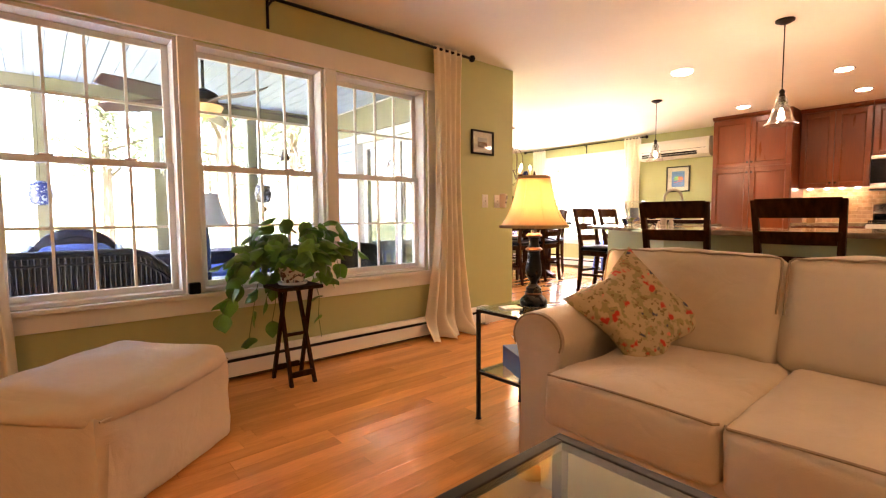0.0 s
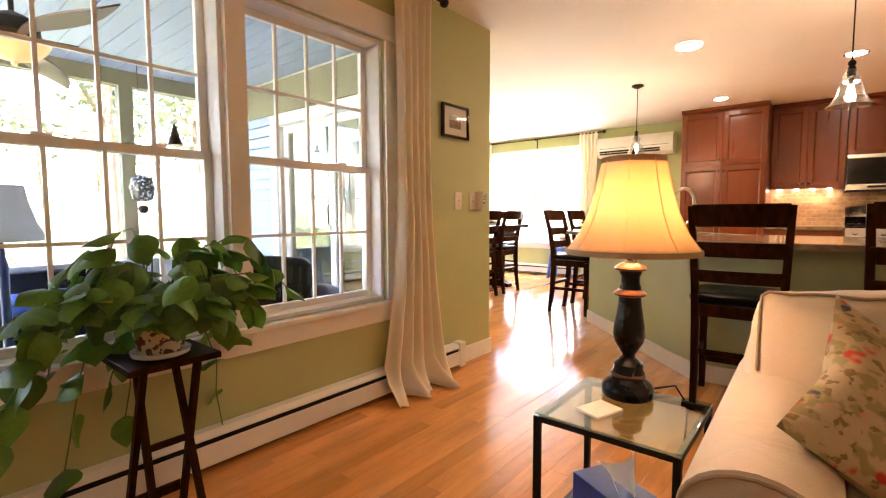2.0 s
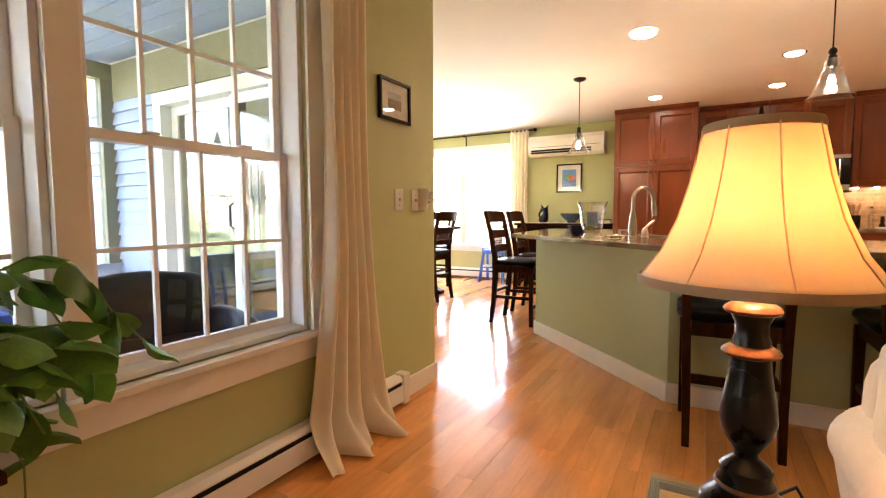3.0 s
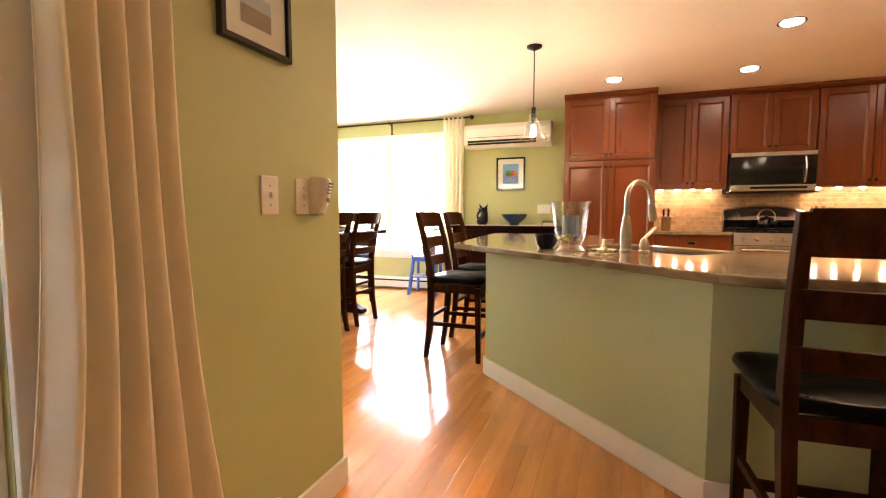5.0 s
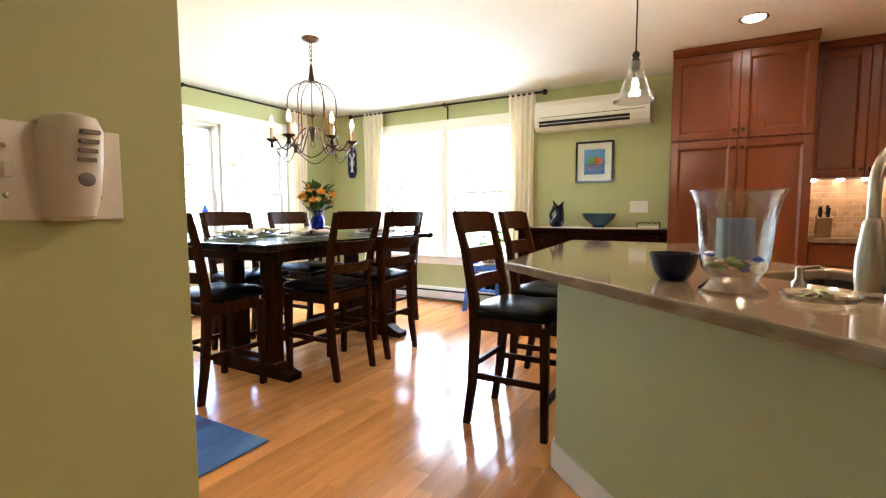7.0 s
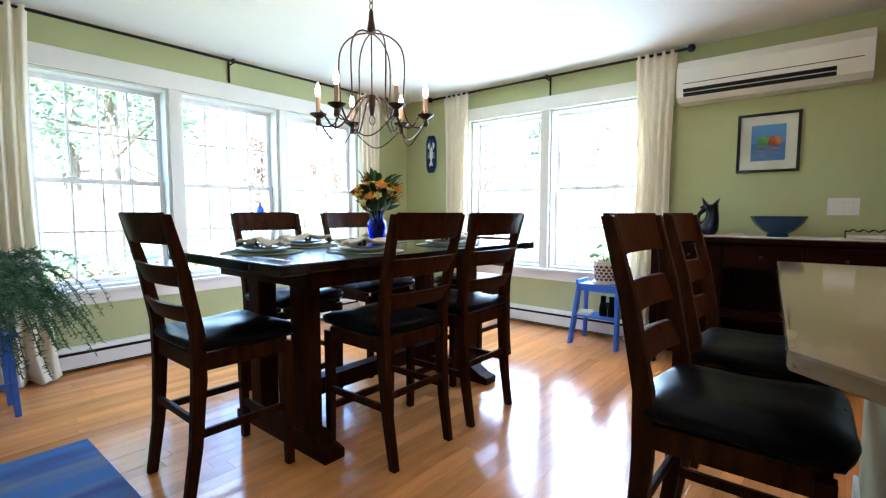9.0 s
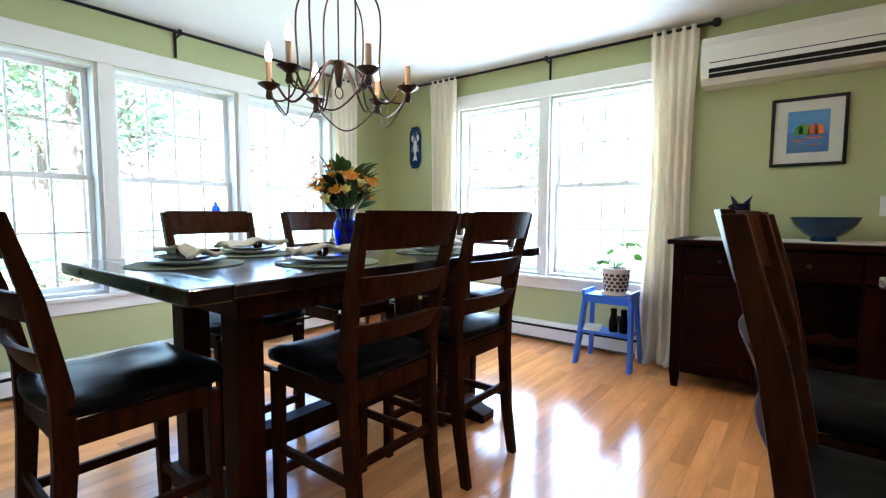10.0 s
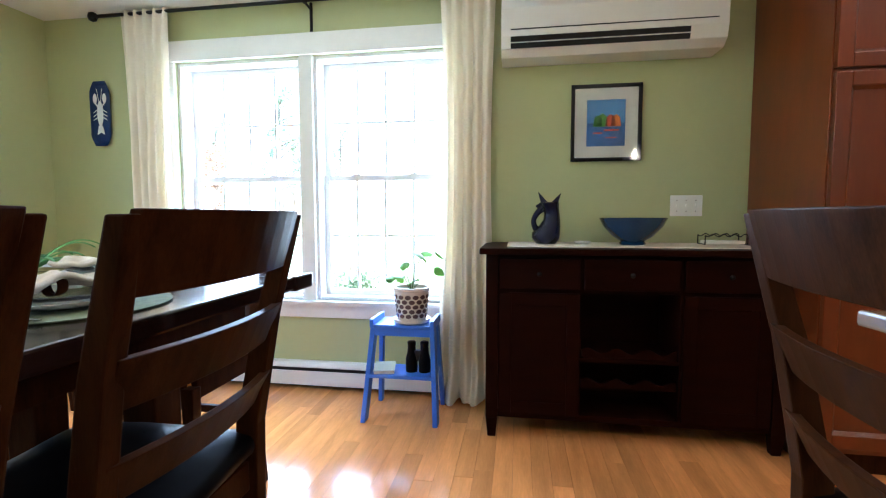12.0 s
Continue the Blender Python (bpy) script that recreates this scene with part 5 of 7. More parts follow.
def picture(m, w, h, fw, mat_w, name, label):
    """A framed picture: local x across, z up, facing -y, centred."""
    p = thing(name, m, label, "picture")
    g = G()
    g.box(-w / 2, -0.022, -h / 2, -w / 2 + fw, 0, h / 2).box(w / 2 - fw, -0.022, -h / 2, w / 2, 0, h / 2)
    g.box(-w / 2 + fw, -0.022, -h / 2, w / 2 - fw, 0, -h / 2 + fw).box(-w / 2 + fw, -0.022, h / 2 - fw, w / 2 - fw, 0, h / 2)
    part("picture_frame", g, BLACKGLASS, p, bevel=0.002)
    part("mount", G().box(-w / 2 + fw, -0.008, -h / 2 + fw, w / 2 - fw, -0.002, h / 2 - fw), mat("cream_mount", (0.72, 0.68, 0.60), 0.8), p)
    part("glass", G().box(-w / 2 + fw, -0.015, -h / 2 + fw, w / 2 - fw, -0.013, h / 2 - fw), WINDOW_GLASS, p).visible_shadow = False
    return p


art = picture(pose(X_E - 0.003, 3.76, 1.635, 0, 0, -90), 0.385, 0.43, 0.020, 0.08, "framed_print", "black framed print of sailing boats on blue water")
part("sky", G().box(-0.105, -0.0095, 0.0, 0.105, -0.008, 0.13), mat("print_sky", (0.10, 0.28, 0.62), 0.6, scale=10), art)
part("water", G().box(-0.105, -0.0095, -0.13, 0.105, -0.008, -0.0005), mat("print_water", (0.06, 0.16, 0.42), 0.6, var=0.5, scale=20, stretch=(1, 1, 6)), art)
for x, s, c in ((-0.045, 0.055, (0.10, 0.34, 0.06)), (-0.02, 0.07, (0.16, 0.40, 0.05)), (0.025, 0.062, (0.72, 0.10, 0.03)), (0.055, 0.06, (0.80, 0.22, 0.03))):
    part("sail", G().put([(x - s * 0.45, -0.0105, -0.02), (x + s * 0.45, -0.0105, -0.02), (x + s * 0.35, -0.0105, s * 0.5), (x, -0.0105, s * 0.8), (x - s * 0.35, -0.0105, s * 0.5)], [(0, 1, 2, 3, 4)]), mat("sail_%d" % int(c[0] * 100), c, 0.6), art)
part("reflection_strokes", G().box(-0.07, -0.0105, -0.06, -0.02, -0.0097, -0.052).box(-0.01, -0.0105, -0.045, 0.07, -0.0097, -0.036).box(0.0, -0.0105, -0.085, 0.06, -0.0097, -0.08), mat("sail_72", (0.72, 0.10, 0.03)), art)

fish = thing("fish_plaque", (X_E - 0.002, 7.03, 1.80, 0, 0, -90), "navy blue tray with a white lobster on the wall", "wall plaque")
oval = [((0.078 if abs(math.cos(a)) > 0.2 else 0.072) * max(-1, min(1, 1.25 * math.cos(a))), 0.215 * max(-1, min(1, 1.12 * math.sin(a)))) for a in [i * 6.28318 / 40 for i in range(40)]]
part("tray", G().loft([[(x * s, y, z * s) for x, z in oval] for s, y in ((0.9, 0), (1.0, -0.018), (0.93, -0.016), (0.88, -0.006))]), mat("navy_enamel", (0.012, 0.030, 0.11), 0.2), fish)
LOB = mat("white_enamel_paint", (0.72, 0.74, 0.76), 0.3)
part("lobster_body", G().put([(0.024 * math.cos(a), -0.0185, 0.0 + 0.085 * math.sin(a)) for a in [i * 0.5236 for i in range(12)]], [tuple(range(12))]), LOB, fish)
for s in (-1, 1):
    part("claw", G().put([(s * (0.036 + 0.016 * math.cos(a)), -0.0185, 0.10 + 0.035 * math.sin(a)) for a in [i * 0.785 for i in range(8)]], [tuple(range(8))]), LOB, fish)
    part("claw_arm", G().put([(s * 0.012, -0.0185, 0.05), (s * 0.02, -0.0185, 0.045), (s * 0.045, -0.0185, 0.075), (s * 0.036, -0.0185, 0.08)], [(0, 1, 2, 3)]), LOB, fish)
for s in (-1, 1):
    for z in (0.03, 0.005, -0.02):
        part("lobster_leg", G().put([(s * 0.020, -0.0186, z), (s * 0.020, -0.0186, z - 0.007), (s * 0.052, -0.0186, z - 0.026), (s * 0.052, -0.0186, z - 0.020)], [(0, 1, 2, 3)]), LOB, fish)
    part("antenna", G().put([(s * 0.005, -0.0186, 0.08), (s * 0.009, -0.0186, 0.08), (s * 0.022, -0.0186, 0.165), (s * 0.019, -0.0186, 0.165)], [(0, 1, 2, 3)]), LOB, fish)
part("tail", G().put([(-0.016, -0.0185, -0.08), (0.016, -0.0185, -0.08), (0.03, -0.0185, -0.14), (0, -0.0185, -0.125), (-0.03, -0.0185, -0.14)], [(0, 1, 2, 3, 4)]), LOB, fish)


def plate_switch(m, w, h, kinds, name="switch_plate", label="white plastic light switch plate"):
    p = thing(name, m, label, "switch plate")
    part("plate", G().box(-w / 2, -0.006, -h / 2, w / 2, 0, h / 2), WHITEPLASTIC, p, bevel=0.003)
    for x in kinds:
        part("toggle", G().box(x - 0.005, -0.018, -0.008, x + 0.005, -0.006, 0.010), WHITEPLASTIC, p, bevel=0.002)
        for z in (-0.03, 0.03):
            part("screw", G().lathe([(0.0035, 0), (0.003, 0.0012), (0.001, 0.0015)], 8).move(Matrix.Translation((x, -0.006, z)) @ Euler((1.5708, 0, 0)).to_matrix().to_4x4()), NICKEL, p)
    return p


plate_switch(pose(3.655, Y_L, 1.168), 0.076, 0.122, (0.0,))
plate_switch(pose(3.868, Y_L, 1.168), 0.170, 0.122, (-0.045, 0.055))
nl = thing("plug_in_sensor", (3.884, Y_L - 0.006, 1.172), "rounded white plastic sensor plugged in over the switch plate", "sensor")


def rounded(w, d, z, n=20):
    """A flat-backed, round-fronted section."""
    return [(w * math.cos(t), -d * max(0.0, math.sin(t)) ** 0.45, z) for t in [3.1416 * i / n for i in range(n + 1)]]


part("case", G().loft([rounded(w, d, z) for w, d, z in ((0.018, 0.016, -0.066), (0.026, 0.034, -0.060), (0.029, 0.050, -0.030), (0.030, 0.064, 0.020), (0.029, 0.068, 0.048), (0.024, 0.060, 0.064), (0.014, 0.040, 0.070))]), WHITEPLASTIC, nl, smooth=True)
for i in range(4):
    d = 0.060 + 0.0042 * i
    part("slot", G().box(-0.010, -d - 0.0035, 0.008 + i * 0.011, 0.010, -d + 0.004, 0.013 + i * 0.011), mat("grey_plastic", (0.16, 0.15, 0.13), 0.5), nl)
part("button", G().lathe([(0.009, 0), (0.009, 0.003), (0.002, 0.005)], 14).move(Matrix.Translation((0, -0.0565, -0.014)) @ Euler((1.4, 0, 0)).to_matrix().to_4x4()), mat("grey_plastic", (0.16, 0.15, 0.13), 0.5), nl, smooth=True)
plate_switch(pose(X_E, 3.316, 1.165, 0, 0, -90), 0.17, 0.117, (-0.05, 0.0, 0.05), "outlet_plate", "white three-gang outlet plate")

# sideboard
SBX, SBY0, SBY1 = 8.17, 3.03, 4.40
sb = thing("sideboard", (0, 0, 0), "dark mahogany sideboard with drawers, doors and open wine rack", "sideboard")
SBW = mat("mahogany", (0.012, 0.0026, 0.0011), 0.36, var=0.35, scale=4, stretch=(1, 1, 8), bump=0.06, bscale=40, coat=0.0, spec=0.03)
part("top", G().box(SBX - 0.045, SBY0 - 0.03, 0.925, X_E - 0.01, SBY1 + 0.03, 0.955), SBW, sb, bevel=0.006)
yA, yB = SBY0 + 0.46, SBY1 - 0.46
back = G().box(SBX + 0.02, SBY0, 0.10, X_E - 0.02, yA, 0.925).box(SBX + 0.02, yB, 0.10, X_E - 0.02, SBY1, 0.925).box(SBX + 0.36, yA, 0.10, X_E - 0.02, yB, 0.74).box(SBX + 0.02, yA, 0.74, X_E - 0.02, yB, 0.925).box(SBX + 0.02, yA, 0.10, SBX + 0.36, yB, 0.13)
for i in range(0, len(back.f), 6):
    k = i // 6 * 8
    part("carcass_block", G().put(back.v[k:k + 8], [tuple(j - k for j in f) for f in back.f[i:i + 6]]), SBW, sb)
for y in (SBY0 + 0.03, SBY1 - 0.03):
    for x in (SBX + 0.03, X_E - 0.05):
        part("foot", G().leg([(x, y, 0, 0.020, 0.020), (x, y, 0.10, 0.030, 0.030)]), SBW, sb, bevel=0.004)
    part("corner_post", G().box(SBX, y - 0.03, 0.10, SBX + 0.0195, y + 0.03, 0.925), SBW, sb, bevel=0.003)
for y0, y1 in ((SBY0 + 0.065, yA - 0.01), (yA + 0.01, yB - 0.01), (yB + 0.01, SBY1 - 0.065)):
    d = part("drawer", G().box(SBX, y0, 0.755, SBX + 0.019, y1, 0.905), SBW, sb, bevel=0.004)
    part("knob", G().lathe([(0.006, 0), (0.006, 0.012), (0.013, 0.018), (0.004, 0.026)], 12).move(Matrix.Translation((SBX, (y0 + y1) / 2, 0.83)) @ Euler((0, -1.5708, 0)).to_matrix().to_4x4()), BLACKMETAL, d, smooth=True)
for y0, y1 in ((SBY0 + 0.065, yA - 0.01), (yB + 0.01, SBY1 - 0.065)):
    g, s = G(), 0.06
    g.box(SBX, y0, 0.13, SBX + 0.019, y0 + s, 0.735).box(SBX, y1 - s, 0.13, SBX + 0.019, y1, 0.735).box(SBX, y0 + s, 0.13, SBX + 0.019, y1 - s, 0.19).box(SBX, y0 + s, 0.675, SBX + 0.019, y1 - s, 0.735)
    d = part("door", g, SBW, sb, bevel=0.003)
    part("panel", G().box(SBX + 0.009, y0 + s, 0.19, SBX + 0.018, y1 - s, 0.675), SBW, d)
for z in (0.27, 0.42):
    rings = [[(SBX + 0.03, y, z), (SBX + 0.05, y, z), (SBX + 0.05, y, z + 0.035 + 0.014 * math.cos((y - yA) * 45)), (SBX + 0.03, y, z + 0.035 + 0.014 * math.cos((y - yA) * 45))] for y in [yA + 0.005 + (yB - yA - 0.01) * i / 30 for i in range(31)]]
    part("bottle_rail", G().loft(rings), SBW, sb)
part("shelf", G().box(SBX + 0.025, yA, 0.40, SBX + 0.355, yB, 0.418), SBW, sb)
rn = thing("table_runner", (8.44, 3.70, 0.955), "cream scalloped table runner on the sideboard", "table runner")
scal = [(0.0 + sx * (0.205 + 0.012 * abs(math.sin(i * 0.52))), -0.60 + 1.20 * i / 48) for sx, rr in ((1, range(49)), (-1, range(48, -1, -1))) for i in rr]
part("cloth", G().prism(scal, 0.0005, 0.004), mat("cream_linen", (0.68, 0.62, 0.50), 0.9, bump=0.4, bscale=300), rn)
jug = thing("fish_jug", (8.50, 4.095, 0.959), "dark blue glazed jug shaped like a gurgling fish", "jug")
JG = mat("dark_blue_glaze", (0.008, 0.010, 0.035), 0.15, spec=0.3)
part("jug_body", G().loft([[(cx + r * math.cos(a), cy + r * 0.95 * math.sin(a), z) for a in [i * 6.28318 / 20 for i in range(20)]] for r, cx, cy, z in ((0.056, 0, 0, 0), (0.064, 0, 0, 0.010), (0.078, 0, 0.002, 0.030), (0.080, 0, 0.0, 0.060), (0.062, 0, -0.018, 0.095), (0.048, 0, -0.030, 0.130), (0.044, 0, -0.030, 0.165), (0.048, 0, -0.022, 0.195), (0.056, 0, -0.016, 0.222), (0.046, 0, -0.016, 0.226))]), JG, jug, smooth=True)
part("jug_handle", G().tube(arc(lambda s: (0, 0.036 + 0.042 * math.sin(3.14 * s) - 0.022 * s, 0.055 + 0.145 * s), 14), [0.021 - 0.007 * math.sin(3.14 * i / 14) for i in range(15)], 10), JG, jug, smooth=True)
part("tail_fin", G().put([(-0.008, 0.028, 0.175), (0.008, 0.028, 0.175), (0, 0.060, 0.205), (0, 0.030, 0.225)], [(0, 1, 2), (1, 3, 2), (0, 2, 3), (0, 3, 1)]), JG, jug)
for s, h in ((-1, 0.276), (1, 0.284)):
    part("jug_lip", G().put([(0.030, -0.016, 0.214), (-0.030, -0.016, 0.214), (-0.018, s * 0.046 - 0.016, 0.222), (0.018, s * 0.046 - 0.016, 0.222), (0, s * 0.062 - 0.016, h)], [(0, 3, 4), (3, 2, 4), (2, 1, 4), (0, 4, 1), (0, 1, 2, 3)]), JG, jug)
bw = thing("blue_bowl", (8.45, 3.655, 0.959), "wide blue glazed footed bowl on the sideboard", "bowl")
part("bowl", G().lathe([(0.062, 0), (0.066, 0.008), (0.058, 0.018), (0.100, 0.045), (0.145, 0.095), (0.168, 0.140), (0.163, 0.140), (0.138, 0.095), (0.09, 0.05), (0.004, 0.034)], 40), mat("blue_glaze", (0.008, 0.035, 0.085), 0.12, var=0.2), bw, smooth=True)
rk = thing("napkin_rack", (8.50, 3.20, 0.959), "black wire rack holding white cards", "napkin rack")
for x in (-0.05, 0.05):
    part("wire_side", G().tube([(x, -0.10, 0.004), (x, -0.10, 0.05)] + [(x, -0.10 + 0.2 * i / 24, 0.05 + 0.007 * math.sin(i * 1.05)) for i in range(25)] + [(x, 0.10, 0.05), (x, 0.10, 0.004)], 0.003, 5), BLACKMETAL, rk)
for y in (-0.10, 0.10):
    part("wire_end", G().tube([(-0.05, y, 0.004), (0.05, y, 0.004)], 0.003, 5), BLACKMETAL, rk)
part("card_stack", G().box(-0.045, -0.09, 0.005, 0.045, 0.09, 0.022), PAPER, rk, bevel=0.002)
cs = thing("coaster", (8.50, 3.90, 0.959), "small white dish on the sideboard", "dish")
part("dish", G().lathe([(0.03, 0), (0.042, 0.006), (0.044, 0.014), (0.038, 0.012), (0.004, 0.006)], 20), PORCELAIN, cs, smooth=True)

# blue step stool and what stands on it
ss = thing("step_stool", (8.42, 4.865, 0), "bright blue painted wooden step stool", "step stool")
for s in (-1, 1):
    part("front_leg", G().leg([(-0.165, s * 0.198, 0, 0.034, 0.013), (-0.065, s * 0.165, 0.505, 0.034, 0.013)]), BLUEPAINT, ss, bevel=0.003)
    part("rear_leg", G().leg([(0.13, s * 0.190, 0, 0.024, 0.012), (0.070, s * 0.160, 0.50, 0.024, 0.012)]), BLUEPAINT, ss, bevel=0.003)
    part("side_rail", G().box(-0.115, s * 0.168 - 0.010, 0.500, 0.11, s * 0.168 + 0.010, 0.548), BLUEPAINT, ss, bevel=0.003)
part("top_step", G().box(-0.11, -0.158, 0.500, 0.10, 0.158, 0.518), BLUEPAINT, ss, bevel=0.004)
part("lower_step", G().box(-0.155, -0.185, 0.235, 0.05, 0.185, 0.253), BLUEPAINT, ss, bevel=0.004)
part("cross_bar", G().box(-0.120, -0.160, 0.455, -0.104, 0.160, 0.498).move(pose(0.02, 0, 0)), BLUEPAINT, ss, bevel=0.003)
POTGLAZE = blotch("patterned_pot_glaze", (0.62, 0.58, 0.50), [((0.16, 0.07, 0.05), 34, 0.52, 2.0), ((0.10, 0.08, 0.09), 60, 0.60, 6.0)], 0.25, 0.0)


def pot(parent, r, h, saucer=True):
    part("pot", G().lathe([(r * 0.70, 0.012), (r * 0.76, 0.015), (r * 0.96, h * 0.75), (r, h * 0.9), (r * 1.04, h * 0.92), (r * 1.04, h), (r * 0.94, h), (r * 0.9, h * 0.9), (0.004, h * 0.88)], 30), POTGLAZE, parent, "white and brown patterned glazed pot", smooth=True)
    if saucer:
        part("saucer", G().lathe([(r * 0.78, 0), (r * 0.98, 0.008), (r * 1.02, 0.022), (r * 0.95, 0.022), (r * 0.8, 0.010), (0.004, 0.010)], 30), PORCELAIN, parent, smooth=True)
    part("soil", G().lathe([(r * 0.88, h * 0.885), (r * 0.5, h * 0.9), (0.004, h * 0.905)], 20), SOIL, parent)


def heart(ln, wd, droop):
    g = G()
    pr = [0.0, 0.72, 1.0, 0.98, 0.84, 0.62, 0.36, 0.0]

    def fn(u, v):
        i = v * 7
        k = min(6, int(i))
        w = pr[k] + (pr[k + 1] - pr[k]) * (i - k)
        x = (u - 0.5) * 2 * w * wd
        y = v * ln - (0.14 * ln * (1 - v) * abs(2 * u - 1) if v < 0.3 else 0)
        return (x, y, -droop * v * v * ln + 0.10 * abs(x) - 0.5 * x * x / wd)
    return mesh_of("leaf", g.sheet(fn, 4, 8), smooth=True)


HEART = [heart(0.098, 0.050, 0.35), heart(0.080, 0.042, 0.2), heart(0.060, 0.032, 0.3)]
for me in HEART:
    me.materials.append(LEAF)


def vines(parent, count, seed, z0, reach, fall, big):
    """Trailing stems with heart-shaped leaves."""
    rng = random.Random(seed)
    for k in range(count):
        a = 6.283 * k / count + rng.uniform(-0.3, 0.3)
        ln = reach * rng.uniform(0.45, 1.0)
        rise = rng.uniform(0.08, 0.36) * (0.4 if k % 3 == 0 else 1)
        if math.sin(a) < -0.35:
            ln *= 0.75
        drop = fall * rng.uniform(0.0, 1.0) if k % 3 == 0 else rng.uniform(-0.02, 0.22) * fall
        if math.sin(a) < -0.3:
            drop = -rng.uniform(0.05, 0.3) * fall
        pts = [Vector((math.cos(a) * ln * s ** 0.8, math.sin(a) * ln * s ** 0.8, z0 + rise * math.sin(min(1, s * 1.5) * 1.57) - (rise + drop) * max(0, s - 0.35) ** 1.5 * 1.9)) for s in [i / 8 for i in range(9)]]
        pts = [p + Vector((rng.uniform(-0.012, 0.012), rng.uniform(-0.012, 0.012), 0)) for p in pts]
        part("stem", G().tube(pts, 0.0025, 5), STEM, parent)
        for i in range(3, 9):
            for rep in range(rng.choice((0, 1, 1, 2))):
                lf = part("leaf", HEART[(0 if big and rng.random() < 0.75 else rng.choice((1, 2)))], None, parent)
                yaw = math.degrees(a) - 90 + rng.uniform(-85, 85)
                lf.matrix_local = Matrix.Translation(pts[i]) @ pose(0, 0, 0, 0, 0, yaw) @ pose(0, 0, 0, rng.uniform(-80, 5), rng.uniform(-30, 30), 0)


def motif_pot(parent, r, h, rows, count, ground, mark, label):
    """A tall pot whose glaze carries rows of raised oval marks."""
    part("pot", G().lathe([(r * 0.80, 0.012), (r * 0.84, 0.016), (r * 0.97, h * 0.80), (r, h * 0.9), (r * 1.05, h * 0.92), (r * 1.05, h), (r * 0.95, h), (r * 0.9, h * 0.9), (0.004, h * 0.88)], 32), ground, parent, label, smooth=True)
    part("saucer", G().lathe([(r * 0.85, 0), (r * 1.02, 0.008), (r * 1.06, 0.024), (r * 0.99, 0.024), (r * 0.82, 0.010), (0.004, 0.010)], 32), ground, parent, smooth=True)
    part("soil", G().lathe([(r * 0.88, h * 0.885), (r * 0.5, h * 0.9), (0.004, h * 0.905)], 20), SOIL, parent)
    for j in range(rows):
        z = h * (0.16 + 0.66 * (j + 0.5) / rows)
        rr = r * (0.84 + 0.13 * (z / h - 0.07) / 0.73) + 0.0012
        hw, hh = 2.6 * r / count, 0.31 * h / rows
        for i in range(count):
            a0 = 6.28318 * (i + 0.5 * (j % 2)) / count
            pts = [(a0 + hw / r * math.cos(t), z + hh * math.sin(t)) for t in [k * 0.7854 for k in range(8)]]
            part("painted_mark", G().put([(math.cos(a) * rr, math.sin(a) * rr, zz) for a, zz in pts] + [(math.cos(a0) * (rr + 0.0012), math.sin(a0) * (rr + 0.0012), z)], [(k, (k + 1) % 8, 8) for k in range(8)]), mark, parent)


CREAM_GLAZE = mat("cream_pot_glaze", (0.66, 0.60, 0.50), 0.22, var=0.08, scale=20)
BROWN_MARK = mat("brown_glaze_mark", (0.10, 0.06, 0.06), 0.25, var=0.3, scale=60)
sp2 = thing("potted_plant", (8.41, 4.83, 0.518), "small trailing plant in a patterned pot on the blue stool", "plant")
motif_pot(sp2, 0.098, 0.20, 5, 14, CREAM_GLAZE, BROWN_MARK, "cream glazed pot with rows of brown ovals")
rng = random.Random(8)
for k in range(11):
    a = k * 0.6
    tip = Vector((math.cos(a) * rng.uniform(0.04, 0.15), math.sin(a) * rng.uniform(0.04, 0.17), rng.uniform(0.20, 0.42)))
    part("stem", G().tube([(0, 0, 0.16), tip * 0.5 + Vector((0, 0, 0.13)), tip], 0.002, 5), STEM, sp2)
    lf = part("leaf", HEART[1 + k % 2], None, sp2)
    lf.matrix_local = Matrix.Translation(tip) @ pose(0, 0, 0, rng.uniform(-50, 20), rng.uniform(-30, 30), math.degrees(a) - 90)
bk = thing("book", (8.36, 4.975, 0.253, 0, 0, 12), "thin paperback booklet on the stool's lower step", "book")
part("page_block", G().box(-0.08, -0.055, 0.001, 0.08, 0.055, 0.018), PAPER, bk, bevel=0.002)
part("cover", G().box(-0.083, -0.058, 0.0185, 0.083, 0.058, 0.0205), mat("book_cover", (0.40, 0.42, 0.30), 0.4), bk)
bn = thing("binoculars", (8.36, 4.785, 0.253), "black binoculars standing on the stool's lower step", "binoculars")
for s in (-1, 1):
    part("barrel", G().lathe([(0.032, 0), (0.034, 0.02), (0.034, 0.07), (0.024, 0.11), (0.022, 0.14), (0.024, 0.165), (0.018, 0.17)], 18, 0, s * 0.036), LEATHER, bn, smooth=True)
part("bridge", G().box(-0.015, -0.02, 0.06, 0.015, 0.02, 0.12), BLACKMETAL, bn, bevel=0.004)
cup = thing("blue_glass_cup", (8.755, 5.55, 0.5705), "small cobalt glass cup on the window sill", "cup")
part("cup", G().lathe([(0.022, 0), (0.026, 0.07), (0.023, 0.07), (0.019, 0.006), (0.004, 0.006)], 18), COBALT, cup, smooth=True)
sc = thing("suncatcher", (6.80, 7.53, 1.12), "blue glass suncatcher hanging in the window", "suncatcher")
part("glass", G().lathe([(0.004, -0.07), (0.032, -0.06), (0.034, 0.03), (0.012, 0.06), (0.012, 0.075), (0.004, 0.08)], 16), COBALT, sc, smooth=True)
part("cord", G().tube([(0, 0, 0.07), (0, 0, 0.23)], 0.0015, 4), BLACKMETAL, sc)

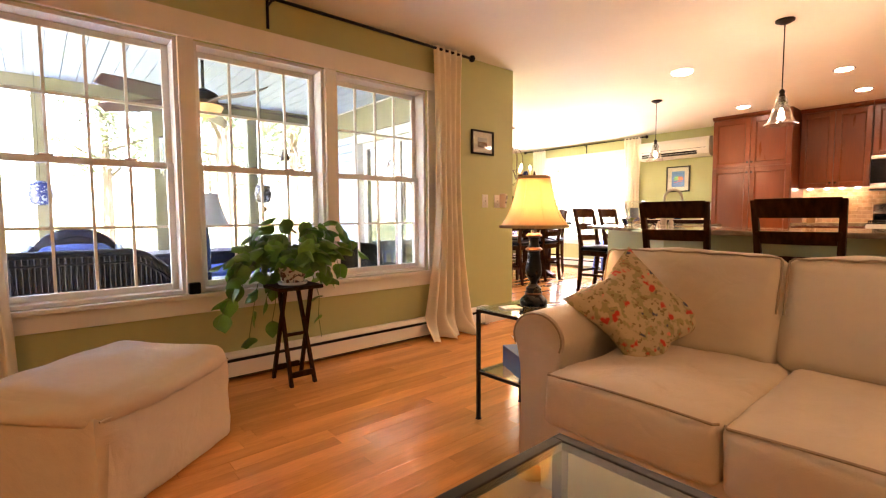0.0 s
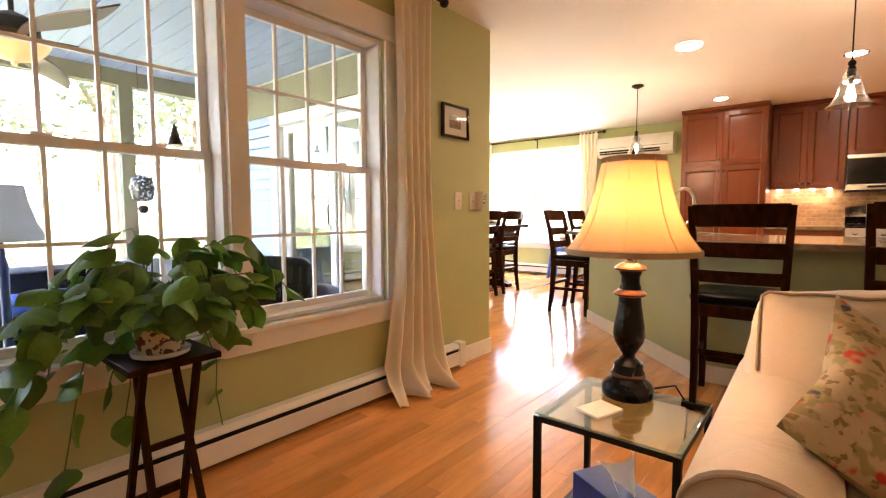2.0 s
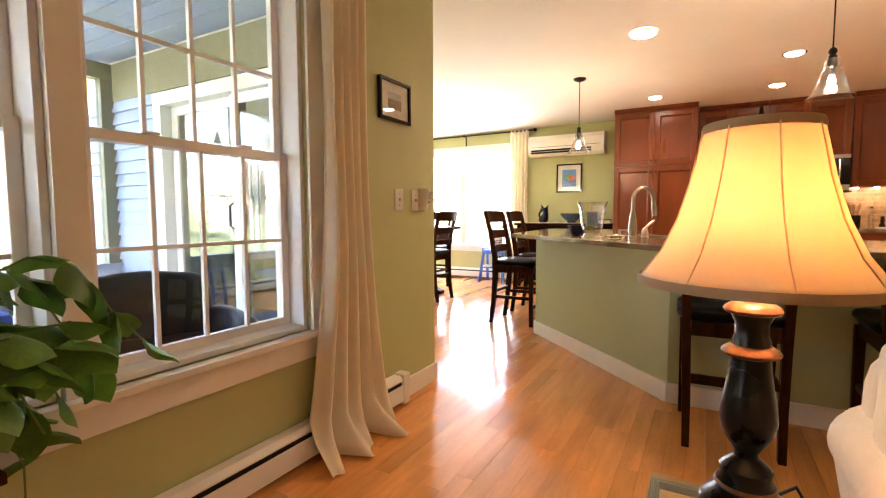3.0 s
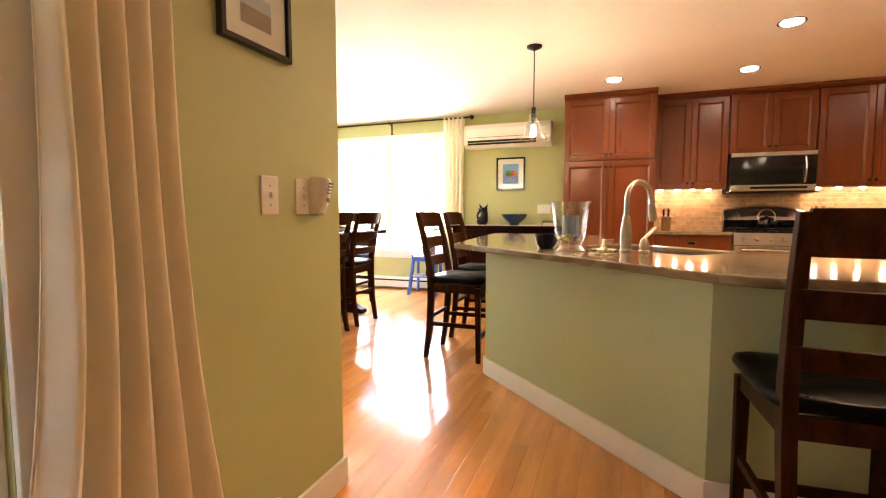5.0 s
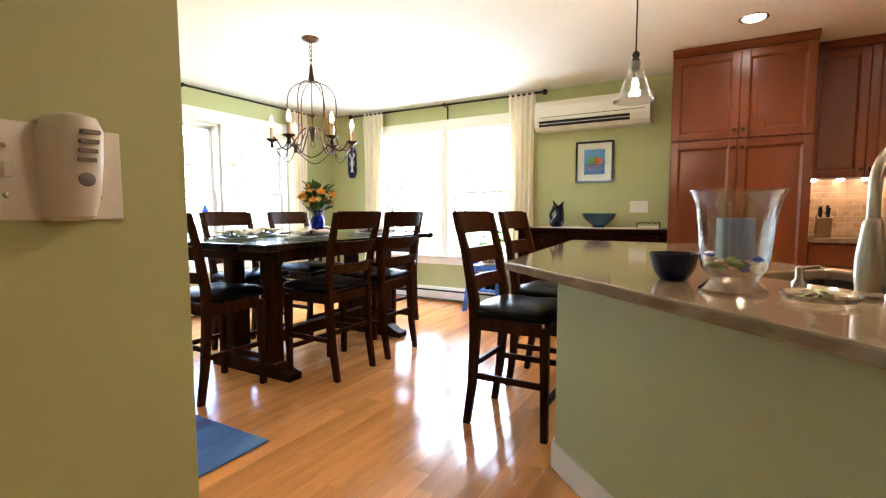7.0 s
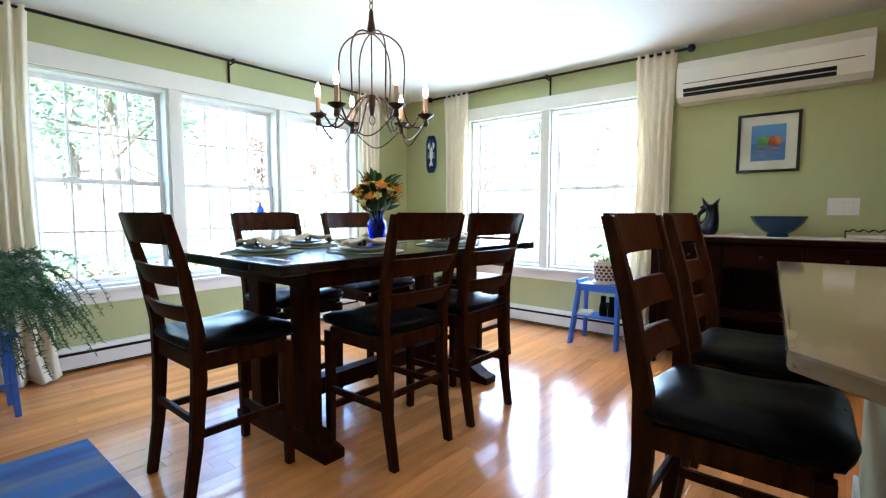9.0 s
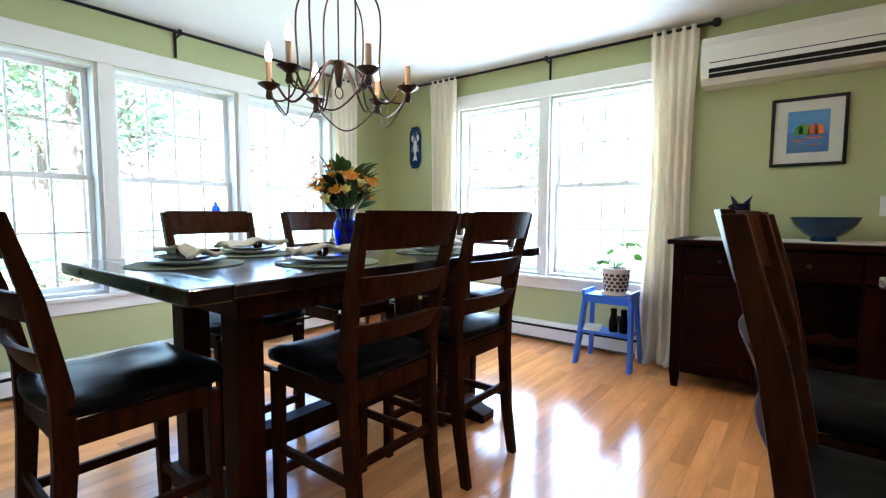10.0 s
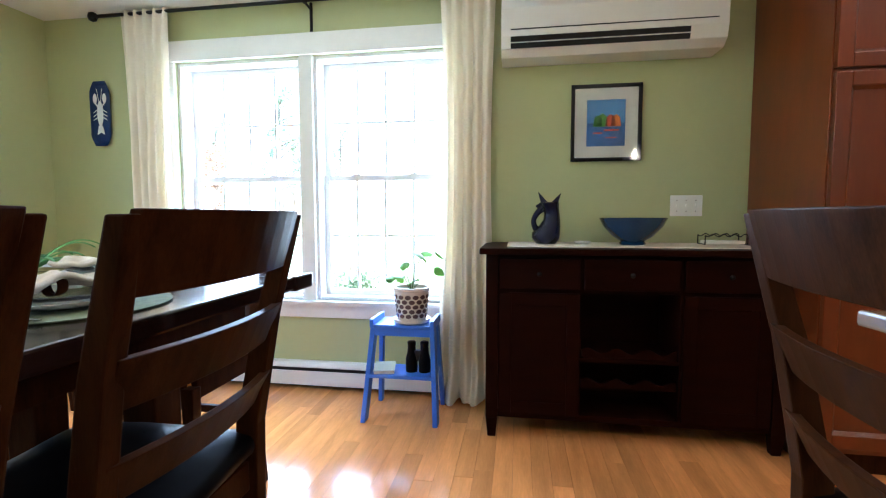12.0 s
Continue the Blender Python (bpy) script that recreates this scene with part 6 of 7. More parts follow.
# corner plant beyond the dining table
CX, CY = 8.02, 6.86
st = thing("corner_stand", (CX, CY, 0), "dark wooden plant stand in the corner", "plant stand")
part("top", G().lathe([(0.15, 0.575), (0.16, 0.582), (0.16, 0.596), (0.15, 0.602)], 28), DARKWOOD, st, smooth=True)
for k in range(4):
    a = 0.785 + 1.5708 * k
    part("leg", G().leg([(0.15 * math.cos(a), 0.15 * math.sin(a), 0, 0.012, 0.012), (0.11 * math.cos(a), 0.11 * math.sin(a), 0.575, 0.015, 0.015)]), DARKWOOD, st, bevel=0.003)
cp = thing("strap_leaf_plant", (CX, CY, 0.602), "strap-leaved green plant in a blue and white pot", "plant")
motif_pot(cp, 0.135, 0.24, 4, 12, PORCELAIN, mat("blue_glaze_mark", (0.05, 0.09, 0.30), 0.2), "white pot with blue painted marks")
STRAP = mat("strap_leaf", (0.10, 0.24, 0.06), 0.4, var=0.3, scale=12, random_shade=0.3, translucent=0.2)
rng = random.Random(31)
for k in range(18):
    a, ln, up = 0.35 * k + rng.uniform(-0.2, 0.2), rng.uniform(0.20, 0.36), rng.uniform(0.06, 0.17)
    part("leaf", G().sheet(lambda u, v: (math.cos(a) * ln * v - math.sin(a) * (u - 0.5) * 0.034 * math.sin(0.25 + 2.8 * v), math.sin(a) * ln * v + math.cos(a) * (u - 0.5) * 0.034 * math.sin(0.25 + 2.8 * v), 0.205 + up * math.sin(2.3 * v) + 0.25 * 0.034 * abs(2 * u - 1)), 4, 10), STRAP, cp, smooth=True)

RUG = blotch("blue_rug_wool", (0.06, 0.14, 0.36), [((0.13, 0.26, 0.44), 2.6, 0.47, 2.0), ((0.20, 0.19, 0.15), 2.2, 0.55, 9.0), ((0.045, 0.065, 0.20), 3.2, 0.52, 14.0), ((0.11, 0.10, 0.20), 5.0, 0.60, 4.0)], 0.95, 0.9, 0.14, (0.35, 1.6, 1))
rug = thing("area_rug", (4.72, 5.325, 0), "blue mottled wool area rug on the floor", "rug")
part("weave", G().box(-0.36, -0.81, 0.0005, 0.365, 0.81, 0.012), RUG, rug, bevel=0.005)

fs = thing("plant_stool", (4.80, 6.88, 0), "small blue painted plant stool", "stool")
for sx in (-1, 1):
    for sy in (-1, 1):
        part("leg", G().leg([(sx * 0.12, sy * 0.12, 0, 0.014, 0.014), (sx * 0.10, sy * 0.10, 0.44, 0.016, 0.016)]), BLUEPAINT, fs, bevel=0.003)
part("top", G().box(-0.14, -0.14, 0.44, 0.14, 0.14, 0.465), BLUEPAINT, fs, bevel=0.004)
part("rung", G().box(-0.11, -0.118, 0.16, 0.11, -0.10, 0.19), BLUEPAINT, fs)
fern = thing("fern", (4.80, 6.88, 0.466), "feathery green fern in a pot on a stool", "plant")
pot(fern, 0.11, 0.17)
FERN = mat("fern_frond", (0.045, 0.11, 0.03), 0.6, var=0.4, scale=20, random_shade=0.3, translucent=0.2)
rng = random.Random(21)
for k in range(120):
    a, ln = rng.uniform(0, 6.283), rng.uniform(0.35, 0.62)
    rise = rng.uniform(0.10, 0.42)
    pts = [Vector((math.cos(a) * ln * s, math.sin(a) * ln * s, 0.14 + rise * math.sin(s * 2.2) - 0.42 * s ** 2.5)) for s in [i / 10 for i in range(11)]]
    g = G().tube(pts, 0.0015, 4)
    for i in range(2, 11):
        for j in range(18):
            p = pts[i - 1].lerp(pts[i], j / 18)
            w = 0.055 * math.sin(3.1 * (i / 11)) + 0.01
            d = Vector((rng.gauss(0, 1), rng.gauss(0, 1), rng.gauss(-0.2, 0.6))).normalized() * w
            e = d.orthogonal().normalized() * 0.0038
            g.put([p - e, p + d, p + e], [(0, 1, 2)])
    part("frond", g, FERN, fern)

# ---- living room things ----
pic = picture(pose(3.612, Y_L - 0.002, 1.705), 0.29, 0.222, 0.017, 0.05, "framed_photo", "small black framed landscape photograph")
part("photo_sky", G().box(-0.062, -0.0095, 0.008, 0.062, -0.008, 0.045), mat("photo_sky", (0.42, 0.44, 0.46), 0.5), pic)
part("photo_land", G().box(-0.062, -0.0095, -0.045, 0.062, -0.008, 0.0075), mat("photo_land", (0.22, 0.13, 0.06), 0.5, var=0.6, scale=30), pic)


# sofa: local x is the seat's depth, facing -x; origin at the front edge in the middle
so = thing("sofa", (1.81, 0.485, 0), "cream slipcovered sofa with rolled arms and loose cushions", "sofa")
part("base", G().pillow(0.035, -0.88, 0.015, 0.98, 0.88, 0.30, 0.03, 0.004, 1, 14), SOFA, so, smooth=True, weld=True)
part("skirt", G().sheet(lambda u, v: (0.028 + 0.006 * math.sin(u * 47), (2 * u - 1) * 0.90, 0.29 - 0.285 * v), 80, 3), SOFA, so, smooth=True)
for i in range(3):
    y0 = -0.864 + i * 0.576
    part("seat_cushion", G().pillow(-0.012, y0 + 0.002, 0.265, 0.80, y0 + 0.574, 0.465, 0.032, 0.018, i * 3 + 1, 22), SOFA, so, smooth=True, weld=True)
    part("seat_piping", G().tube([(0.012, y0 + 0.008, 0.457)] + [(-0.006, y0 + 0.018 + 0.0540 * k, 0.458 + 0.007 * math.sin(0.314 * k)) for k in range(11)] + [(0.012, y0 + 0.568, 0.457)], 0.0042, 6), PIPING, so, smooth=True)
    yb = -1.005 + i * 0.67
    ye = yb + (0.664 if i < 2 else 0.735)
    lean = Matrix.Translation((0.775, 0, 0.43)) @ pose(0, 0, 0, 0, 15, 0)
    c = G().pillow(-0.11, yb + 0.004, 0.0, 0.17, ye, 0.425, 0.040, 0.035, i * 5 + 2, 22)
    part("back_cushion", c.move(lean), SOFA, so, smooth=True, weld=True)
    n = 14
    line = [(-0.100, yb + 0.02 + (ye - yb - 0.04) * k / n, 0.416 + 0.006 * math.sin(3.14 * k / n) + 0.003 * math.sin(2.3 * k)) for k in range(n + 1)]
    line = [(-0.104, yb + 0.012, 0.20), (-0.104, yb + 0.010, 0.36), (-0.102, yb + 0.012, 0.405)] + line + [(-0.102, ye - 0.006, 0.405), (-0.104, ye - 0.004, 0.36), (-0.104, ye - 0.006, 0.20)]
    part("back_piping", G().tube(line, 0.0042, 6).move(lean), PIPING, so, smooth=True)
part("back", G().pillow(0.90, -1.08, 0.02, 1.10, 1.08, 0.79, 0.08, 0.01, 4, 16), SOFA, so, smooth=True, weld=True)
for s in (-1, 1):
    ring = []
    for x in (0.135, 0.142, 0.16, 0.40, 0.70, 1.04, 1.06):
        k = 0.93 if x in (0.135, 1.06) else 1.0
        cy, cz = s * (1.000 + 0.02 * x), 0.535 + 0.012 * x
        pts = [(x, cy + k * 0.125 * math.cos(t), cz + k * 0.105 * math.sin(t)) for t in [-0.5 + i * (3.14 + 1.0) / 16 for i in range(17)]]
        pts += [(x, cy - k * 0.092, 0.40), (x, cy - k * 0.088, 0.25), (x, cy - k * 0.095, 0.01), (x, cy + k * 0.095, 0.01), (x, cy + k * 0.088, 0.25), (x, cy + k * 0.092, 0.40)]
        ring.append(pts)
    part("arm", G().loft(ring), SOFA, so, bevel=0.0, smooth=True)
    part("arm_piping", G().tube([(0.130, s * 1.003 + 0.117 * math.cos(t), 0.537 + 0.098 * math.sin(t)) for t in [-0.4 + i * 3.94 / 16 for i in range(17)]], 0.0042, 6), PIPING, so, smooth=True)

FLORAL = blotch("floral_cushion_cloth", (0.45, 0.34, 0.19), [((0.30, 0.25, 0.11), 24, 0.52, 1.0), ((0.22, 0.15, 0.06), 40, 0.60, 3.0), ((0.055, 0.06, 0.09), 17, 0.635, 7.0), ((0.52, 0.045, 0.03), 15, 0.635, 12.0), ((0.56, 0.060, 0.04), 14, 0.64, 23.0), ((0.72, 0.20, 0.14), 30, 0.70, 12.5)], 0.9, 0.4, 0.05)
ey, ez = Vector((0.352, -0.07, 0.18)).normalized(), Vector((-0.11, 0.28, 0.24)).normalized()
ex = ey.cross(ez).normalized()
ez = ex.cross(ey)
pillow_pose = Matrix.Translation((2.335, 1.272, 0.628)) @ Matrix((ex, ey, ez)).transposed().to_4x4()
tp = thing("throw_pillow", pillow_pose, "square floral throw pillow on the sofa", "pillow")


def cushion(u, v, s):
    x, y = 2 * u - 1, 2 * v - 1
    puff = 0.068 * ((1 - x * x) * (1 - y * y)) ** 0.45
    pinch = 1 - 0.22 * (1 - abs(x * y)) * (max(abs(x), abs(y)) ** 2)
    return (s * puff, x * 0.228 * pinch, y * 0.228 * pinch)


part("cover", G().sheet(lambda u, v: cushion(u, v, 1), 24, 24).sheet(lambda u, v: cushion(v, u, -1), 24, 24), FLORAL, tp, smooth=True, weld=True)

# ottoman
ot = thing("ottoman", (0.64, 2.60, 0, 0, 0, 39.5), "cream slipcovered ottoman with a soft top", "ottoman")
part("skirt", G().pillow(-0.352, -0.292, 0.006, 0.352, 0.292, 0.395, 0.030, 0.004, 3, 18), SOFA, ot, smooth=True, weld=True)
part("cushion", G().pillow(-0.350, -0.290, 0.33, 0.350, 0.290, 0.440, 0.050, 0.038, 6, 20), SOFA, ot, smooth=True, weld=True)
part("seam", G().tube([(-0.335, -0.2955, 0.372), (0.0, -0.298, 0.376), (0.335, -0.2955, 0.372), (0.353, -0.28, 0.372), (0.356, 0.0, 0.376), (0.353, 0.28, 0.372)], 0.0035, 6), SOFA, ot)
part("corner_pleat", G().put([(-0.20, -0.292, 0.29), (-0.235, -0.300, 0.01), (-0.165, -0.300, 0.01), (-0.20, -0.285, 0.01)], [(0, 1, 3), (0, 3, 2), (0, 2, 1)]).move(pose(-0.1, 0, 0)), SOFA, ot)

# plant stand with trailing plant
ps = thing("plant_stand", (1.64, 3.14, 0), "dark wooden folding plant stand with crossed legs", "plant stand")
for x in (-0.075, 0.075):
    part("leg", G().leg([(x, -0.115, 0, 0.010, 0.014), (x * 0.8, 0.075, 0.585, 0.010, 0.014)]), DARKWOOD, ps, bevel=0.002)
    part("leg", G().leg([(x * 1.22, 0.125, 0, 0.010, 0.014), (x * 1.1, -0.075, 0.585, 0.010, 0.014)]), DARKWOOD, ps, bevel=0.002)
part("bar", G().box(-0.068, -0.112, 0.05, 0.068, -0.096, 0.085), DARKWOOD, ps, bevel=0.002)
part("bar", G().box(-0.078, 0.108, 0.05, 0.078, 0.124, 0.085), DARKWOOD, ps, bevel=0.002)
part("bar", G().box(-0.066, -0.015, 0.285, 0.066, 0.003, 0.305), DARKWOOD, ps, bevel=0.002)
part("top", G().box(-0.14, -0.13, 0.586, 0.14, 0.13, 0.608), DARKWOOD, ps, bevel=0.004)
pl = thing("pothos_plant", (1.63, 3.12, 0.609), "trailing green pothos in a patterned pot", "plant")
pot(pl, 0.088, 0.145)
vines(pl, 44, 4, 0.12, 0.44, 0.58, True)

# sensor on the window sill
sn = thing("sill_sensor", (1.145, Y_L - 0.025, LZ0 + 0.0005), "small black plastic speaker cube on the window sill", "speaker")
part("case", G().box(-0.032, -0.018, 0, 0.032, 0.03, 0.068), LEATHER, sn, bevel=0.008)

# end table, lamp and what lies there
et = thing("end_table", (2.262, 1.805, 0), "small black iron end table with glass top and shelf", "table")
for sx in (-1, 1):
    for sy in (-1, 1):
        part("leg", G().tube([(sx * 0.165, sy * 0.165, 0.0), (sx * 0.165, sy * 0.165, 0.014)], [0.017, 0.010], 8).leg([(sx * 0.165, sy * 0.165, 0.014, 0.008, 0.008), (sx * 0.165, sy * 0.165, 0.560, 0.008, 0.008)]), BLACKMETAL, et)
for z in (0.547, 0.235):
    for s in (-1, 1):
        part("rail", G().box(-0.157, s * 0.165 - 0.007, z, 0.157, s * 0.165 + 0.007, z + 0.014), BLACKMETAL, et)
        part("rail", G().box(s * 0.165 - 0.007, -0.157, z, s * 0.165 + 0.007, 0.157, z + 0.014), BLACKMETAL, et)
part("glass_top", G().box(-0.172, -0.172, 0.562, 0.172, 0.172, 0.570), TABLE_GLASS, et, "clear glass table top", bevel=0.002)
part("glass_shelf", G().box(-0.157, -0.157, 0.250, 0.157, 0.157, 0.256), TABLE_GLASS, et, "clear glass shelf", bevel=0.001)
lp = thing("table_lamp", pose(2.352, 1.828, 0.571) @ Matrix.Diagonal((1, 1, 1.045, 1)), "dark bronze table lamp with a lit cream bell shade", "lamp")
part("base", G().lathe([(0.065, 0), (0.069, 0.008), (0.068, 0.024), (0.061, 0.036), (0.047, 0.046), (0.042, 0.052), (0.043, 0.062), (0.038, 0.072), (0.039, 0.086), (0.030, 0.095), (0.018, 0.104), (0.017, 0.112), (0.028, 0.128), (0.038, 0.146), (0.042, 0.166), (0.040, 0.188), (0.035, 0.215), (0.031, 0.240), (0.029, 0.262), (0.028, 0.290), (0.024, 0.300), (0.024, 0.318), (0.030, 0.330), (0.028, 0.345), (0.016, 0.352), (0.011, 0.366), (0.010, 0.40)], 32), mat("black_lamp_lacquer", (0.004, 0.003, 0.0025), 0.28, var=0.5, scale=18, spec=0.3), lp, smooth=True)
RUBBED = mat("rubbed_copper_edge", (0.15, 0.065, 0.03), 0.35, metal=0.8, var=0.5, scale=30)
for z, r in ((0.268, 0.043), (0.335, 0.042)):
    part("collar", G().lathe([(r * 0.62, z - 0.004), (r * 0.96, z + 0.001), (r, z + 0.005), (r * 0.94, z + 0.009), (r * 0.60, z + 0.018)], 32), RUBBED, lp, "copper-rubbed flared collar", smooth=True)
part("base_ring", G().lathe([(0.043, 0.054), (0.046, 0.058), (0.043, 0.063)], 32, closed=False), RUBBED, lp, smooth=True)
SHADE = mat("cream_lampshade_cloth", (0.84, 0.63, 0.40), 0.9, var=0.05, scale=9, bump=0.2, bscale=300, translucent=0.33)
sh = [(0.172, 0.384), (0.163, 0.396), (0.138, 0.43), (0.115, 0.48), (0.097, 0.54), (0.084, 0.60), (0.080, 0.618)]
shade = part("shade", G().lathe(sh, 40, closed=False), SHADE, lp, "lit cream cloth bell shade", smooth=True)
shade.modifiers.new("thick", "SOLIDIFY").thickness = 0.002
for i in range(8):
    a = i * 0.7854 + 0.2
    part("shade_seam", G().tube([(math.cos(a) * (r + 0.001), math.sin(a) * (r + 0.001), z) for r, z in sh], 0.0013, 5), SHADE, lp)
for r, z in (sh[0], sh[-1]):
    part("shade_trim", G().lathe([(r + 0.002, z - 0.007), (r + 0.003, z), (r + 0.001, z + 0.007), (r - 0.002, z)], 40, closed=False), mat("tan_trim_ribbon", (0.42, 0.28, 0.15), 0.8), lp, smooth=True)
part("finial", G().lathe([(0.003, 0.615), (0.008, 0.625), (0.005, 0.64), (0.002, 0.65)], 10), BRONZE, lp, smooth=True)
part("bulb", G().lathe([(0.010, 0.40), (0.014, 0.42), (0.030, 0.46), (0.030, 0.485), (0.016, 0.51), (0.003, 0.515)], 16), BULB, lp, smooth=True)
point_lamp("table_lamp_light", (2.352, 1.828, 0.571 + 0.53), 0.20, TUNGSTEN, 0.03)
part("cord", G().tube([(0.05, -0.03, 0.006), (0.10, -0.06, 0.005), (0.14, -0.09, 0.006), (0.16, -0.12, -0.05), (0.17, -0.10, -0.38), (0.18, 0.0, -0.54), (0.36, 0.1, -0.541)], 0.003, 6), BLACKMETAL, lp, smooth=True)
nt = thing("note_pad", (2.20, 1.85, 0.571, 0, 0, -20), "small cream note pad on the end table", "note pad")
part("pad", G().box(-0.048, -0.036, 0.0, 0.048, 0.036, 0.006), PAPER, nt, bevel=0.001)
tx = thing("tissue_box", (2.235, 1.80, 0.2565, 0, 0, -28), "blue cardboard tissue box with a tissue standing out", "tissue box")
part("box", G().box(-0.06, -0.12, 0, 0.06, 0.12, 0.105), mat("blue_card", (0.008, 0.06, 0.28), 0.4, var=0.3, scale=20), tx, bevel=0.003)
part("tissue", G().sheet(lambda u, v: ((u - 0.5) * 0.10 * (0.4 + v), 0.03 * math.sin(u * 7) * (1 - 0.3 * v) + (v - 0.5) * 0.03, 0.102 + 0.085 * v + 0.02 * math.sin(u * 5 + v * 3)), 14, 8), mat("white_tissue", (0.82, 0.82, 0.82), 0.9, translucent=0.3), tx, smooth=True)

# glass coffee table
cf = thing("coffee_table", (1.205, 0.50, 0), "glass coffee table with a dark metal frame", "table")
for sx in (-1, 1):
    for sy in (-1, 1):
        part("leg", G().leg([(sx * 0.245, sy * 0.53, 0, 0.015, 0.015), (sx * 0.245, sy * 0.53, 0.425, 0.015, 0.015)]), BLACKMETAL, cf, bevel=0.002)
    part("rail", G().box(sx * 0.230, -0.545, 0.426, sx * 0.262, 0.545, 0.452), BLACKMETAL, cf, bevel=0.003)
    part("rail", G().box(-0.229, sx * 0.513, 0.426, 0.229, sx * 0.545, 0.452), BLACKMETAL, cf, bevel=0.003)
part("glass_top", G().box(-0.229, -0.512, 0.440, 0.229, 0.512, 0.450), TABLE_GLASS, cf, "thick greenish glass top", bevel=0.003)

# ---- porch things ----
WICKER = mat("dark_wicker", (0.006, 0.008, 0.024), 0.42, var=0.5, scale=30, bump=0.8, bscale=90, spec=0.25)
NAVY = mat("navy_cushion", (0.04, 0.09, 0.34), 0.85, bump=0.3, bscale=300)


def wicker_seat(m, half, label, high=0.78, arch=0.0):
    w = thing("wicker_sofa" if half > 0.5 else "wicker_chair", m, label, "sofa" if half > 0.5 else "chair")
    part("seat", G().pillow(-half, -0.30, 0.04, half, 0.33, 0.36, 0.04, 0.01, 2, 10), WICKER, w, smooth=True, weld=True)

    def back(u, v):
        x = (2 * u - 1) * half
        edge = max(0.0, (abs(x) - half * 0.72) / (half * 0.28))
        top = high - 0.17 * edge ** 1.6 if not arch else high - arch + arch * math.sqrt(max(0.0, 1 - (x / half) ** 2))
        return (x, -0.30 - 0.10 * v, 0.06 + (top - 0.06) * v)
    b = part("back", G().sheet(back, 40, 10), WICKER, w, smooth=True)
    b.modifiers.new("thick", "SOLIDIFY").thickness = 0.03
    for i in range(int(half * 64)):
        x = -half + 0.03125 * i + 0.0156
        p0, p1 = Vector(back((x / half + 1) / 2, 0.02)), Vector(back((x / half + 1) / 2, 0.97))
        part("cane", G().tube([p0 - Vector((0, 0.034, 0)), p1 - Vector((0, 0.034, 0))], 0.0075, 5), WICKER, w)
    for v in (0.06, 0.90):
        part("woven_band", G().tube([Vector(back(i / 30, v)) - Vector((0, 0.040, 0)) for i in range(31)], 0.010, 6), WICKER, w, smooth=True)
    if arch:
        for k in (0.55, 0.72, 0.88):
            part("arched_cane", G().tube([(half * k * math.cos(t), -0.365, high - arch - 0.02 + arch * k * math.sin(t)) for t in [3.1416 * i / 20 for i in range(21)]], 0.012, 6), WICKER, w, smooth=True)
    part("rim", G().tube([Vector(back(i / 30, 1.0)) for i in range(31)], 0.025, 8), WICKER, w, smooth=True)
    for s in (-1, 1):
        part("arm", G().tube([(s * half, -0.38, high - 0.17), (s * half, -0.05, high - 0.19), (s * half, 0.28, high - 0.22), (s * half, 0.32, 0.40), (s * half, 0.30, 0.02)], 0.035, 8), WICKER, w, smooth=True)
        part("leg", G().leg([(s * (half - 0.05), -0.28, 0.0, 0.02, 0.02), (s * (half - 0.05), -0.28, 0.06, 0.02, 0.02)]), WICKER, w)
    part("back_cushion", G().pillow(-half + 0.08, -0.27, 0.40, half - 0.08, -0.12, high - 0.14, 0.05, 0.02, 4, 10), NAVY, w, "navy back cushion", smooth=True, weld=True)
    part("cushion", G().pillow(-half + 0.05, -0.25, 0.35, half - 0.05, 0.32, 0.46, 0.04, 0.02, 5, 8), NAVY, w, "navy seat cushion", smooth=True, weld=True)
    return w


PZ = -0.02
wicker_seat(pose(0.38, 4.86, PZ, 0, 0, -3), 0.85, "dark wicker porch sofa with navy cushions, its back to the window", 0.80)
wicker_seat(pose(0.70, 5.72, PZ, 0, 0, 175), 0.34, "dark wicker porch chair with an arched back", 0.93, 0.30)

# leather armchair by the window
ac = thing("leather_armchair", (2.80, 4.36, PZ, 0, 0, 160), "dark brown leather porch armchair with a rolled back", "chair")
HIDE = mat("dark_brown_leather", (0.008, 0.005, 0.005), 0.38, var=0.4, scale=12, bump=0.3, bscale=200, spec=0.3)
part("seat", G().pillow(-0.30, -0.24, 0.10, 0.30, 0.36, 0.43, 0.06, 0.03, 3, 12), HIDE, ac, smooth=True, weld=True)
part("back", G().pillow(-0.34, -0.14, 0.12, 0.34, 0.08, 0.76, 0.09, 0.03, 7, 14).move(pose(0, -0.27, 0, 6)), HIDE, ac, smooth=True, weld=True)
for s in (-1, 1):
    part("arm", G().pillow(s * 0.37 - 0.08, -0.30, 0.10, s * 0.37 + 0.08, 0.36, 0.56, 0.075, 0.02, 5 + s, 12), HIDE, ac, smooth=True, weld=True)
    for y in (-0.26, 0.30):
        part("foot", G().leg([(s * 0.36, y, 0, 0.018, 0.018), (s * 0.36, y, 0.13, 0.025, 0.025)]), DARKWOOD, ac)
wicker_seat(pose(2.05, 6.25, PZ, 0, 0, 180), 0.75, "low dark wicker porch bench with navy cushions", 0.60)
wt = thing("porch_table", (2.15, 5.35, PZ), "low white porch table", "table")
part("top", G().box(-0.4, -0.25, 0.40, 0.4, 0.25, 0.43), PORCELAIN, wt, bevel=0.005)
for sx in (-1, 1):
    for sy in (-1, 1):
        part("leg", G().leg([(sx * 0.36, sy * 0.21, 0, 0.02, 0.02), (sx * 0.36, sy * 0.21, 0.40, 0.02, 0.02)]), PORCELAIN, wt)
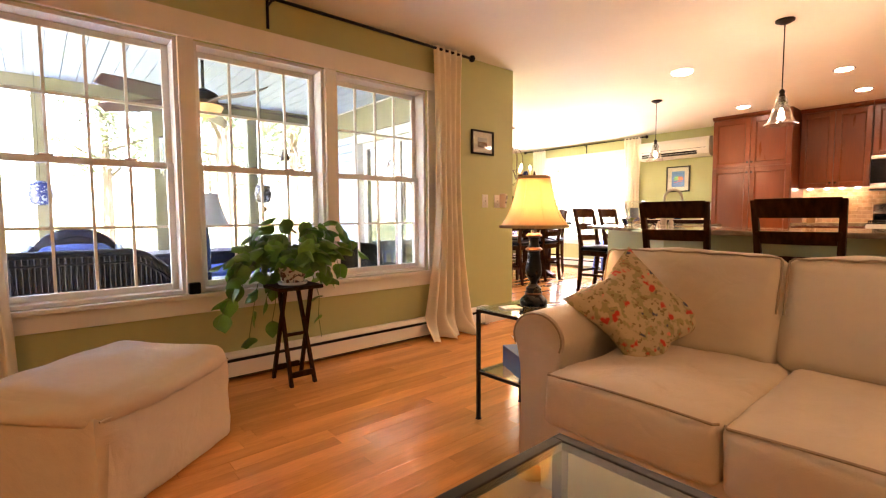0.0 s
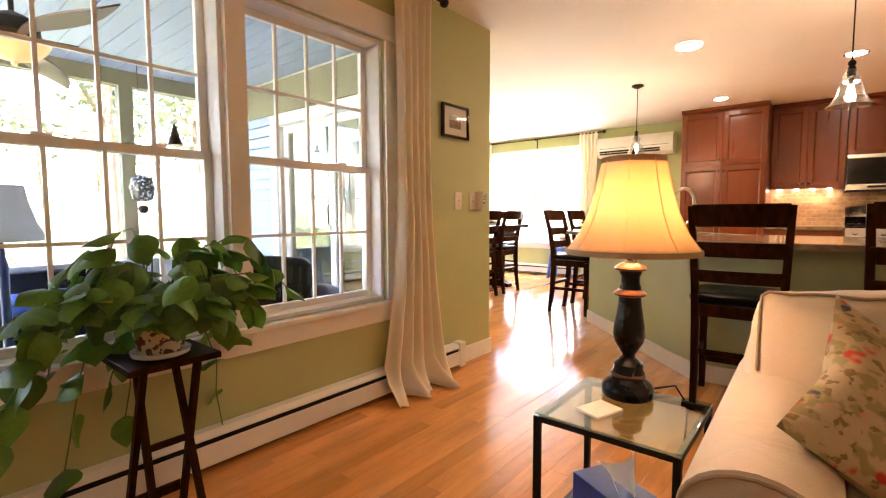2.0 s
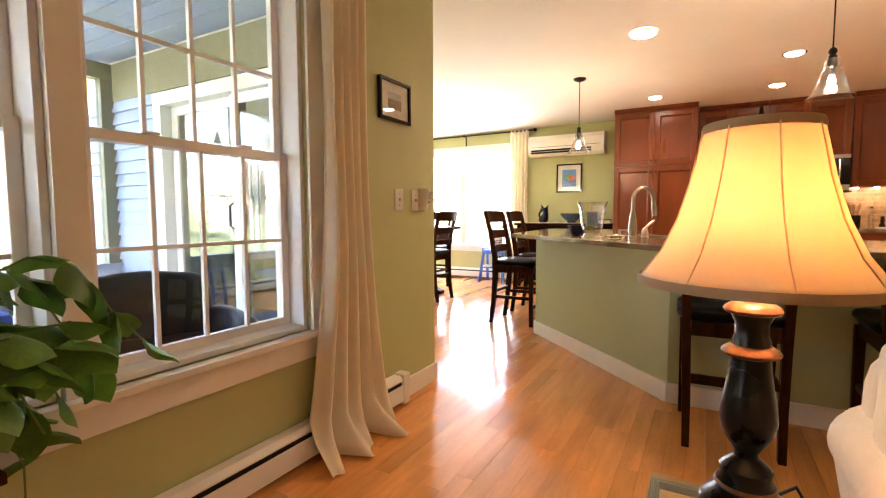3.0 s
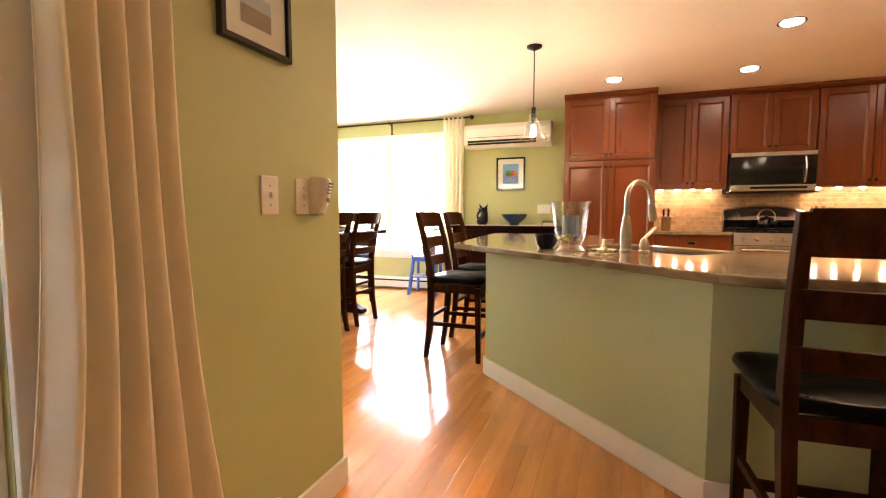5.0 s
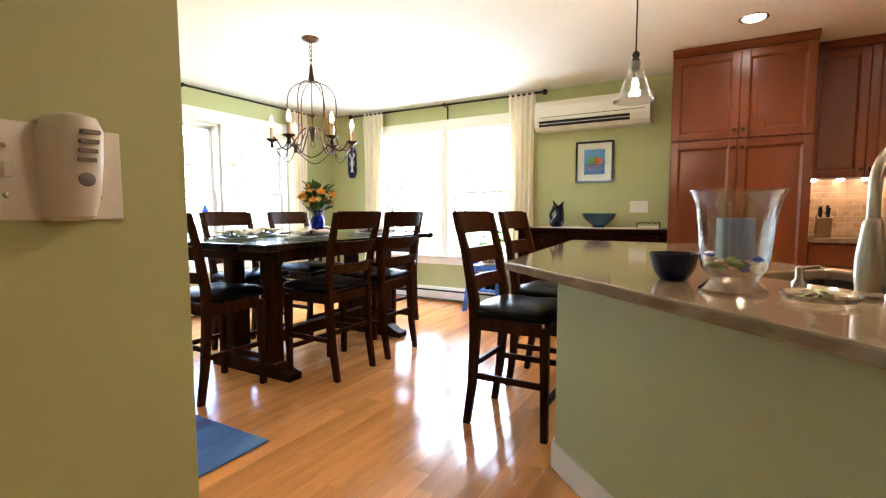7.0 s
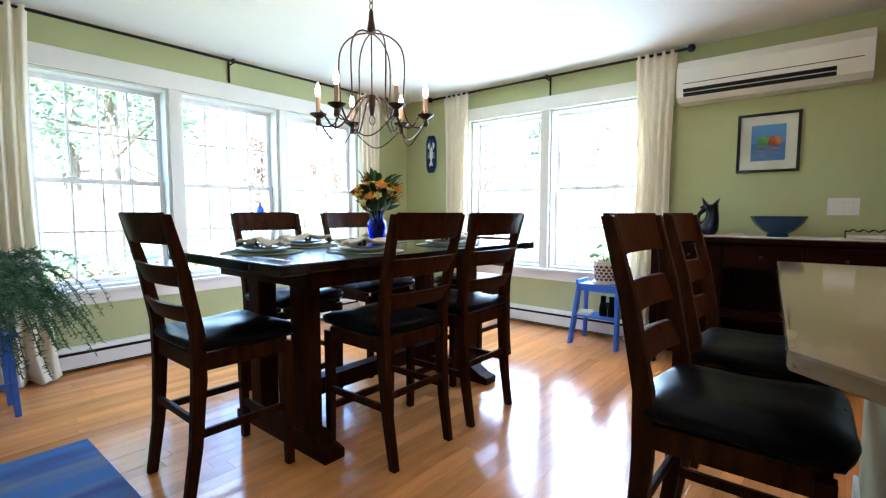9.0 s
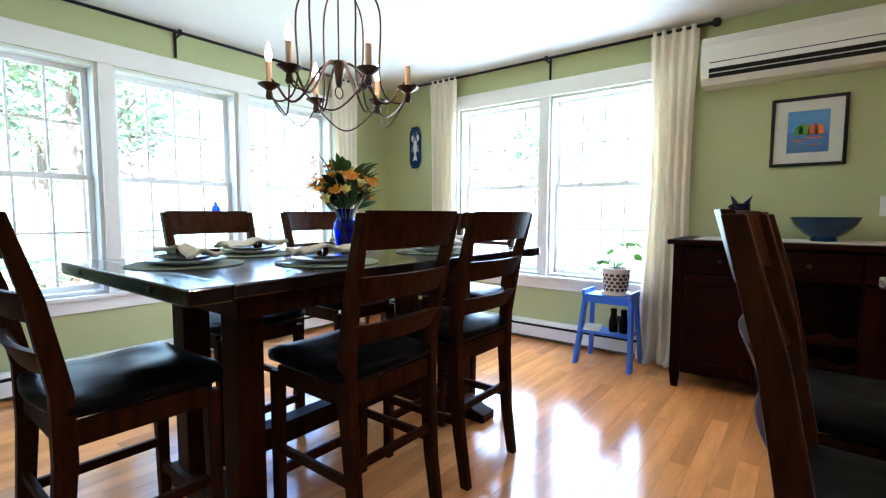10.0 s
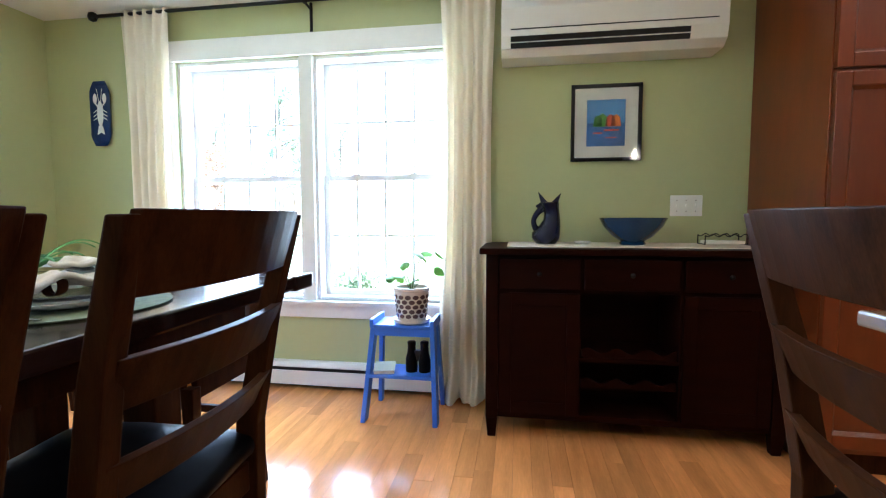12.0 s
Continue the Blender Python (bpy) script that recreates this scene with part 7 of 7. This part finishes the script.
pf = thing("porch_lamp", (1.36, 3.94, PZ), "navy porch floor lamp with a pale blue shade", "lamp")
part("base", G().lathe([(0.13, 0), (0.13, 0.02), (0.02, 0.035), (0.018, 0.9), (0.010, 0.93), (0.007, 1.215)], 18), mat("navy_enamel", (0.012, 0.030, 0.11), 0.2), pf, smooth=True)
part("shade", G().lathe([(0.145, 0.995), (0.112, 1.07), (0.090, 1.15), (0.080, 1.215), (0.078, 1.215), (0.088, 1.15), (0.110, 1.07), (0.143, 0.995)], 28, closed=False), mat("pale_blue_shade", (0.45, 0.52, 0.60), 0.9), pf, smooth=True)
fan = thing("ceiling_fan", (1.54, 4.6, H_P), "dark bronze ceiling fan with leaf blades and a glass light bowl", "ceiling fan")
part("rod", G().lathe([(0.06, 0), (0.05, -0.04), (0.012, -0.05), (0.012, -0.40), (0.06, -0.42), (0.11, -0.45), (0.11, -0.51), (0.05, -0.54)], 20), BLACKMETAL, fan, smooth=True)
part("light_bowl", G().lathe([(0.145, -0.545), (0.148, -0.552), (0.130, -0.585), (0.085, -0.625), (0.014, -0.645), (0.012, -0.66), (0.003, -0.665)], 26), glow("lit_amber_bowl", (0.9, 0.50, 0.20), 0.025), fan, "lit amber glass bowl", smooth=True)
BLADE = mat("fan_blade_wood", (0.09, 0.035, 0.025), 0.5, stretch=(1, 6, 1))
for k in range(5):
    a = 72 * k - 6
    g = G().sheet(lambda u, v: (0.16 + 0.70 * u, (v - 0.5) * 2 * (0.030 + 0.070 * math.sin(0.25 + u * 2.75)), -0.525 + 0.045 * (v - 0.5) - 0.02 * u), 14, 4)
    part("blade_iron", G().leg([(0.10, 0, -0.508, 0.01, 0.018), (0.10, 0, -0.500, 0.01, 0.018)]).box(0.09, -0.016, -0.520, 0.26, 0.016, -0.512).move(pose(0, 0, 0, 0, 0, a)), BLACKMETAL, fan)
    b = part("blade", g.move(pose(0, 0, 0, 0, 0, a)), BLADE, fan)
    b.modifiers.new("thick", "SOLIDIFY").thickness = 0.008
for x, y, z, big in ((0.50, 6.62, 1.28, True), (2.665, 6.40, 1.325, False)):
    lt = thing("hanging_lantern", (x, y, z), ("blue" if big else "black") + " and white pierced ceramic hanging lantern", "lantern", "porch lanterns")
    part("lantern", G().lathe([(0.05, -0.12), (0.085, -0.10), (0.105, 0), (0.085, 0.10), (0.05, 0.12), (0.01, 0.13)], 20), blotch("blue_white_glaze" if big else "black_white_glaze", (0.03, 0.05, 0.22) if big else (0.03, 0.03, 0.035), [((0.6, 0.64, 0.72), 40, 0.56, 2.0)], 0.2, 0.0), lt, smooth=True)
    part("cord", G().tube([(0, 0, 0.12), (0, 0, H_P - z)], 0.003, 4), BLACKMETAL, lt)
    if not big:
        part("tassel", G().lathe([(0.004, -0.15), (0.035, -0.16), (0.045, -0.19), (0.03, -0.225), (0.004, -0.23)], 14), BLACKMETAL, lt, smooth=True)
ch2 = thing("wind_chime", (3.07, 6.66, 1.90), "small conical bell chime hanging on the porch", "wind chime")
part("bell", G().lathe([(0.07, -0.10), (0.05, -0.03), (0.012, 0.10), (0.004, 0.12)], 14), BRONZE, ch2, smooth=True)
part("cord", G().tube([(0, 0, 0.11), (0, 0, H_P - 1.90)], 0.002, 4), BLACKMETAL, ch2)
part("clapper", G().tube([(0, 0, -0.09), (0, 0, -0.22), (0, 0, -0.26)], [0.003, 0.003, 0.02], 6), BRONZE, ch2)
wc = thing("wind_chime", (1.62, 6.60, 1.95), "tubular silver wind chime hanging by a porch post", "wind chime")
part("disc", G().lathe([(0.06, 0), (0.06, 0.012), (0.004, 0.016)], 14), DARKWOOD, wc)
for k in range(6):
    part("chime_tube", G().tube([(0.045 * math.cos(k), 0.045 * math.sin(k), 0), (0.05 * math.cos(k), 0.05 * math.sin(k), -0.32 - 0.03 * k)], 0.007, 6), STEEL, wc)
part("cord", G().tube([(0, 0, 0.0), (0, 0, H_P - 1.95)], 0.002, 4), BLACKMETAL, wc)

# ---- pieces of walls and floors ----
TILE = mat("tan_subway_tile", (0.50, 0.31, 0.165), 0.28, var=0.22, scale=14, random_shade=0.16)
splash = structure("backsplash", G().box(X_E - 0.008, -1.35, 0.916, X_E - 0.0005, 2.034, 1.379), mat("tile_grout", (0.60, 0.44, 0.27), 0.9), "tan subway tile backsplash", "backsplash")
TW, TH = 0.102, 0.049
tile_me = mesh_of("tile", G().box(-0.006, 0.0015, 0.0015, 0, TW - 0.0015, TH - 0.0015), 0.0015)
tile_me.materials.append(TILE)
rng = random.Random(2)
for r in range(9):
    y = -0.44 - (r % 2) * TW / 2
    while y < 2.034 - TW:
        t = part("tile", tile_me, None, splash)
        t.location = (X_E - 0.008 + rng.uniform(-0.0005, 0.0005), y, 0.921 + r * 0.0508)
        y += TW

# floor boards along x
BW = 0.0825
rng = random.Random(9)
plank_me = {}
rest = G()
floor_ob = bpy.data.objects["floor"]
rows = []
y = Y_S
while y < Y_D - 0.001:
    y1 = min(y + BW, Y_D)
    xs = X_W if y1 <= Y_L + 0.02 else X_D
    x = xs - rng.uniform(0, 0.8)
    while x < X_E:
        ln = rng.choice((0.45, 0.6, 0.75, 0.9, 1.05, 1.2, 1.35))
        a, b = max(x, xs), min(x + ln, X_E)
        if b - a > 0.03:
            rows.append((a, b, y, y1, rng.uniform(-0.0004, 0.0004)))
        x += ln
    y = y1
near = sorted(rows, key=lambda r: min(math.hypot((r[0] + r[1]) / 2 - px, r[2] - py) for px, py in ((2.6, 2.5), (4.6, 2.9), (4.6, 4.0), (6.6, 4.3), (7.6, 4.4))))
for i, (a, b, y0, y1, dz) in enumerate(near):
    if i < 290:
        key = (round(b - a, 3), round(y1 - y0, 4))
        if key not in plank_me:
            plank_me[key] = mesh_of("board", G().box(0.0003, 0.0003, -0.012, key[0] - 0.0003, key[1] - 0.0003, 0), 0.0005)
            plank_me[key].materials.append(FLOOR)
        p = part("board", plank_me[key], None, floor_ob)
        p.location = (a, y0, dz)
        p.rotation_euler = (rng.uniform(-0.004, 0.004), rng.uniform(-0.0006, 0.0006), 0)
    else:
        rest.box(a + 0.0005, y0 + 0.0005, -0.012, b - 0.0005, y1 - 0.0005, dz)
tagged(part("floor_boards", rest, FLOOR, floor_ob), kind="stuff")
